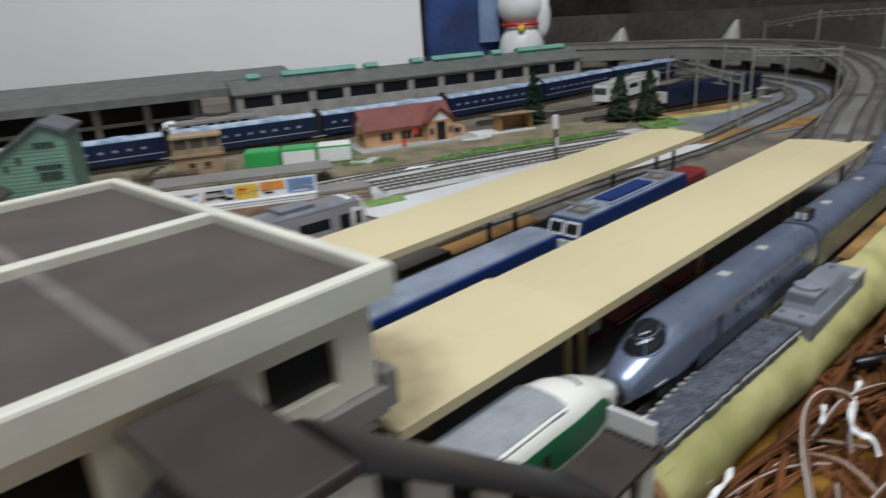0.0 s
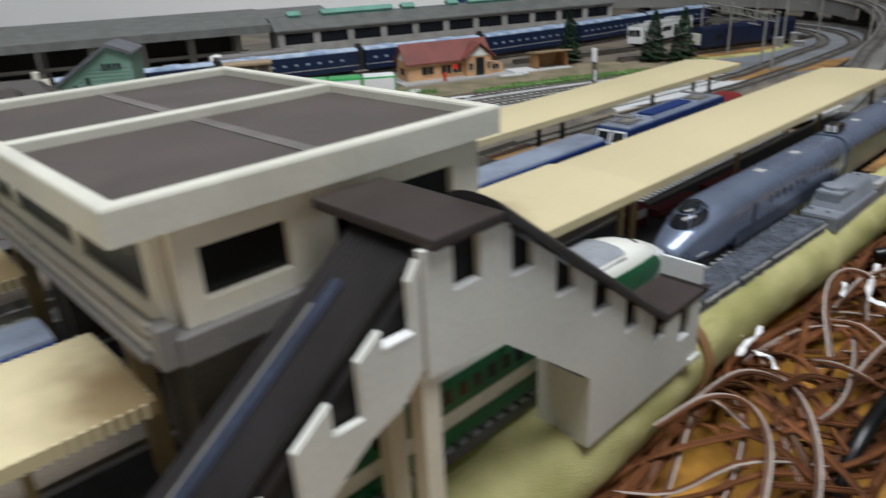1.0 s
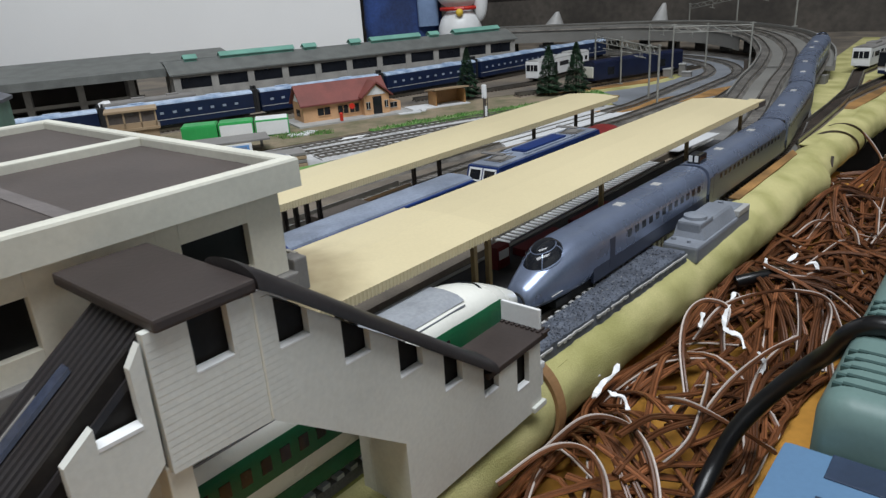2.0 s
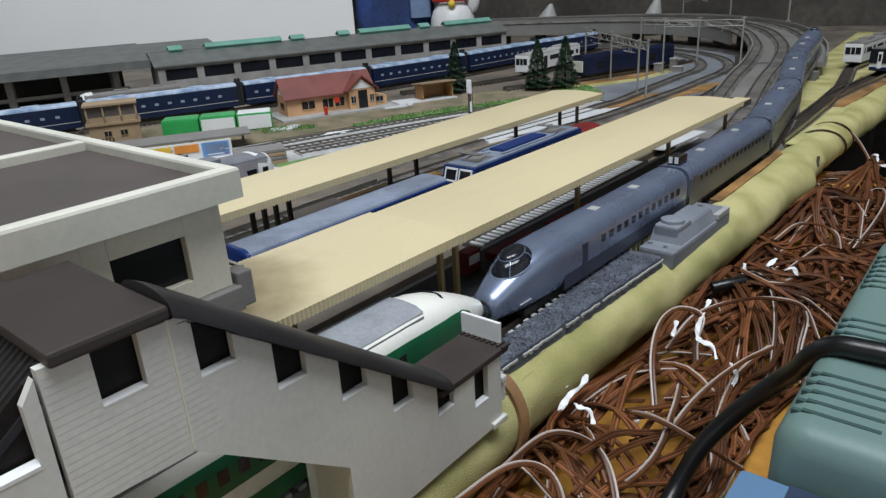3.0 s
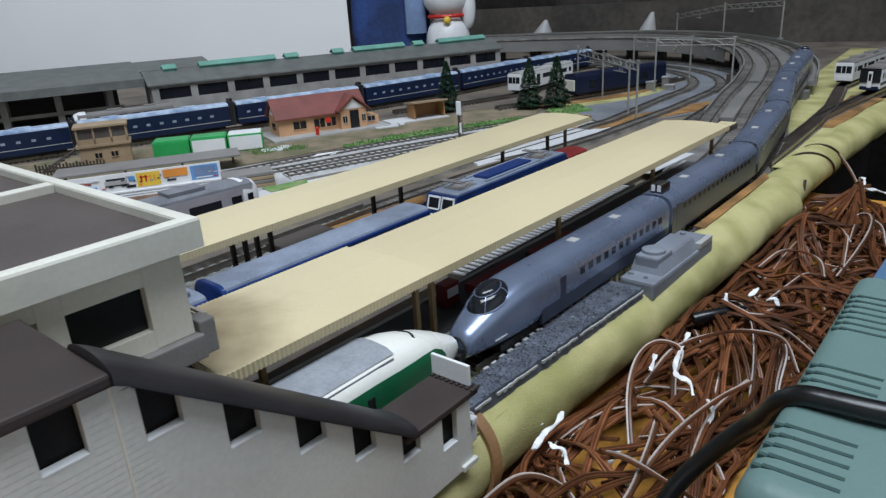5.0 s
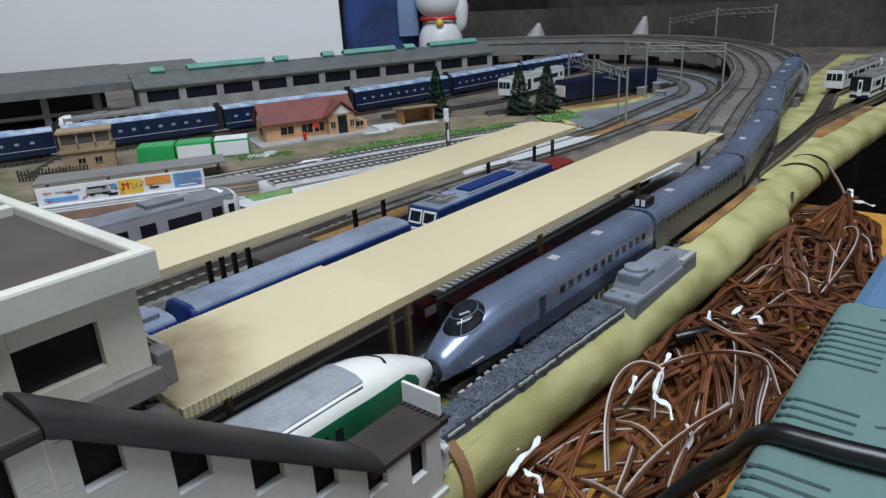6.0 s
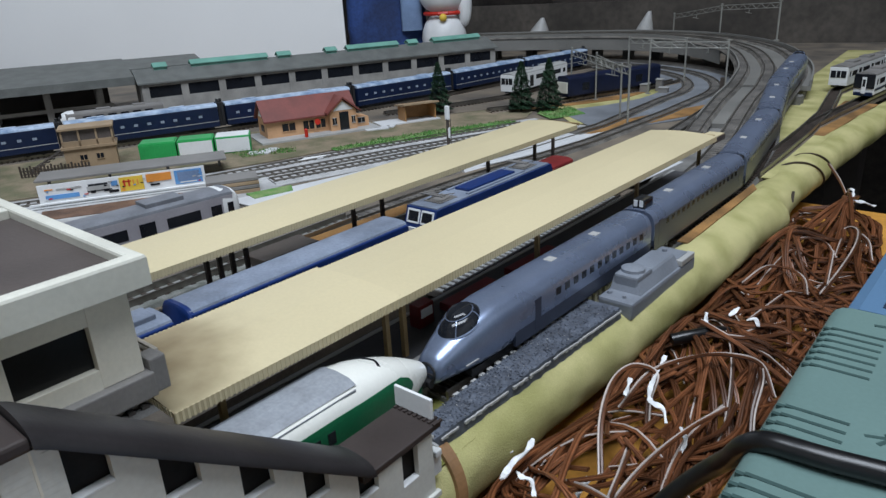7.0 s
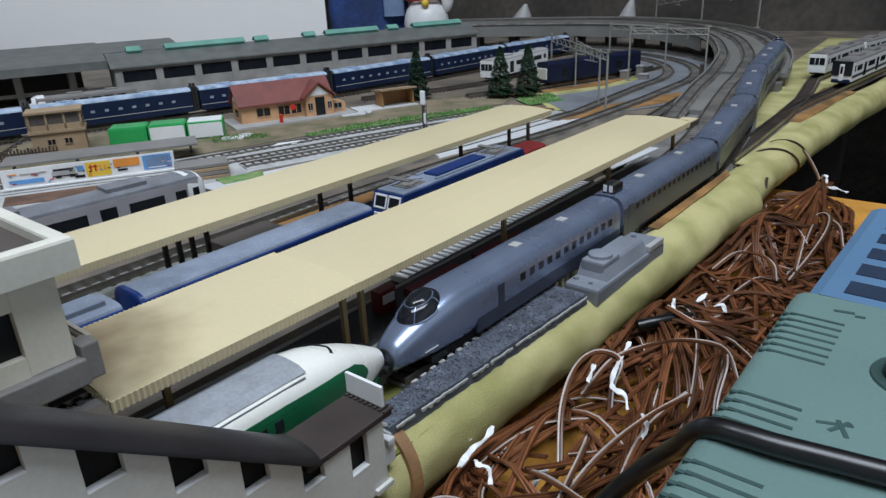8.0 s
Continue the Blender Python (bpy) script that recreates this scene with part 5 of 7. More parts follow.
white_unit([Vector((-382, 700, 0)), Vector((-390, 915, 0))], 0, "white railcar parked behind the conifers", LGREY, "white railcars")
R1 = [Vector((-79.8, 857, 0)), Vector((-70, 960, 0)), Vector((-40, 1140, 0))]
R2 = [Vector((-46.4, 797, 1.5)), Vector((-34, 920, 1.5)), Vector((0, 1140, 1.5))]
u = white_unit(R1, 0, "white railcar with grey roof on the outer siding", GREYPL, "white railcars")
copy_thing(u, pose_on(R1, 132, 240))
u = white_unit(R2, 0, "white railcar with blue band on the outer siding", GREYPL, "white railcars", ((6.5, 9.0, BLUETR),))
bm = B()
bx(bm, -8.7, 8.7, -1.3, -0.7, 9.2, 22.2, 0.5)
mk = part("black_mask", bm, WINDK, u, "black cab mask")
bm = B()
bx(bm, -1.9, 1.9, -1.7, -1.2, 4.5, 19.5, 0.3)
part("gangway_door", bm, WHITEPL, mk)
bm = B()
bx(bm, -1.1, 1.1, -1.9, -1.65, 11, 17.5)
part("door_window", bm, WINDK, mk)
bm = B()
bx(bm, -8.0, 8.0, -1.2, -0.5, 2.4, 5.6, 0.3)
part("skirt", bm, BLUETR, u, "navy blue skirt")
copy_thing(u, pose_on(R2, 132, 240))
# navy car with cream end
nv = coach("navy_luggage_car", "navy blue luggage car with a cream end", 140, 18, 24, NAVY, NAVY, WINDK, ((20, 30, 8, 16), (100, 110, 8, 16)))
nv.matrix_basis = pose_on([Vector((-312, 688, 0)), Vector((-268, 798, 0)), Vector((-258, 880, 0))], 9, 147)
bm = B()
bx(bm, -7.6, 7.6, -0.6, 0.9, 6.5, 18, 0.5)
part("end_panel", bm, IVORY, nv, "cream end panel")


# ---- buildings of the yard ----
def gable_roof(bm, x0, x1, y0, y1, z0, z1, over=2.0, th=1.4, axis="y"):
    """A pitched roof with its ridge along y."""
    m = (x0 + x1) / 2
    k = (z1 - z0) / (m - x0)
    prism(bm, [(x0 - over, z0 - over * k), (m, z1), (x1 + over, z0 - over * k), (x1 + over, z0 - over * k + th), (m, z1 + th * 1.2), (x0 - over, z0 - over * k + th)], "y", y0 - over, y1 + over)


def window(parent, x, y0, y1, z0, z1, s, frame_m=LGREY, pane_m=WINDK):
    bm = B()
    bx(bm, min(x, x + s * 0.5), max(x, x + s * 0.5), y0, y1, z0, z1)
    f = part("window", bm, pane_m, parent)
    bm = B()
    for a, b, c, d in ((y0 - 0.4, y1 + 0.4, z0 - 0.5, z0), (y0 - 0.4, y1 + 0.4, z1, z1 + 0.4), ((y0 + y1) / 2 - 0.2, (y0 + y1) / 2 + 0.2, z0, z1)):
        bx(bm, min(x, x + s * 0.7), max(x, x + s * 0.7), a, b, c, d)
    part("window_frame", bm, frame_m, f)


# station house: local y along its length, +x is the front
ang = 13 - math.degrees(math.atan2(49, 70))
hs = thing("station_house", -451, 419, 0, "small peach station house with russet pitched roof", "house", ang)
bm = B()
bx(bm, -36, 17, -10, 104, 0.2, 2.2, 0.3)
part("plinth", bm, LGREY, hs, "pale grey platform")
bm = B()
prism(bm, [(-30, 2.2), (0, 2.2), (0, 19), (-15, 32), (-30, 19)], "y", 0, 68)
part("wall", bm, PEACH, hs)
bm = B()
gable_roof(bm, -30, 0, 0, 84, 19.4, 33.5, 3.0)
part("roof", bm, ROOFRD, hs, "russet roof")
for y in (-0.25, 84.05):
    bm = B()
    prism(bm, [(-27, 20), (-3, 20), (-15, 31)], "y", y, y + 0.4)
    part("gable_panel", bm, WHITEPL, hs)
bm = B()
prism(bm, [(58, 2.2), (84, 2.2), (84, 20), (71, 30), (58, 20)], "x", -16, 7)
part("porch_wall", bm, PEACH, hs)
bm = B()
prism(bm, [(54.5, 18), (71, 31.4), (87.5, 18), (87.5, 19.6), (71, 33.2), (54.5, 19.6)], "x", -15, 10)
part("porch_roof", bm, ROOFRD, hs, "russet porch gable")
bm = B()
prism(bm, [(61, 20.6), (81, 20.6), (71, 29)], "x", 6.9, 7.4)
part("gable_panel", bm, WHITEPL, hs)
bm = B()
bx(bm, 6.9, 7.5, 67, 76, 2.4, 19)
part("door", bm, WINDK, hs, "dark doorway")
window(hs, 7, 60, 64, 8, 14, 1)
window(hs, 7, 79, 82.5, 8, 14, 1)
window(hs, 0, 14, 26, 7, 14, 1, PEACH)
window(hs, 0, 34, 44, 6, 14, 1, PEACH)
window(hs, 0, 46, 55, 6, 14, 1, PEACH)
bm = B()
bx(bm, -20, -10, -0.5, 0, 7, 13)
part("window", bm, WINDK, hs)
bm = B()
prism(bm, [(84, 2.2), (98, 2.2), (98, 11), (84, 14)], "x", -14, 2)
part("lean_to", bm, PEACH, hs)
window(hs, 2, 87, 94, 6, 10.5, 1)
pb = thing("post_box", -425, 442, 2.2, "small red post box by the station house", "post box")
bm = B()
cyl(bm, 0, 0, 0, 6.5, 1.6, 1.6, 12)
cyl(bm, 0, 0, 6.5, 7.6, 1.9, 0.6, 12)
part("box", bm, RED, pb, smooth=True)
sg2 = thing("hanging_sign", -428, 459, 13, "red round sign on the house front", "sign")
bm = B()
rod(bm, (0, 0, 0), (1.6, -1.2, 0), 2.6, 14)
part("disc", bm, RED, sg2)

# open waiting hut
ht = thing("waiting_hut", -393, 540, 0, "small open wooden waiting hut with tan roof", "hut", -24.1)
ht.scale = (1.2, 1.2, 1.25)
bm = B()
bx(bm, -18, 4, -22, 30, 0.2, 1.2)
part("floor_slab", bm, WHITERD, ht)
bm = B()
bx(bm, -15, -14, 0, 28, 1, 13)
part("back_wall", bm, TIMB, ht)
for y in (0, 27):
    bm = B()
    bx(bm, -15, 0, y, y + 1, 1, 12)
    part("side_wall", bm, TIMB, ht)
bm = B()
prism(bm, [(-17, 11.5), (3, 13.6), (3, 14.8), (-17, 12.7)], "y", -2, 30)
part("roof", bm, TAN, ht)

# signal cabin
tw = thing("signal_cabin", -509, 266, 0, "tan two-storey signal cabin with flat roof and windows", "signal box", -27)
bm = B()
bx(bm, -22, 0, 0, 38, 0, 17)
part("lower_storey", bm, TAN, tw)
bm = B()
bx(bm, -23, 1.5, -1.5, 39.5, 17, 19)
part("ledge", bm, TAN, tw)
# cabin panes, with the reflection painted as their colour
bm = B()
bx(bm, -20.5, -1, 0.5, 37.5, 19, 32)
part("cabin_glass", bm, CABING, tw, "cabin glazing with a painted brown-grey reflection")
for y in (0, 12.3, 25, 36.6):
    for x in (-22, -1.2):
        bm = B()
        bx(bm, x, x + 1.4, y, y + 1.4, 19, 32)
        part("mullion", bm, TAN, tw)
bm = B()
bx(bm, -0.6, 0.2, 0.5, 37.5, 19, 23.5)
part("apron", bm, TAN, tw)
bm = B()
bx(bm, -23, 1.6, -1.2, 39.2, 32, 34.0, 0.4)
part("roof", bm, TAN, tw)
for y in (11, 23):
    window(tw, 0, y, y + 5, 8, 12, 1, TAN)
bm = B()
for i in range(7):
    bx(bm, -14, -8, -4 - i * 4, -0.4 - i * 4, 14 - i * 2.2, 14.8 - i * 2.2)
rod(bm, (-14, 0, 17), (-14, -28, 2), 0.5)
rod(bm, (-8, 0, 17), (-8, -28, 2), 0.5)
part("outside_stair", bm, POSTD, tw)

# containers
for i, (m, l) in enumerate(((CONTG, "bright green freight container"), (WHITEPL, "white and green freight container"), (WHITEPL, "white and green freight container"))):
    c = thing("freight_container", -482 + i * 17.5, 313 + i * 24.5, 0, l, "container", -37, "freight containers by the house")
    bm = B()
    bx(bm, -22, 0, 0, 29, 0.6, 14.5, 0.4)
    part("body", bm, CONTG, c)
    bm = B()
    bx(bm, -0.2, 0.4, 1.2, 28, 1.6, 13.2)
    sd = part("side_panel", bm, m, c)
    for k in range(6):
        bm = B()
        bx(bm, 0.3, 0.7, 3 + k * 4.3, 3.7 + k * 4.3, 2, 12.8)
        part("rib", bm, m, sd)
    bm = B()
    bx(bm, -21, -1, 1, 28, 14.4, 15.2, 0.3)
    part("lid", bm, CONTG if i != 2 else WHITEPL, c)

# billboard
ba = -math.degrees(math.atan2(52, 89))
bb = thing("billboard", -413, 208, 0, "long white billboard with coloured advertising panels", "billboard", ba)
bm = B()
bx(bm, -1, 0, 0, 104, 3.5, 16, 0.2)
brd = part("board", bm, WHITEPL, bb)
for a, b, m in ((49, 64, YELLOW), (84, 102, BLUEP)):
    bm = B()
    bx(bm, -0.1, 0.25, a, b, 5.2, 14.8)
    part("print_panel", bm, m, brd)
for a, b, z0, z1, m in ((66, 82, 9.4, 14.8, ORANGP), (4, 24, 6.0, 8.8, BLUEP), (4, 9, 12.2, 12.9, ORANGP), (11, 26, 12.0, 12.7, LGREY), (29, 43, 8.4, 11.6, LGREY), (30, 42, 11.6, 13.0, WINDK), (29, 44, 7.8, 8.6, WINDK), (31, 34, 6.9, 8.8, WINDK), (39, 42, 6.9, 8.8, WINDK), (44, 48, 10, 13.4, BLUEP), (42, 48, 5.6, 7.4, WINDK), (51.5, 52.6, 8.4, 13, RED), (54.4, 55.5, 8.4, 13, RED), (51, 56.4, 11.4, 12.2, RED), (57.4, 58.2, 9, 12.6, ORANGP), (60, 60.9, 9, 12.6, ORANGP), (50, 52, 5.8, 7.6, ORANGP), (68, 74, 6.8, 8.0, WINDK), (86, 100.4, 7.4, 13.6, BLUELT), (87, 98, 6.0, 6.8, WHITEPL)):
    bm = B()
    bx(bm, 0.1, 0.4, a, b, z0, z1)
    part("print_bar", bm, m, brd)
rnd = random.Random(21)
for k in range(22):
    y0 = 3 + 97 * rnd.random()
    z0 = 5.4 + 7.6 * rnd.random()
    bm = B()
    bx(bm, 0.15, 0.42 + 0.003 * k, y0, y0 + 0.7 + 2.0 * rnd.random(), z0, z0 + 0.4 + 0.5 * rnd.random())
    part("print_bar", bm, rnd.choice((BLUEP, WINDK, LGREY, RED, WHITEPL, NAVY)), brd)
for z in (1.0, 3.0):
    bm = B()
    bx(bm, -0.6, 1.8, -6, 110, z, z + 0.9)
    part("base_rail", bm, WHITEPL, bb)
for y in range(4, 104, 14):
    bm = B()
    bx(bm, -0.8, 0.6, y, y + 1, 0, 4)
    part("stand", bm, WHITEPL, bb)
sheet("ground_rust", [(-405, 205), (-385, 196), (-330, 285), (-351, 297)], 1.0, RUSTBED, "rust-brown ground between billboard and track", "earth")
# grey roofed shelter behind the billboard, and timber stack beside the road
sh = thing("goods_shelter", -455, 222, 0, "low grey roofed goods platform", "shelter", ba)
bm = B()
bx(bm, -26, 4, 0, 130, 9.5, 11.0, 0.3)
part("roof", bm, GREYPL, sh)
for y in (4, 45, 86, 124):
    bm = B()
    bx(bm, -20, -18, y, y + 2, 0, 9.6)
    part("post", bm, GREYPL, sh)
ts = thing("timber_stack", -345, 288, 0, "stack of grey-brown boards beside the road", "timber", ba)
for k in range(4):
    bm = B()
    bx(bm, -14 + k, 12 - k, 0, 34, 0.5 + k * 2.4, 2.5 + k * 2.4, 0.2)
    part("board", bm, GREYPL if k % 2 else TAN, ts)


# loose clutter in the yard
lb = thing("rod_bundle", -352, 386, 1.8, "small bundle of white plastic rods in the yard", "rods", 60)
for k in range(5):
    bm = B()
    rod(bm, (-9 + k, k * 1.6, 0.5 + 0.25 * (k % 2)), (9 + k, k * 1.6 + (k % 3) * 0.5, 0.5), 0.5)
    part("rod", bm, WHITEPL, lb)
for x, y, a, w, l in ((-415, 392, 20, 6, 11), (-398, 505, -30, 8, 13), (-392, 520, 35, 3, 6), (-420, 380, 60, 4, 6)):
    pc = thing("paper_scrap", x, y, 0.5, "scrap of white card lying by the tracks", "card", a, "white scraps in the yard")
    bm = B()
    prism(bm, [(-w, -l), (w * 0.8, -l * 0.9), (w, l * 0.7), (w * 0.2, l), (-w * 0.9, l * 0.8)], "z", 0, 0.9)
    part("card", bm, WHITERD, pc)
fn = thing("low_fence", -520, 235, 0, "low dark post fence beside the signal cabin", "fence", -38)
for k in range(21):
    bm = B()
    bx(bm, -0.6, 0.6, k * 2.5, k * 2.5 + 1.2, 0, 8.5 + 1.2 * (k % 3 == 0))
    part("post", bm, POSTD, fn)
for z in (2.6, 5.2):
    bm = B()
    bx(bm, -0.35, 0.35, 0, 51, z, z + 0.8)
    part("fence_rail", bm, POSTD, fn)

# engine shed with open gable end
sd_a = -math.degrees(math.atan2(168, 448))
shed = thing("engine_shed", -698, 435, 0, "long grey engine shed with mint roof vents", "shed", sd_a)
SL, SW = 480, 54
bm = B()
bx(bm, -1.6, 0, 0, SL, 0, 21)
part("wall", bm, SHEDW, shed)
bm = B()
bx(bm, -1.6, 0, 0, SL, 33.5, 38)
part("wall_head", bm, SHEDW, shed)
n = 11
for i in range(n + 1):
    y = i * (SL - 8) / n
    bm = B()
    bx(bm, -1.8, 0.6, y, y + 8, 0, 38)
    part("pier", bm, SHEDW, shed)
for i in range(n):
    y = i * (SL - 8) / n + 8
    bm = B()
    bx(bm, -1.2, -0.6, y, y + (SL - 8) / n - 8, 21, 33.5)
    part("window", bm, WINDK, shed)
bm = B()
bx(bm, -SW, -SW + 1.6, 0, SL, 0, 38)
part("wall", bm, SHEDW, shed)
bm = B()
gable_roof(bm, -SW, 0, 0, SL, 38, 49.5, 3.5, 1.6)
part("roof", bm, SHEDR, shed)
for y in (1, SL - 3):
    bm = B()
    prism(bm, [(-SW, 36), (0, 36), (0, 38), (-SW / 2, 49.5), (-SW, 38)], "y", y, y + 2)
    part("gable", bm, SHEDW, shed)
for x in (-SW + 4, -SW / 2 - 2, -6):
    bm = B()
    bx(bm, x, x + 5, 0.5, 3.5, 0, 37)
    part("door_pier", bm, SHEDW, shed)
bm = B()
bx(bm, -SW + 2, -2, SL - 4, SL - 2, 0, 36)
part("end_wall", bm, SHEDW, shed)
for i, (y, l) in enumerate(((20, 14), (62, 92), (168, 16), (232, 14), (262, 74), (352, 14), (392, 76))):
    bm = B()
    gable_roof(bm, -SW / 2 - 6, -SW / 2 + 6, y, y + l, 53, 56.5, 1.0, 0.8)
    bx(bm, -SW / 2 - 5, -SW / 2 + 5, y, y + l, 48, 53.5)
    part("roof_vent", bm, MINT, shed, "mint green ridge vent")

# long elevated platform shelter on piers behind the yard
va = -21.0
vd = thing("elevated_station", -722, 418, 0, "long grey elevated station roof on square piers", "viaduct", va)
VL = 520
bm = B()
prism(bm, [(0, 36), (0, 45), (-110, 58.5), (-112, 50), (-112, 36)], "y", -VL, 21)
part("roof_slab", bm, SHEDR, vd)
bm = B()
prism(bm, [(-44, 41), (-44, 49.9), (-110, 57), (-112, 48), (-112, 41)], "y", 21.2, 110)
part("roof_slab", bm, SHEDR, vd)
for k in range(10):
    y = -VL + 14 + k * 54
    for x in (-24, -70):
        bm = B()
        bx(bm, x - 4, x, y, y + 7, 0, 36.2)
        part("pier", bm, SHEDW, vd)
bm = B()
bx(bm, -27, -25, -VL, -4, 12, 16)
part("beam", bm, SHEDW, vd)
bm = B()
bx(bm, -112, -108, -VL, -2, 0, 36.5)
part("back_wall", bm, POSTD, vd)
bm = B()
bx(bm, 6, 20, -VL, -180, 0, 9, 0.4)
part("platform_edge", bm, CREAM, vd, "cream platform slab")

# grey railcar with a white nose standing behind the night train
D1 = [Vector((-681, 340, 0)), Vector((-632, 480, 0))]
track("railway_track", [D1[0] + (D1[0] - D1[1]) * 1.2, D1[0], D1[1], D1[1] + (D1[1] - D1[0]) * 1.5], TIEBR, BOARD, "yard track beside the engine shed")
dc = coach("grey_railcar", "grey railcar with a rounded white nose", 96, 17, 20.6, GREYPL, GREYPL, WINDK, [(16 + i * 12, 24 + i * 12, 10, 16) for i in range(6)], roofstuff=((-4, 4, 30, 44, 1.2), (-4, 4, 66, 78, 1.2)))
dc.matrix_basis = pose_on(D1, 0, 96, 1.6)
bm = B()
loft(bm, [[(x, y, z) for x, z in section(w, h, 3.4, 24, 3.0)] for y, w, h in ((-6.0, 4.5, 14.0), (-4.6, 6.4, 17.2), (-1.5, 8.2, 20.4), (3.5, 8.8, 22.0), (9.0, 8.7, 22.0))])
nh = part("nose_hood", bm, WHITEPL, dc, "white rounded nose", True)
bm = B()
loft(bm, [[(x, y, z) for x, z in ((-w, z0), (w, z0), (w, z0 + 3.2), (-w, z0 + 3.2))] for y, w, z0 in ((-5.4, 4.6, 14.2), (-2.8, 6.6, 16.6))])
part("cab_window", bm, WINDK, nh)

# green weatherboarded coaling house behind the station
gh = thing("green_depot", -505, 174, 0, "sage green gabled depot building with slate roof", "house", 58)
bm = B()
prism(bm, [(-62, 0), (15, 0), (15, 54), (0, 60), (-62, 20)], "y", 0, 40)
part("wall", bm, GREENW, gh)
bm = B()
prism(bm, [(-66, 19.5), (0, 62.6), (17.4, 55.4), (17.4, 53.2), (0, 60.1), (-66, 17)], "y", -3.0, 43)
rf = part("roof", bm, SLATE, gh, "dark slate roof")
bm = B()
for k in range(14):
    f = k / 14
    rod(bm, (-64 * f, -2.8, 62.4 - 41.8 * f), (-64 * f, 43, 62.4 - 41.8 * f), 0.35)
tagged(part("roof_course", bm, SLATE, rf), kind="stuff")
for a, b, c, d in ((-7, 7, 44, 48), (-9, 9, 29, 32), (-7, 8, 21, 27)):
    bm = B()
    bx(bm, a, b, -0.5, 0.1, c, d)
    w = part("window", bm, WINDK, gh)
    for k in range(4):
        bm = B()
        bx(bm, a + (b - a) * k / 4, a + (b - a) * k / 4 + 0.8, -0.8, 0, c, d)
        part("window_bar", bm, GREENW, w)
for a, z in ((-28, 29), (-19, 34)):
    bm = B()
    bx(bm, a, a + 2.4, -0.5, 0.1, z, z + 5)
    part("window", bm, WINDK, gh)
bm = B()
for k in range(16):
    z = 4 + k * 2.7
    bx(bm, -58 + max(0, z - 19) * 1.6, 14.8, -0.25, 0.05, z, z + 0.35)
tagged(part("weatherboard_line", bm, GREENW, gh), kind="stuff")

# hipped brown-roofed hall behind the station
hl = thing("brown_roofed_hall", -436, 92, 0, "small hall with brown hipped roof and a white arched dormer", "house", -27)
hl.scale = (0.78, 0.78, 1.36)
bm = B()
bx(bm, -24, 24, -34, 34, 0, 24)
part("wall", bm, CREAM, hl)
bm = B()
loft(bm, [[(-30, -42, 22), (32, -42, 22), (32, 46, 22), (-30, 46, 22)], [(-29, -41, 24), (31, -41, 24), (31, 45, 24), (-29, 45, 24)], [(-8, -18, 36), (8, -18, 36), (8, 22, 36), (-8, 22, 36)], [(-3, -14, 39), (3, -14, 39), (3, 18, 39), (-3, 18, 39)]])
part("roof", bm, HALLRF, hl, "brown hipped roof")
bm = B()
prism(bm, [(-14, 25), (14, 25), (13, 30), (8, 35), (0, 37), (-8, 35), (-13, 30)], "x", 8, 27)
dm = part("dormer_roof", bm, HALLRF, hl)
for s_ in (-1, 1):
    bm = B()
    prism(bm, [(s_ * 1.2, 25.4), (s_ * 10.5, 25.4), (s_ * 10, 29), (s_ * 6, 33.4), (s_ * 1.6, 34.6)], "x", 26.8, 27.4)
    part("dormer_panel", bm, WHITEPL, dm, "white arched dormer panel")
bm = B()
bx(bm, -3, 3, 16, 20, 38, 42, 0.3)
part("ridge_cap", bm, CREAM, hl)


# ---- conifers ----
def conifer(x, y, h, r, seed):
    rnd = random.Random(seed)
    t = thing("conifer_tree", x, y, 0, "dark green model conifer tree", "tree", 0, "conifers by the yard")
    bm = B()
    cyl(bm, 0, 0, 0, h * 0.9, 1.3, 0.3, 8)
    part("trunk", bm, TRUNK, t)
    bm = B()
    for i in range(9000):
        f = rnd.random() ** 1.5
        z = h * (0.09 + 0.91 * f)
        tier = 0.93 + 0.07 * math.cos(f * 44)
        rr = r * (1 - f) ** 0.8 * tier * (0.45 + 0.55 * rnd.random() ** 0.35) + 0.3
        a = rnd.random() * 6.283
        rr *= 1 + 0.16 * math.sin(a * 5 + z)
        c = Vector((rr * math.cos(a), rr * math.sin(a), z))
        d = Vector((math.cos(a), math.sin(a), -0.6 + rnd.random() * 0.9)).normalized() * (0.8 + rnd.random() * 0.9)
        s = Vector((-math.sin(a), math.cos(a), 0.9 * (rnd.random() - 0.5))) * (0.6 + rnd.random() * 0.4)
        v = [bm.verts.new(c - s), bm.verts.new(c + s), bm.verts.new(c + d)]
        bm.faces.new(v)
    part("foliage", bm, CONIF, t)


conifer(-394, 594, 52, 12, 1)
conifer(-324, 641, 50, 13, 2)
conifer(-300, 655, 52, 13, 3)

# colour-light signal
sn = thing("railway_signal", -275, 462, 0, "white-backed railway signal on a dark post", "signal")
bm = B()
cyl(bm, 0, 0, 0, 30, 1.3, 1.2, 8)
part("post", bm, POSTD, sn)
bm = B()
bx(bm, -2, 2, -1.2, 1.2, 26, 37, 0.9)
part("head", bm, WHITEPL, sn)
bm = B()
bx(bm, 0.8, 2.4, -1, 1, 12, 20, 0.3)
part("relay_box", bm, WHITEPL, sn)
bm = B()
for z in range(4, 26, 3):
    rod(bm, (1.2, 0, z), (3, 0, z), 0.25)
rod(bm, (3, 0, 0), (3, 0, 27), 0.3)
part("ladder", bm, POSTD, sn)


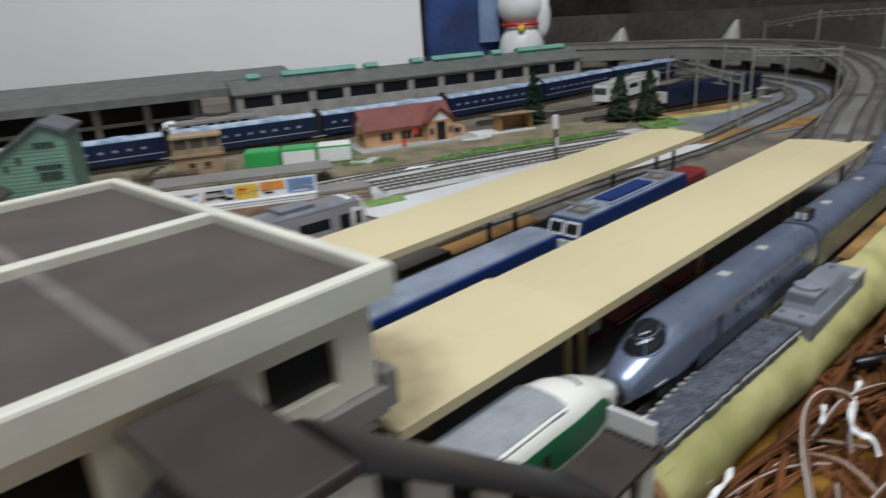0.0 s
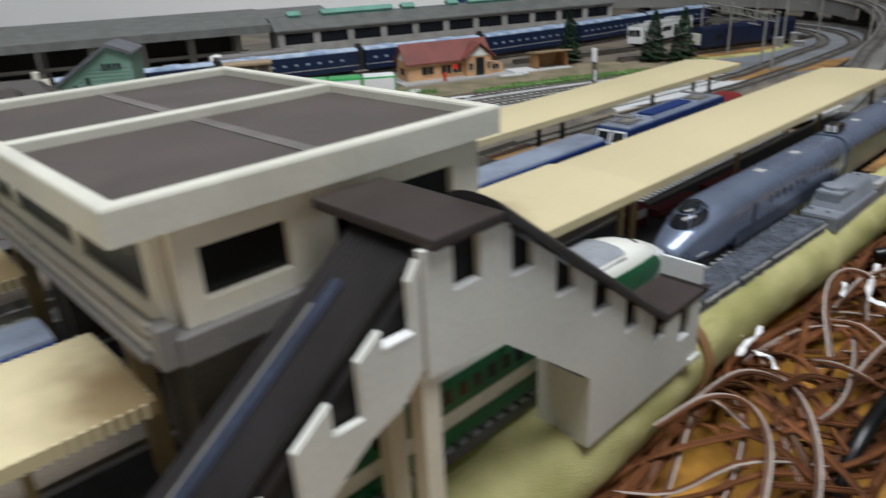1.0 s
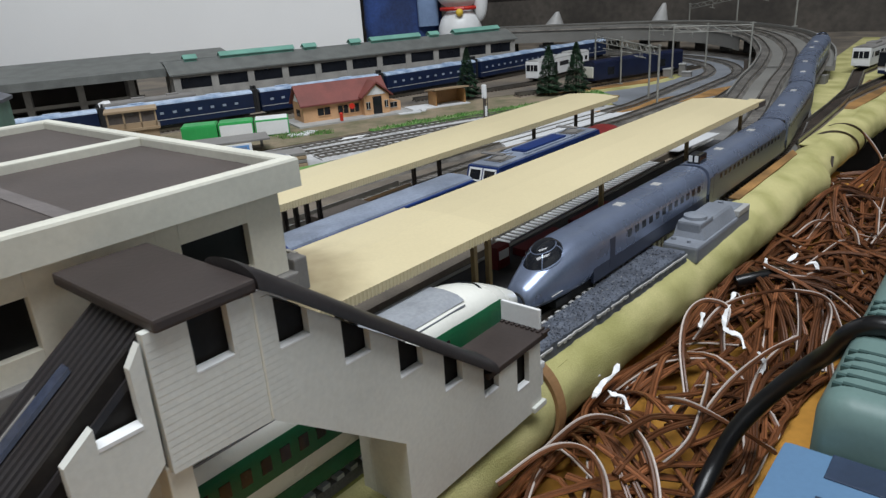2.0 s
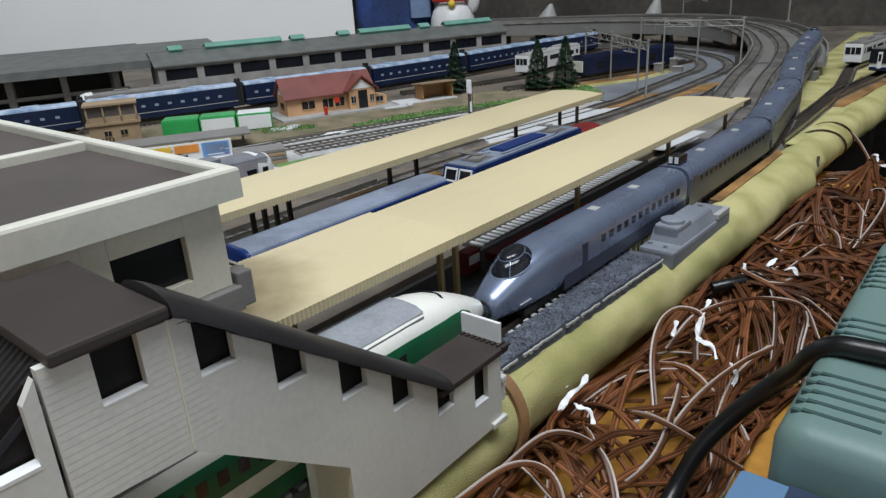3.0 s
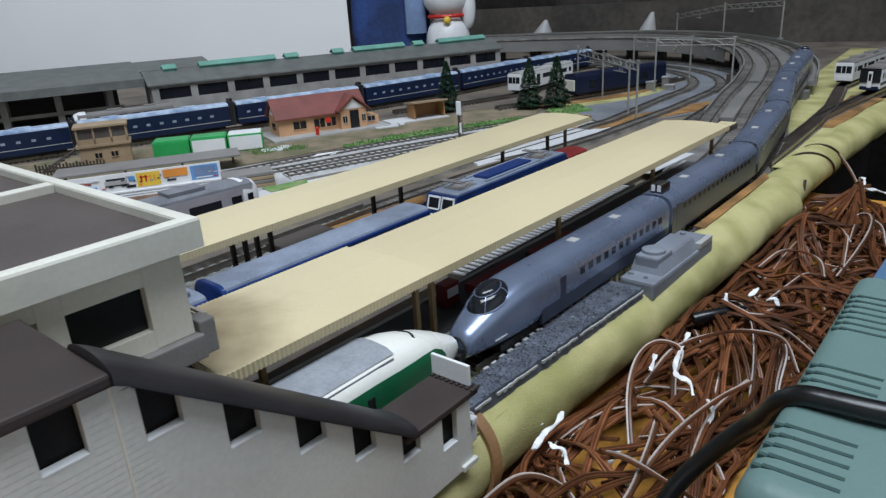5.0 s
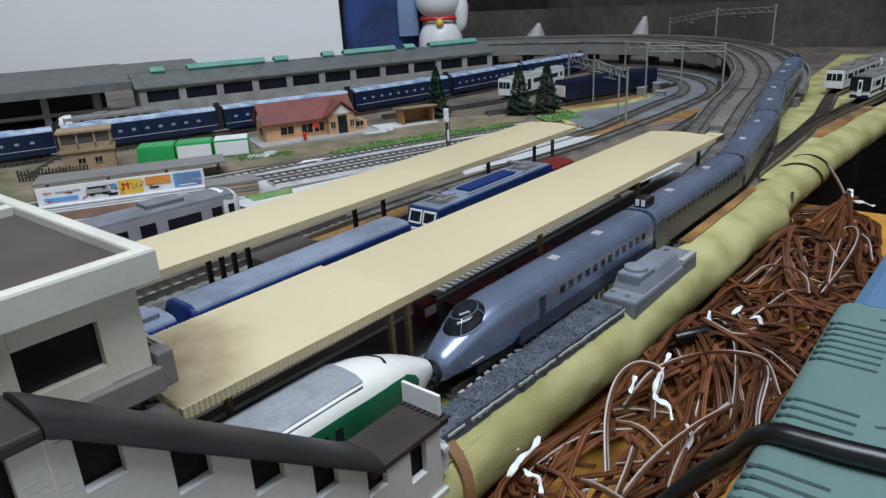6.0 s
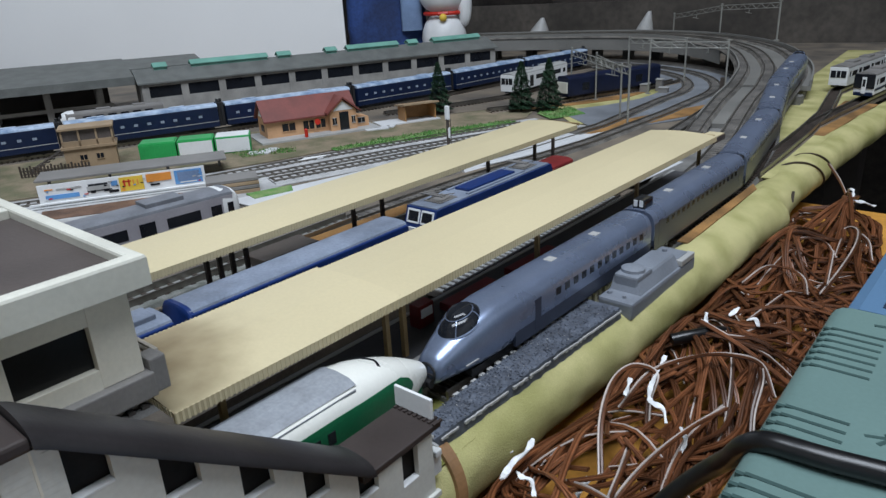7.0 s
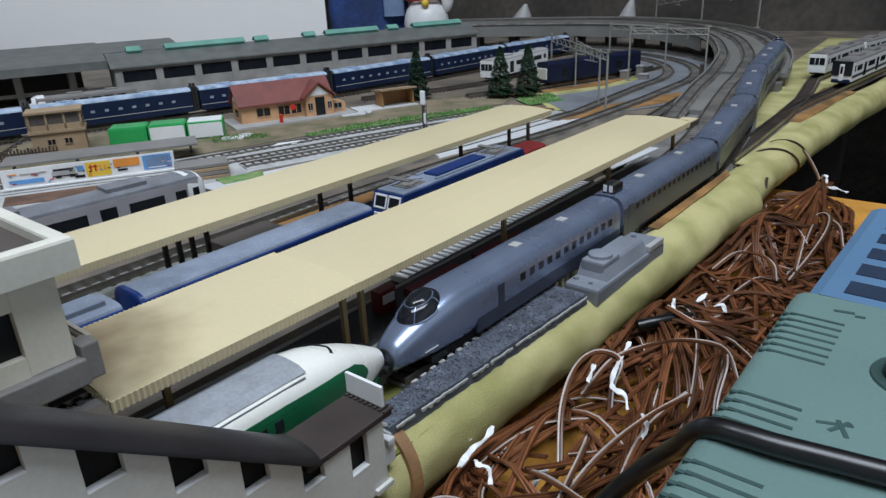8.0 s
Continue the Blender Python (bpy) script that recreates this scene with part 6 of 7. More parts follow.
# ---- catenary portals ----
def portal(xa, ya, xb, yb, h, z=0.0, mid=False, label="pale steel catenary portal over the tracks", lift=(0.0, 0.0, 0.0)):
    t = thing("catenary_portal", xa, ya, z, label, "catenary mast", -math.degrees(math.atan2(xb - xa, yb - ya)), "catenary portals")
    L = math.hypot(xb - xa, yb - ya)

    def up(y):
        f = 2 * y / L
        return lift[0] + (lift[1] - lift[0]) * f if f < 1 else lift[1] + (lift[2] - lift[1]) * (f - 1)
    for y in ([0, L / 2, L] if mid else [0, L]):
        bm = B()
        bx(bm, -0.8, 0.8, y - 0.8, y + 0.8, 0, h + up(y) + 3, 0.2)
        bx(bm, -2.5, 2.5, y - 2.5, y + 2.5, 0, 1.5)
        bx(bm, -0.5, 0.5, y - 3.0, y + 3.0, h + up(y) + 1.6, h + up(y) + 2.6)
        part("mast", bm, STEELP, t)
    bm = B()
    n = max(4, int(L / 9))
    n += n % 2
    for i in range(n):
        y0, y1 = L * i / n, L * (i + 1) / n
        z0, z1 = h + up(y0), h + up(y1)
        rod(bm, (0, y0, z0), (0, y1, z1), 0.5)
        rod(bm, (0, y0, z0 - 6), (0, y1, z1 - 6), 0.5)
        rod(bm, (0, y0, z0 - (6 if i % 2 else 0)), (0, y1, z1 - (0 if i % 2 else 6)), 0.36)
    part("truss", bm, STEELP, t)
    for y in (L * 0.25, L * 0.75):
        bm = B()
        zb = h + up(y) - 6
        rod(bm, (0, y, zb), (0, y, zb - 6), 0.45)
        rod(bm, (-4, y, zb - 6), (6, y, zb - 4), 0.4)
        part("contact_arm", bm, STEELP, t)


portal(-330, 753, -197, 618, 50)
portal(-286, 728, -215, 640, 48)
portal(-252, 786, -172, 795, 56)
portal(-382, 1172, -190, 1037, 44, 36, True, lift=(-17, -2, 3))
portal(-330, 900, -250, 885, 50)

# dark stop posts and scenery bits by the curve
bm = B()
bx(bm, -178, -173, 796, 800, 0, 20, 0.4)
solid("relay_post", bm, POSTD, "dark upright relay post by the curve", "post")


for x, y, a, b_, h in ((-262, 800, 9, 14, 9), (-250, 812, 7, 10, 13), (-240, 800, 10, 8, 6)):
    cbx = thing("trackside_cabinet", x, y, 0, "small pale grey trackside cabinet by the curve", "cabinet", 12, "cabinets by the curve")
    bm = B()
    bx(bm, -a / 2, a / 2, -b_ / 2, b_ / 2, 0, h, 0.4)
    part("case", bm, GREYPL, cbx)
    bm = B()
    bx(bm, -a / 2 - 0.6, a / 2 + 0.6, -b_ / 2 - 0.6, b_ / 2 + 0.6, h, h + 1.0, 0.3)
    part("lid", bm, LGREY, cbx)


# ---- rubble strip and grey cast bunker along the edge ----
rb = thing("rubble_strip", 0, 0, 0, "grey rubble scenery strip beside the main line", "scenery strip")
bm = B()
rnd = random.Random(5)
nx, ny = 16, 130


def strip_edge(y):
    return -44.0 + 6.0 * (y - 165) / 105 + 0.5 * noise.noise(Vector((y * 0.25, 0, 8)))


grid = []
for j in range(ny + 1):
    y = 163 + 114 * j / ny
    row = []
    for i in range(nx + 1):
        f = i / nx
        x = -54.2 + (strip_edge(y) + 54.2) * f
        z = 2.5 + 0.4 * noise.noise(Vector((x * 0.25, y * 0.25, 0))) + 0.28 * noise.noise(Vector((x * 0.9, y * 0.9, 4))) - (5.0 if i in (0, nx) else 0)
        row.append(bm.verts.new((x, y, z)))
    grid.append(row)
for a, b in zip(grid, grid[1:]):
    for i in range(nx):
        bm.faces.new((a[i], a[i + 1], b[i + 1], b[i]))
part("rubble_bed", bm, RUBBLE, rb)
for nm, m, cnt in (("rubble_grit", RUBBLE, 1500), ("pale_grit", LGREY, 70)):
    bm = B()
    for i in range(cnt):
        y = 164 + 110 * rnd.random()
        x, r = -53.6 + (strip_edge(y) + 53.0) * rnd.random(), (0.18 + 0.34 * rnd.random() ** 3) * (1 if m is RUBBLE else 0.7)
        bmesh.ops.create_icosphere(bm, subdivisions=1, radius=r, matrix=Matrix.Translation((x, y, 2.6 + 0.3 * rnd.random())) @ Matrix.Rotation(rnd.random() * 6, 4, Vector((1, 1, rnd.random())).normalized()) @ Matrix.Diagonal((1, 0.8, 0.6, 1)))
    tagged(part(nm, bm, m, rb), kind="stuff")
bm = B()
P = []
for k in range(76):
    y = 163.5 + k * 1.5
    P.append((strip_edge(y) + 0.25 * noise.noise(Vector((y * 0.9, 3, 1))), y, 1.9 + 0.5 * noise.noise(Vector((y * 0.35, 1, 6)))))
for k in range(len(P) - 1):
    if noise.noise(Vector((k * 0.31, 2, 5))) > -0.22:
        h = 0.35 + 0.9 * abs(noise.noise(Vector((k * 0.5, 7, 3))))
        loft(bm, [[(x - 0.5 * h, yy, z - h), (x + 0.3, yy, z - h - 0.3), (x + 0.25, yy, z), (x - 0.3 * h, yy, z + 0.1)] for x, yy, z in P[k:k + 2]])
tagged(part("card_edge", bm, LGREY, rb, "pale chipped card edge"), kind="stuff")
bm = B()
for k in range(46):
    y = 192 + k * 4.6
    bx(bm, -55.0, -53.0 - 0.5 * rnd.random(), y, y + 2.4, -2.6, 2.0 + 0.4 * rnd.random(), 0.2)
tagged(part("ballast_edge", bm, LGREY, rb), kind="stuff")

bk = thing("grey_bunker", -42.8, 279, 0, "grey cast model bunker with a round hatch", "model bunker", -1.5)
bm = B()
bx(bm, -6.6, 8.5, 0, 62, -3.3, 4.2, 1.3)
part("base_slab", bm, GREYCAST, bk)
bm = B()
loft(bm, [[(-6, 9, 4.2), (7.5, 9, 4.2), (7.5, 47, 4.2), (-6, 47, 4.2)], [(-5.4, 11, 9), (5.2, 11, 9), (5.2, 46, 9), (-5.4, 46, 9)], [(-4.8, 12, 9.8), (4.4, 12, 9.8), (4.4, 45, 9.8), (-4.8, 45, 9.8)]])
part("upper_block", bm, GREYCAST, bk)
bm = B()
bx(bm, -5, 5.4, 10, 24, 5, 11, 1.0)
tb = part("hatch_block", bm, GREYCAST, bk)
bm = B()
cyl(bm, 0, 17, 10.8, 12.2, 5.0, 4.8, 20)
cyl(bm, 0, 17, 12.2, 12.7, 4.4, 3.6, 20)
part("round_hatch", bm, GREYCAST, tb, smooth=True)
bm = B()
bx(bm, -6, 6.5, 47, 58, 4.0, 7.5, 1.0)
part("rear_step", bm, GREYCAST, bk)
bm = B()
bx(bm, 5.4, 8.8, 46, 60, 4.2, 7.0, 0.5)
part("side_kerb", bm, LGREY, bk)
for x, y, r in ((-4, 5, 1.2), (3, 4, 0.9), (-2, 52, 1.4)):
    bm = B()
    cyl(bm, x, y, 4.0, 5.2 if y < 20 else 8.6, r, r * 0.8, 12)
    part("stud", bm, GREYCAST, bk)
for y in (296, 300):
    bm = B()
    bx(bm, -54.6 if y == 296 else -71, -53.3 if y == 296 else -69.6, y, y + 26, -3.3, 1.4)
    solid("white_rail_strip", bm, WHITEPL, "white plastic strip lying by the rails", "strip")


# white plastic foot and clip at the stair end
ft = thing("plastic_clip", -39, 162, -1.5, "small white plastic clip by the stair foot", "clip")
ft.scale = (0.75, 0.75, 0.75)
bm = B()
bx(bm, -3.5, 2.5, -1, 4, 0, 9, 0.6)
bx(bm, -1.5, 4.0, -0.5, 3, 8.5, 11.5, 0.8)
part("foot", bm, WHITEPL, ft)
bm = B()
rod(bm, (-3.5, 2, 12.5), (2.0, 3, 11.0), 0.8, 8)
rod(bm, (-3.5, 1.5, 15), (-2.5, 5, 12), 1.0, 8)
part("bracket", bm, LGREY, ft)


# ---- objects behind the layout ----
def ball(bm, c, r, sq=(1, 1, 1), n=2):
    bmesh.ops.create_icosphere(bm, subdivisions=n + 1, radius=r, matrix=Matrix.Translation(c) @ Matrix.Diagonal((*sq, 1)))
fig = thing("cat_figurine", -774, 1068, -14, "white glazed beckoning cat figurine with red collar", "figurine", 38)
fig.scale = (1.15, 1.15, 1.15)
bm = B()
ball(bm, (0, 0, 42), 40, (0.9, 0.8, 1.05))
ball(bm, (0, -2, 108), 36, (1.05, 0.9, 0.85))
for s in (-1, 1):
    loft(bm, [[(s * 22 + r * math.cos(a), r * 0.5 * math.sin(a), z) for a in [6.283 * i / 8 for i in range(8)]] for z, r in ((128, 10), (150, 1.0))])
ball(bm, (34, -8, 92), 13, (0.9, 0.9, 2.6))
part("figure", bm, WHITEPL, fig, smooth=True)
bm = B()
for k in range(24):
    a0 = 6.283 * k / 24
    a1 = 6.283 * (k + 1) / 24
    rod(bm, (29 * math.cos(a0), -1 + 25 * math.sin(a0), 80), (29 * math.cos(a1), -1 + 25 * math.sin(a1), 80), 3.0, 8)
part("collar", bm, RED, fig, "red collar")
bm = B()
ball(bm, (0, -28, 74), 6)
part("bell", bm, YELLOW, fig, "gold bell", True)
bm = B()
ball(bm, (46, -10, 112), 7, (0.5, 1, 1.6))
part("spot", bm, WINDK, fig, "black spot", True)
bl = thing("blue_cloth_bag", -874, 1022, -10, "crumpled dark blue cloth bag behind the layout", "bag", 48)
rows = []
for k in range(12):
    z = 190 * k / 11
    rows.append([((74 - 10 * (k / 11) ** 3) * math.copysign(abs(math.cos(a)) ** 0.6, math.cos(a)) * (1 + 0.08 * noise.noise(Vector((a * 2, z * 0.03, 0)))), 26 * math.sin(a) * (1 + 0.25 * noise.noise(Vector((a * 2, z * 0.03, 7)))), z) for a in [6.283 * i / 28 for i in range(28)]])
bm = B()
loft(bm, rows)
part("bag", bm, BLUECL, bl, smooth=True)
bm = B()
rows = [[(44 + (19 + 2 * noise.noise(Vector((a, z * 0.1, 3)))) * math.cos(a), -32 + 9 * math.sin(a), z) for a in [6.283 * i / 14 for i in range(14)]] for z in (60, 80, 100, 120, 140)]
loft(bm, rows)
part("pocket", bm, BLUELT, bl, "pale blue pocket", True)
for x, y, h, r in ((-650, 1190, 40, 26), (-462, 1232, 46, 20)):
    c = thing("paper_cone", x, y, 20, "white paper cone standing behind the curve", "paper cone", 0, "paper cones behind the curve")
    bm = B()
    loft(bm, [[(rr * math.cos(a) + k * 6, rr * math.sin(a), z) for a in [6.283 * i / 24 for i in range(24)]] for k, (z, rr) in enumerate(((0, r), (h * 0.5, r * 0.6), (h, 3)))])
    part("cone", bm, LGREY, c, smooth=True)


# ---- power packs, cable and wires on the table ----
pk = thing("power_pack", 36, 150, -30, "teal green train power pack with vent grooves", "power pack")
prof = [(-1.6, 0), (150, 0), (150, 60), (4.5, 60), (2.2, 59.6), (0.6, 58.6), (-0.4, 57), (-1.2, 54.5)]
bm = B()
loft(bm, [[(x + (e if x < 6 else -e), y, z - (1 - k) * min(12.0, max(0.0, z - 40)) * 0.9) for x, z in prof] for y, e, k in ((-2.2, 2.2, 0.5), (-1.2, 1.4, 0.8), (0.4, 0.6, 0.94), (2.2, 0.15, 0.99), (4.0, 0, 1.0), (112, 0, 1.0))])
cs = part("case", bm, PSUGR, pk, smooth=True)
for y0, n in ((5, 5), (34, 5), (72, 7)):
    for k in range(n):
        y = y0 + k * 3.9
        bm = B()
        bx(bm, 2.4, 15.5, y, y + 1.05, 59.4, 60.15)
        bx(bm, 0.6, 2.5, y, y + 1.05, 58.2, 59.75)
        part("vent_groove", bm, PSUDK, cs, "dark vent groove")
for i, (x, y, wd, l, a) in enumerate(((22, 49, 7, 1.0, 20), (23, 48.5, 1.0, 6, -30), (23.6, 48, 1.0, 6, 25), (14, 104, 5, 1.2, 10), (18, 103, 2.5, 1.0, 10))):
    bm = B()
    bx(bm, -wd / 2, wd / 2, -l / 2, l / 2, 59.8, 60.1 + 0.03 * i)
    ob = part("print_mark", bm, PSUDK, cs)
    ob.matrix_basis = pose(x * MM, y * MM, 0, 0, 0, a)
bm = B()
cyl(bm, 35, 77, 59.8, 60.6, 11, 10.6, 36)
kb = part("dial_ring", bm, PSUDK, pk, "dark dial ring", True)
bm = B()
cyl(bm, 35, 77, 60.6, 68, 8.4, 7.4, 36)
part("control_knob", bm, BLACKRUB, kb, "black control knob", True)
b2 = thing("blue_power_pack", 38.2, 262.5, -30, "light blue control box with navy slots", "power pack", -1.7)
bm = B()
prism(bm, [(0, 0), (150, 0), (150, 60), (4, 60), (1, 58.6), (0, 56), (-3, 20), (-3, 0)], "y", 0, 91)
cs2 = part("case", bm, PSUBL, b2)
for k in range(5):
    bm = B()
    bx(bm, 9.2, 60, 4.6 + k * 15.7, 14.0 + k * 15.7, 59.8, 60.4, 0.15)
    part("slot", bm, SLOTBL, cs2)
b3 = thing("blue_base_box", 31, 60, -30, "light blue box under the power pack", "box")
bm = B()
bx(bm, 0, 150, -60, 86.5, 0, 49.2, 1.6)
part("case", bm, PSUBL, b3, smooth=True)
for k in range(4):
    bm = B()
    bx(bm, 9, 40, 78 - k * 14, 86 - k * 14, 49.0, 49.5, 0.15)
    part("slot", bm, SLOTBL, b3)
# black mains cable arching over the power pack
cb = thing("black_cable", 0, 0, 0, "thick black rubber cable arching over the power pack", "cable")
bm = B()
tube(bm, spline([(16, 120, -26), (11, 145, -25), (8.5, 165, -23), (9.1, 176, -18), (12.2, 182.5, -8), (16.8, 187, 0), (22.3, 189, 8), (27.8, 188.5, 15.5), (31.4, 186, 21), (34.4, 183.3, 27), (38.8, 181.2, 31.6), (45, 181.0, 32.5), (52, 181.4, 32.7), (65, 183.5, 32.7), (110, 190, 32.9), (184, 195, 33), (200, 197, 10), (215, 199, -26)], 8), 2.4, 14)
part("sheath", bm, BLACKRUB, cb, smooth=True)
bm = B()
for k in range(9):
    tube(bm, [(14.5 - k * 0.35 + math.cos(a) * 2.8, 126 + k * 2.2, -25.6 + math.sin(a) * 2.8) for a in [6.283 * j / 12 for j in range(13)]], 0.7)
part("strain_relief", bm, BLACKRUB, cb)
cb2 = thing("black_cable", 0, 0, 0, "short black plug lying among the wires", "cable")
bm = B()
tube(bm, spline([(-21, 287, -11), (-16, 292, -10), (-10, 300, -10), (-6, 307, -12)], 6), 2.6, 10)
part("sheath", bm, BLACKRUB, cb2, smooth=True)

# heap of brown layout wires: loose flat two-core strands in bundles
rnd = random.Random(11)


def heap_z(x, y):
    left = -34 if y < 200 else -33 + 7 * min(1.0, (y - 200) / 140)
    right = 12 if y < 255 else 12 + 17 * min(1.0, (y - 255) / 60) - 22 * max(0.0, min(1.0, (y - 400) / 130))
    edge = min(1.0, max(0.0, (x - left + 4) / 9)) * min(1.0, max(0.0, (right + 4 - x) / 18))
    top = 17 * edge * (0.55 + 0.75 * noise.noise(Vector((x * 0.045, y * 0.022, 2))))
    return -28.8 + max(0.0, top) * (1 if y < 430 else max(0.25, 1 - (y - 430) / 120)), left, right


def strand_path(x, y, a, L, lift, curl):
    pts, n = [], max(6, int(L / 14))
    for k in range(n + 1):
        z, lo, hi = heap_z(x, y)
        pts.append((x, y, max(-29, z + lift + 1.6 * math.sin(k * 0.9 + lift * 2))))
        a += curl + 0.07 * (rnd.random() - 0.5)
        if x > hi - 3 and math.cos(a) > 0 or x < lo + 2 and math.cos(a) < 0:
            a += 0.35 if math.cos(a) * math.sin(a) > 0 else -0.35
        x = min(hi + 4, max(lo, x + math.cos(a) * L / n))
        y += math.sin(a) * L / n
        if y > 505 and math.sin(a) > 0:
            a += 0.9
    return spline(pts, 3)


def two_core(bm_a, bm_b, P, r):
    """Two cores lying side by side: the second one may be white."""
    side = []
    for k, p in enumerate(P):
        d = P[min(k + 1, len(P) - 1)] - P[max(k - 1, 0)]
        q = Vector((-d.y, d.x, 0.35 * d.length * math.sin(k * 0.23)))
        side.append(q.normalized() if q.length > 1e-6 else Vector((1, 0, 0)))
    tube(bm_a, [p - q * r * 0.85 for p, q in zip(P, side)], r, 6)
    tube(bm_b, [p + q * r * 0.85 for p, q in zip(P, side)], r * (1.0 if bm_b is bm_a else 0.62), 6)


wires = thing("wire_heap", 0, 0, 0, "tangled heap of flat brown layout wires with white stripes", "wires")
rest, pale = B(), B()
made = 0
GAPS = ((16, 226, 6, 20), (8, 262, 6, 6), (-35, 168, 5, 12), (24, 168, 8, 14))
for i in range(70):
    y0 = 90 + 360 * rnd.random() ** 0.9
    z, lo, hi = heap_z(0, y0)
    x0 = lo + (hi - lo) * rnd.random()
    a0 = 1.5 + rnd.gauss(0, 0.75) + (math.pi if rnd.random() < 0.2 else 0)
    curl = rnd.gauss(0, 0.13)
    length = 70 + 120 * rnd.random()
    lift0 = 6.5 * rnd.random()
    for j in range(2 + int(5 * rnd.random())):
        lift = max(0.0, lift0 + rnd.gauss(0, 1.2))
        P = strand_path(x0 + rnd.gauss(0, 4.0), y0 + rnd.gauss(0, 12), a0 + rnd.gauss(0, 0.16), length * (0.7 + 0.5 * rnd.random()), lift, curl + rnd.gauss(0, 0.03))
        white, r = rnd.random() < 0.08, 0.46 + 0.16 * rnd.random()
        bare = sum(1 for p in P if any(((p.x - gx) / gw) ** 2 + ((p.y - gy) / gl) ** 2 < 1 for gx, gy, gw, gl in GAPS))
        if bare > 0.22 * len(P):
            continue
        if lift > 1.0 and 100 < y0 < 420 and made < 280:
            made += 1
            bm, core = B(), B() if white else None
            two_core(bm, core if white else bm, P, r)
            w = part("wire_strand", bm, STEPWIRE, wires, smooth=True)
            if white:
                part("white_core", core, WHITEWIRE, w, "white stripe of the flat wire", True)
        else:
            two_core(rest, pale if white else rest, P, r)
# strands that run together at the far end of the heap
for i in range(16):
    x0, y0 = -18 + 32 * rnd.random(), 425 + 45 * rnd.random()
    P = spline([(x0 + rnd.gauss(0, 5), y0 - 40, -24), (x0, y0, -19 + 6 * rnd.random()), (0.5 * x0 - 2 + rnd.gauss(0, 1.5), 490 + rnd.gauss(0, 5), -15 + 4 * rnd.random()), (-3 + rnd.gauss(0, 1.6), 522, -12 + rnd.gauss(0, 1.5)), (-6 + rnd.gauss(0, 2.5), 538 + rnd.gauss(0, 4), -20)], 5)
    two_core(rest, rest, P, 0.46 + 0.12 * rnd.random())
tagged(part("wire_mass", rest, STEPWIRE, wires, smooth=True), kind="stuff")
tagged(part("pale_wire_mass", pale, WHITEWIRE, wires, smooth=True), kind="stuff")
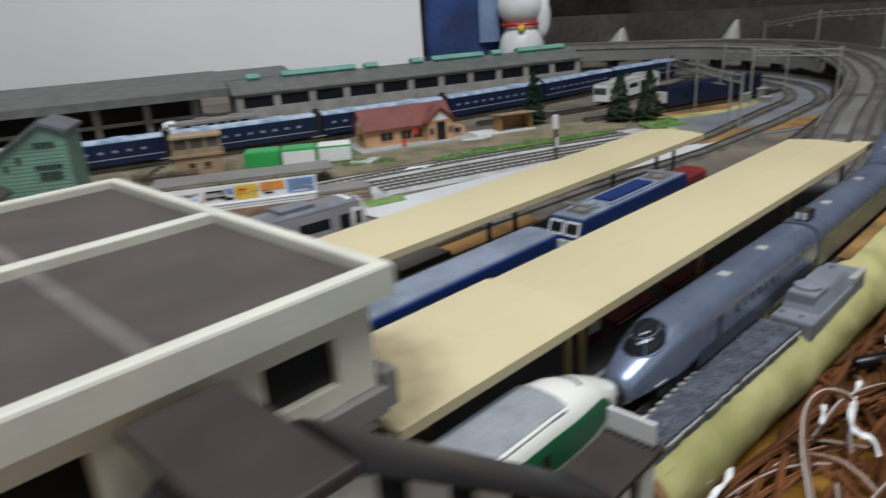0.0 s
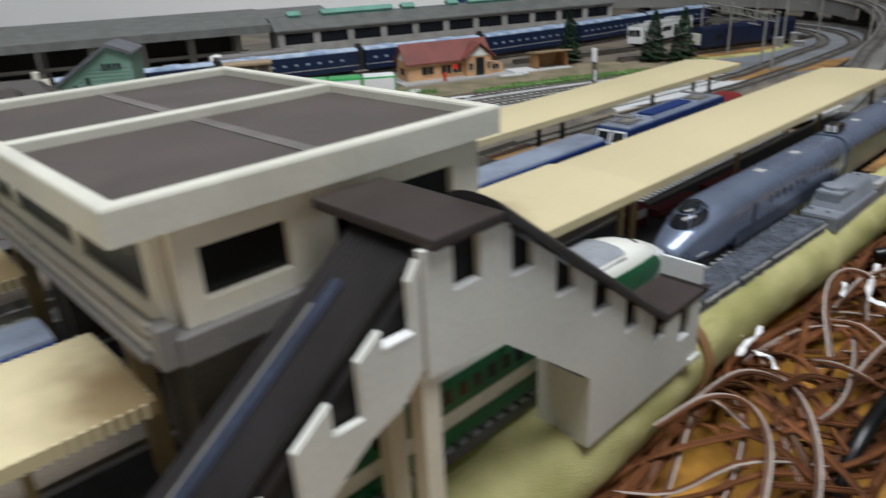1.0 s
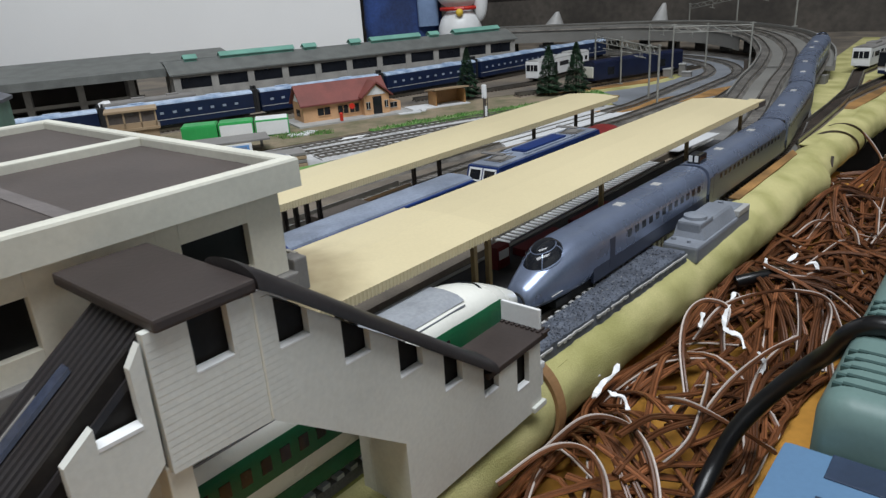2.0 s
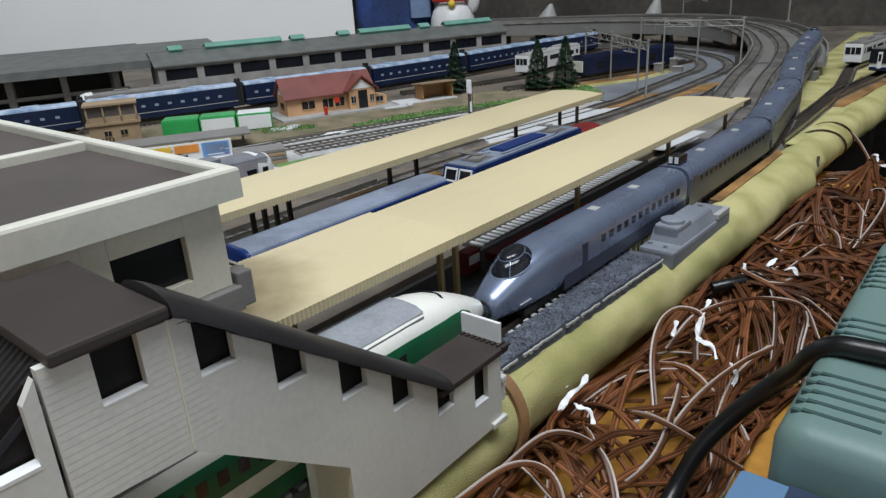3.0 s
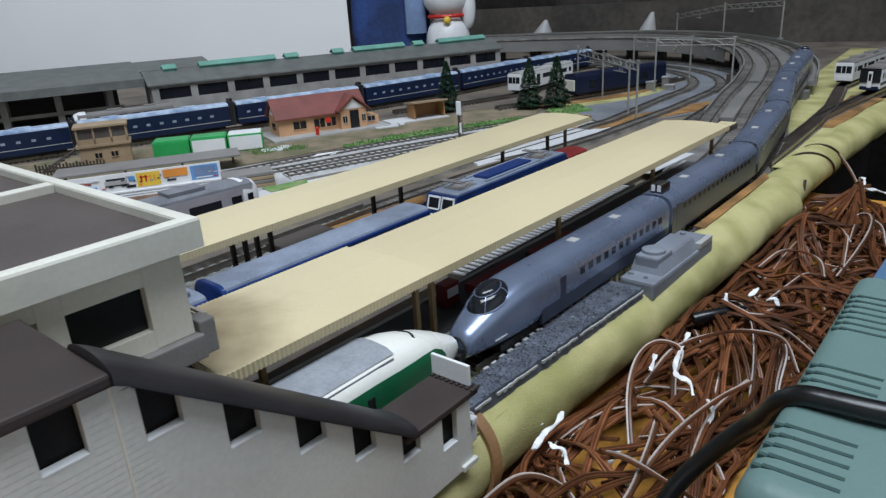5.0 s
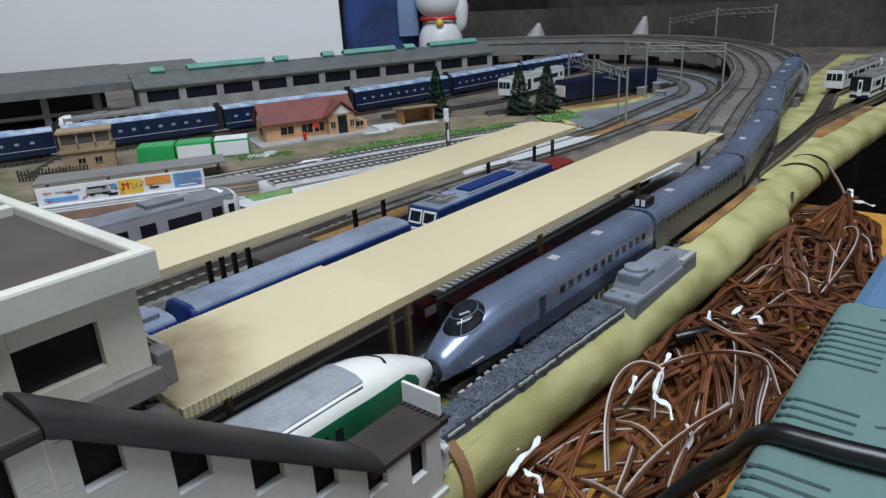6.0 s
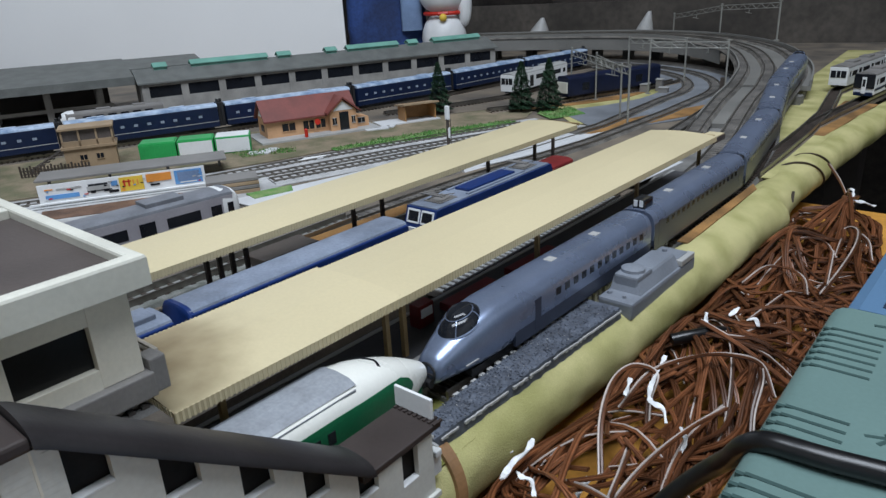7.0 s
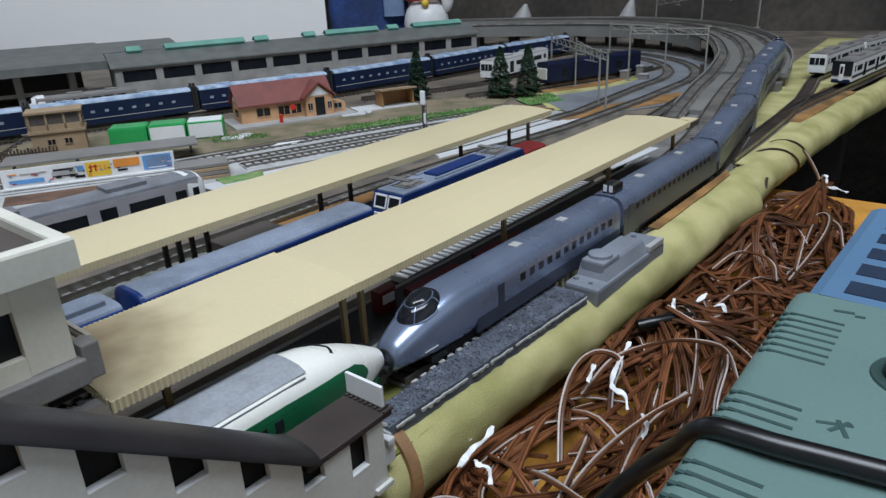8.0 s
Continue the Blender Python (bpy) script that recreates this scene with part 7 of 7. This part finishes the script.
# large loops that stand out of the heap
for pts in ([(-9, 205, -19), (-18, 222, -10), (-23, 240, -6), (-21, 252, -5), (-14, 256, -8), (-12, 246, -14), (-6, 232, -20)],
            [(-20, 240, -16), (-16, 256, -8), (-6, 272, -6), (4, 282, -7), (13, 286, -10), (20, 280, -18)],
            [(13, 286, -11), (16, 276, -11), (17, 266, -18), (20, 256, -24)],
            [(-12, 296, -9), (0, 298, -8), (10, 304, -9), (16, 314, -14)],
            [(-2, 180, -20), (2, 205, -10), (6, 230, -9), (10, 258, -14)],
            [(-30, 150, -14), (-22, 163, -6), (-10, 166, -6), (0, 158, -10), (8, 142, -16), (12, 120, -22)],
            [(-31, 132, -12), (-24, 147, -7), (-14, 150, -6), (-4, 140, -9), (2, 120, -16), (3, 100, -22)],
            [(-18, 196, -16), (-4, 190, -9), (10, 190, -12), (20, 196, -20)],
            [(-4, 150, -14), (2, 175, -12), (-2, 200, -12), (-8, 222, -16)],
            [(22, 252, -18), (27, 236, -22), (30, 218, -27)],
            [(14, 374, -16), (17, 400, -11), (17, 432, -9), (13, 460, -11), (6, 470, -14), (-1, 462, -18)],
            [(7.5, 428, -14), (10, 412, -12.5), (14.5, 380, -13)],
            [(-19, 370, -17), (-13, 384, -12), (-3, 385, -11), (5, 379, -12), (9, 370, -16)],
            [(-6, 309, -16), (2, 318, -13), (9, 330, -13), (12, 345, -16)],
            [(-24, 562, -1.5), (-16, 552, -7), (-9, 540, -12), (-4, 528, -16)],
            [(10, 470, -15), (18, 462, -17), (22, 452, -22), (26, 440, -27)],
            [(-16, 400, -12), (-8, 420, -8), (2, 430, -10), (10, 424, -16)]):
    bm = B()
    P = spline(pts, 10)
    core = B()
    two_core(bm, core, P, 0.62)
    lp = part("wire_loop", bm, STEPWIRE, wires, smooth=True)
    part("white_core", core, WHITEWIRE, lp, "white stripe of the flat wire", True)
# white twist ties
for pts in ([(-32, 203.5, -12), (-31, 198, -12.8), (-31.8, 192, -13.3), (-30.6, 184, -14)], [(-38, 190, -13.8), (-36.4, 193, -13.2), (-35, 196, -13)],
            [(-27.5, 188, -12.6), (-25, 186.5, -12.2), (-22, 187, -12.6), (-18, 182, -14)],
            [(-11.2, 202, -16), (-11, 196, -16.5), (-10, 191, -16), (-6, 189, -15.5), (-1, 186, -16)],
            [(-15, 266, -6), (-14, 256, -8), (-12, 246, -9), (-9, 240, -9), (-4, 238, -9), (-1, 234, -11)], [(-21, 250, -9.5), (-19.5, 245, -10), (-18.8, 241, -11)], [(3, 236, -12), (6, 233, -14), (6, 229, -16)],
            [(-17, 314, -9), (-15, 308, -11)], [(-2, 318, -10), (1, 319, -9), (3, 317, -11)], [(-9, 318, -10), (-7, 324, -8)], [(-7, 540, -15), (-5, 533, -9), (-1.5, 524, -8), (0, 516, -11)], [(-1, 518, -12), (4, 511, -10), (9, 505, -9), (14.5, 497, -7.5)]):
    tt = thing("twist_tie", 0, 0, 0, "white paper twist tie on the wires", "twist tie", 0, "twist ties on the wires")
    bm = B()
    P = spline(pts, 6)
    rings = []
    for k, p in enumerate(P):
        d = (P[min(k + 1, len(P) - 1)] - P[max(k - 1, 0)]).normalized()
        s_ = d.cross(Vector((0.7 * math.sin(0.6 * k), 0.6 * math.cos(0.45 * k), 1))).normalized()
        u_ = s_.cross(d)
        wd = 1.0 * (0.75 + 0.8 * noise.noise(p * 0.35))
        rings.append([p + s_ * a * wd + u_ * c for a, c in ((-1, -0.25), (1, -0.25), (1, 0.25), (-1, 0.25))])
    loft(bm, rings)
    part("strip", bm, WHITETIE, tt)
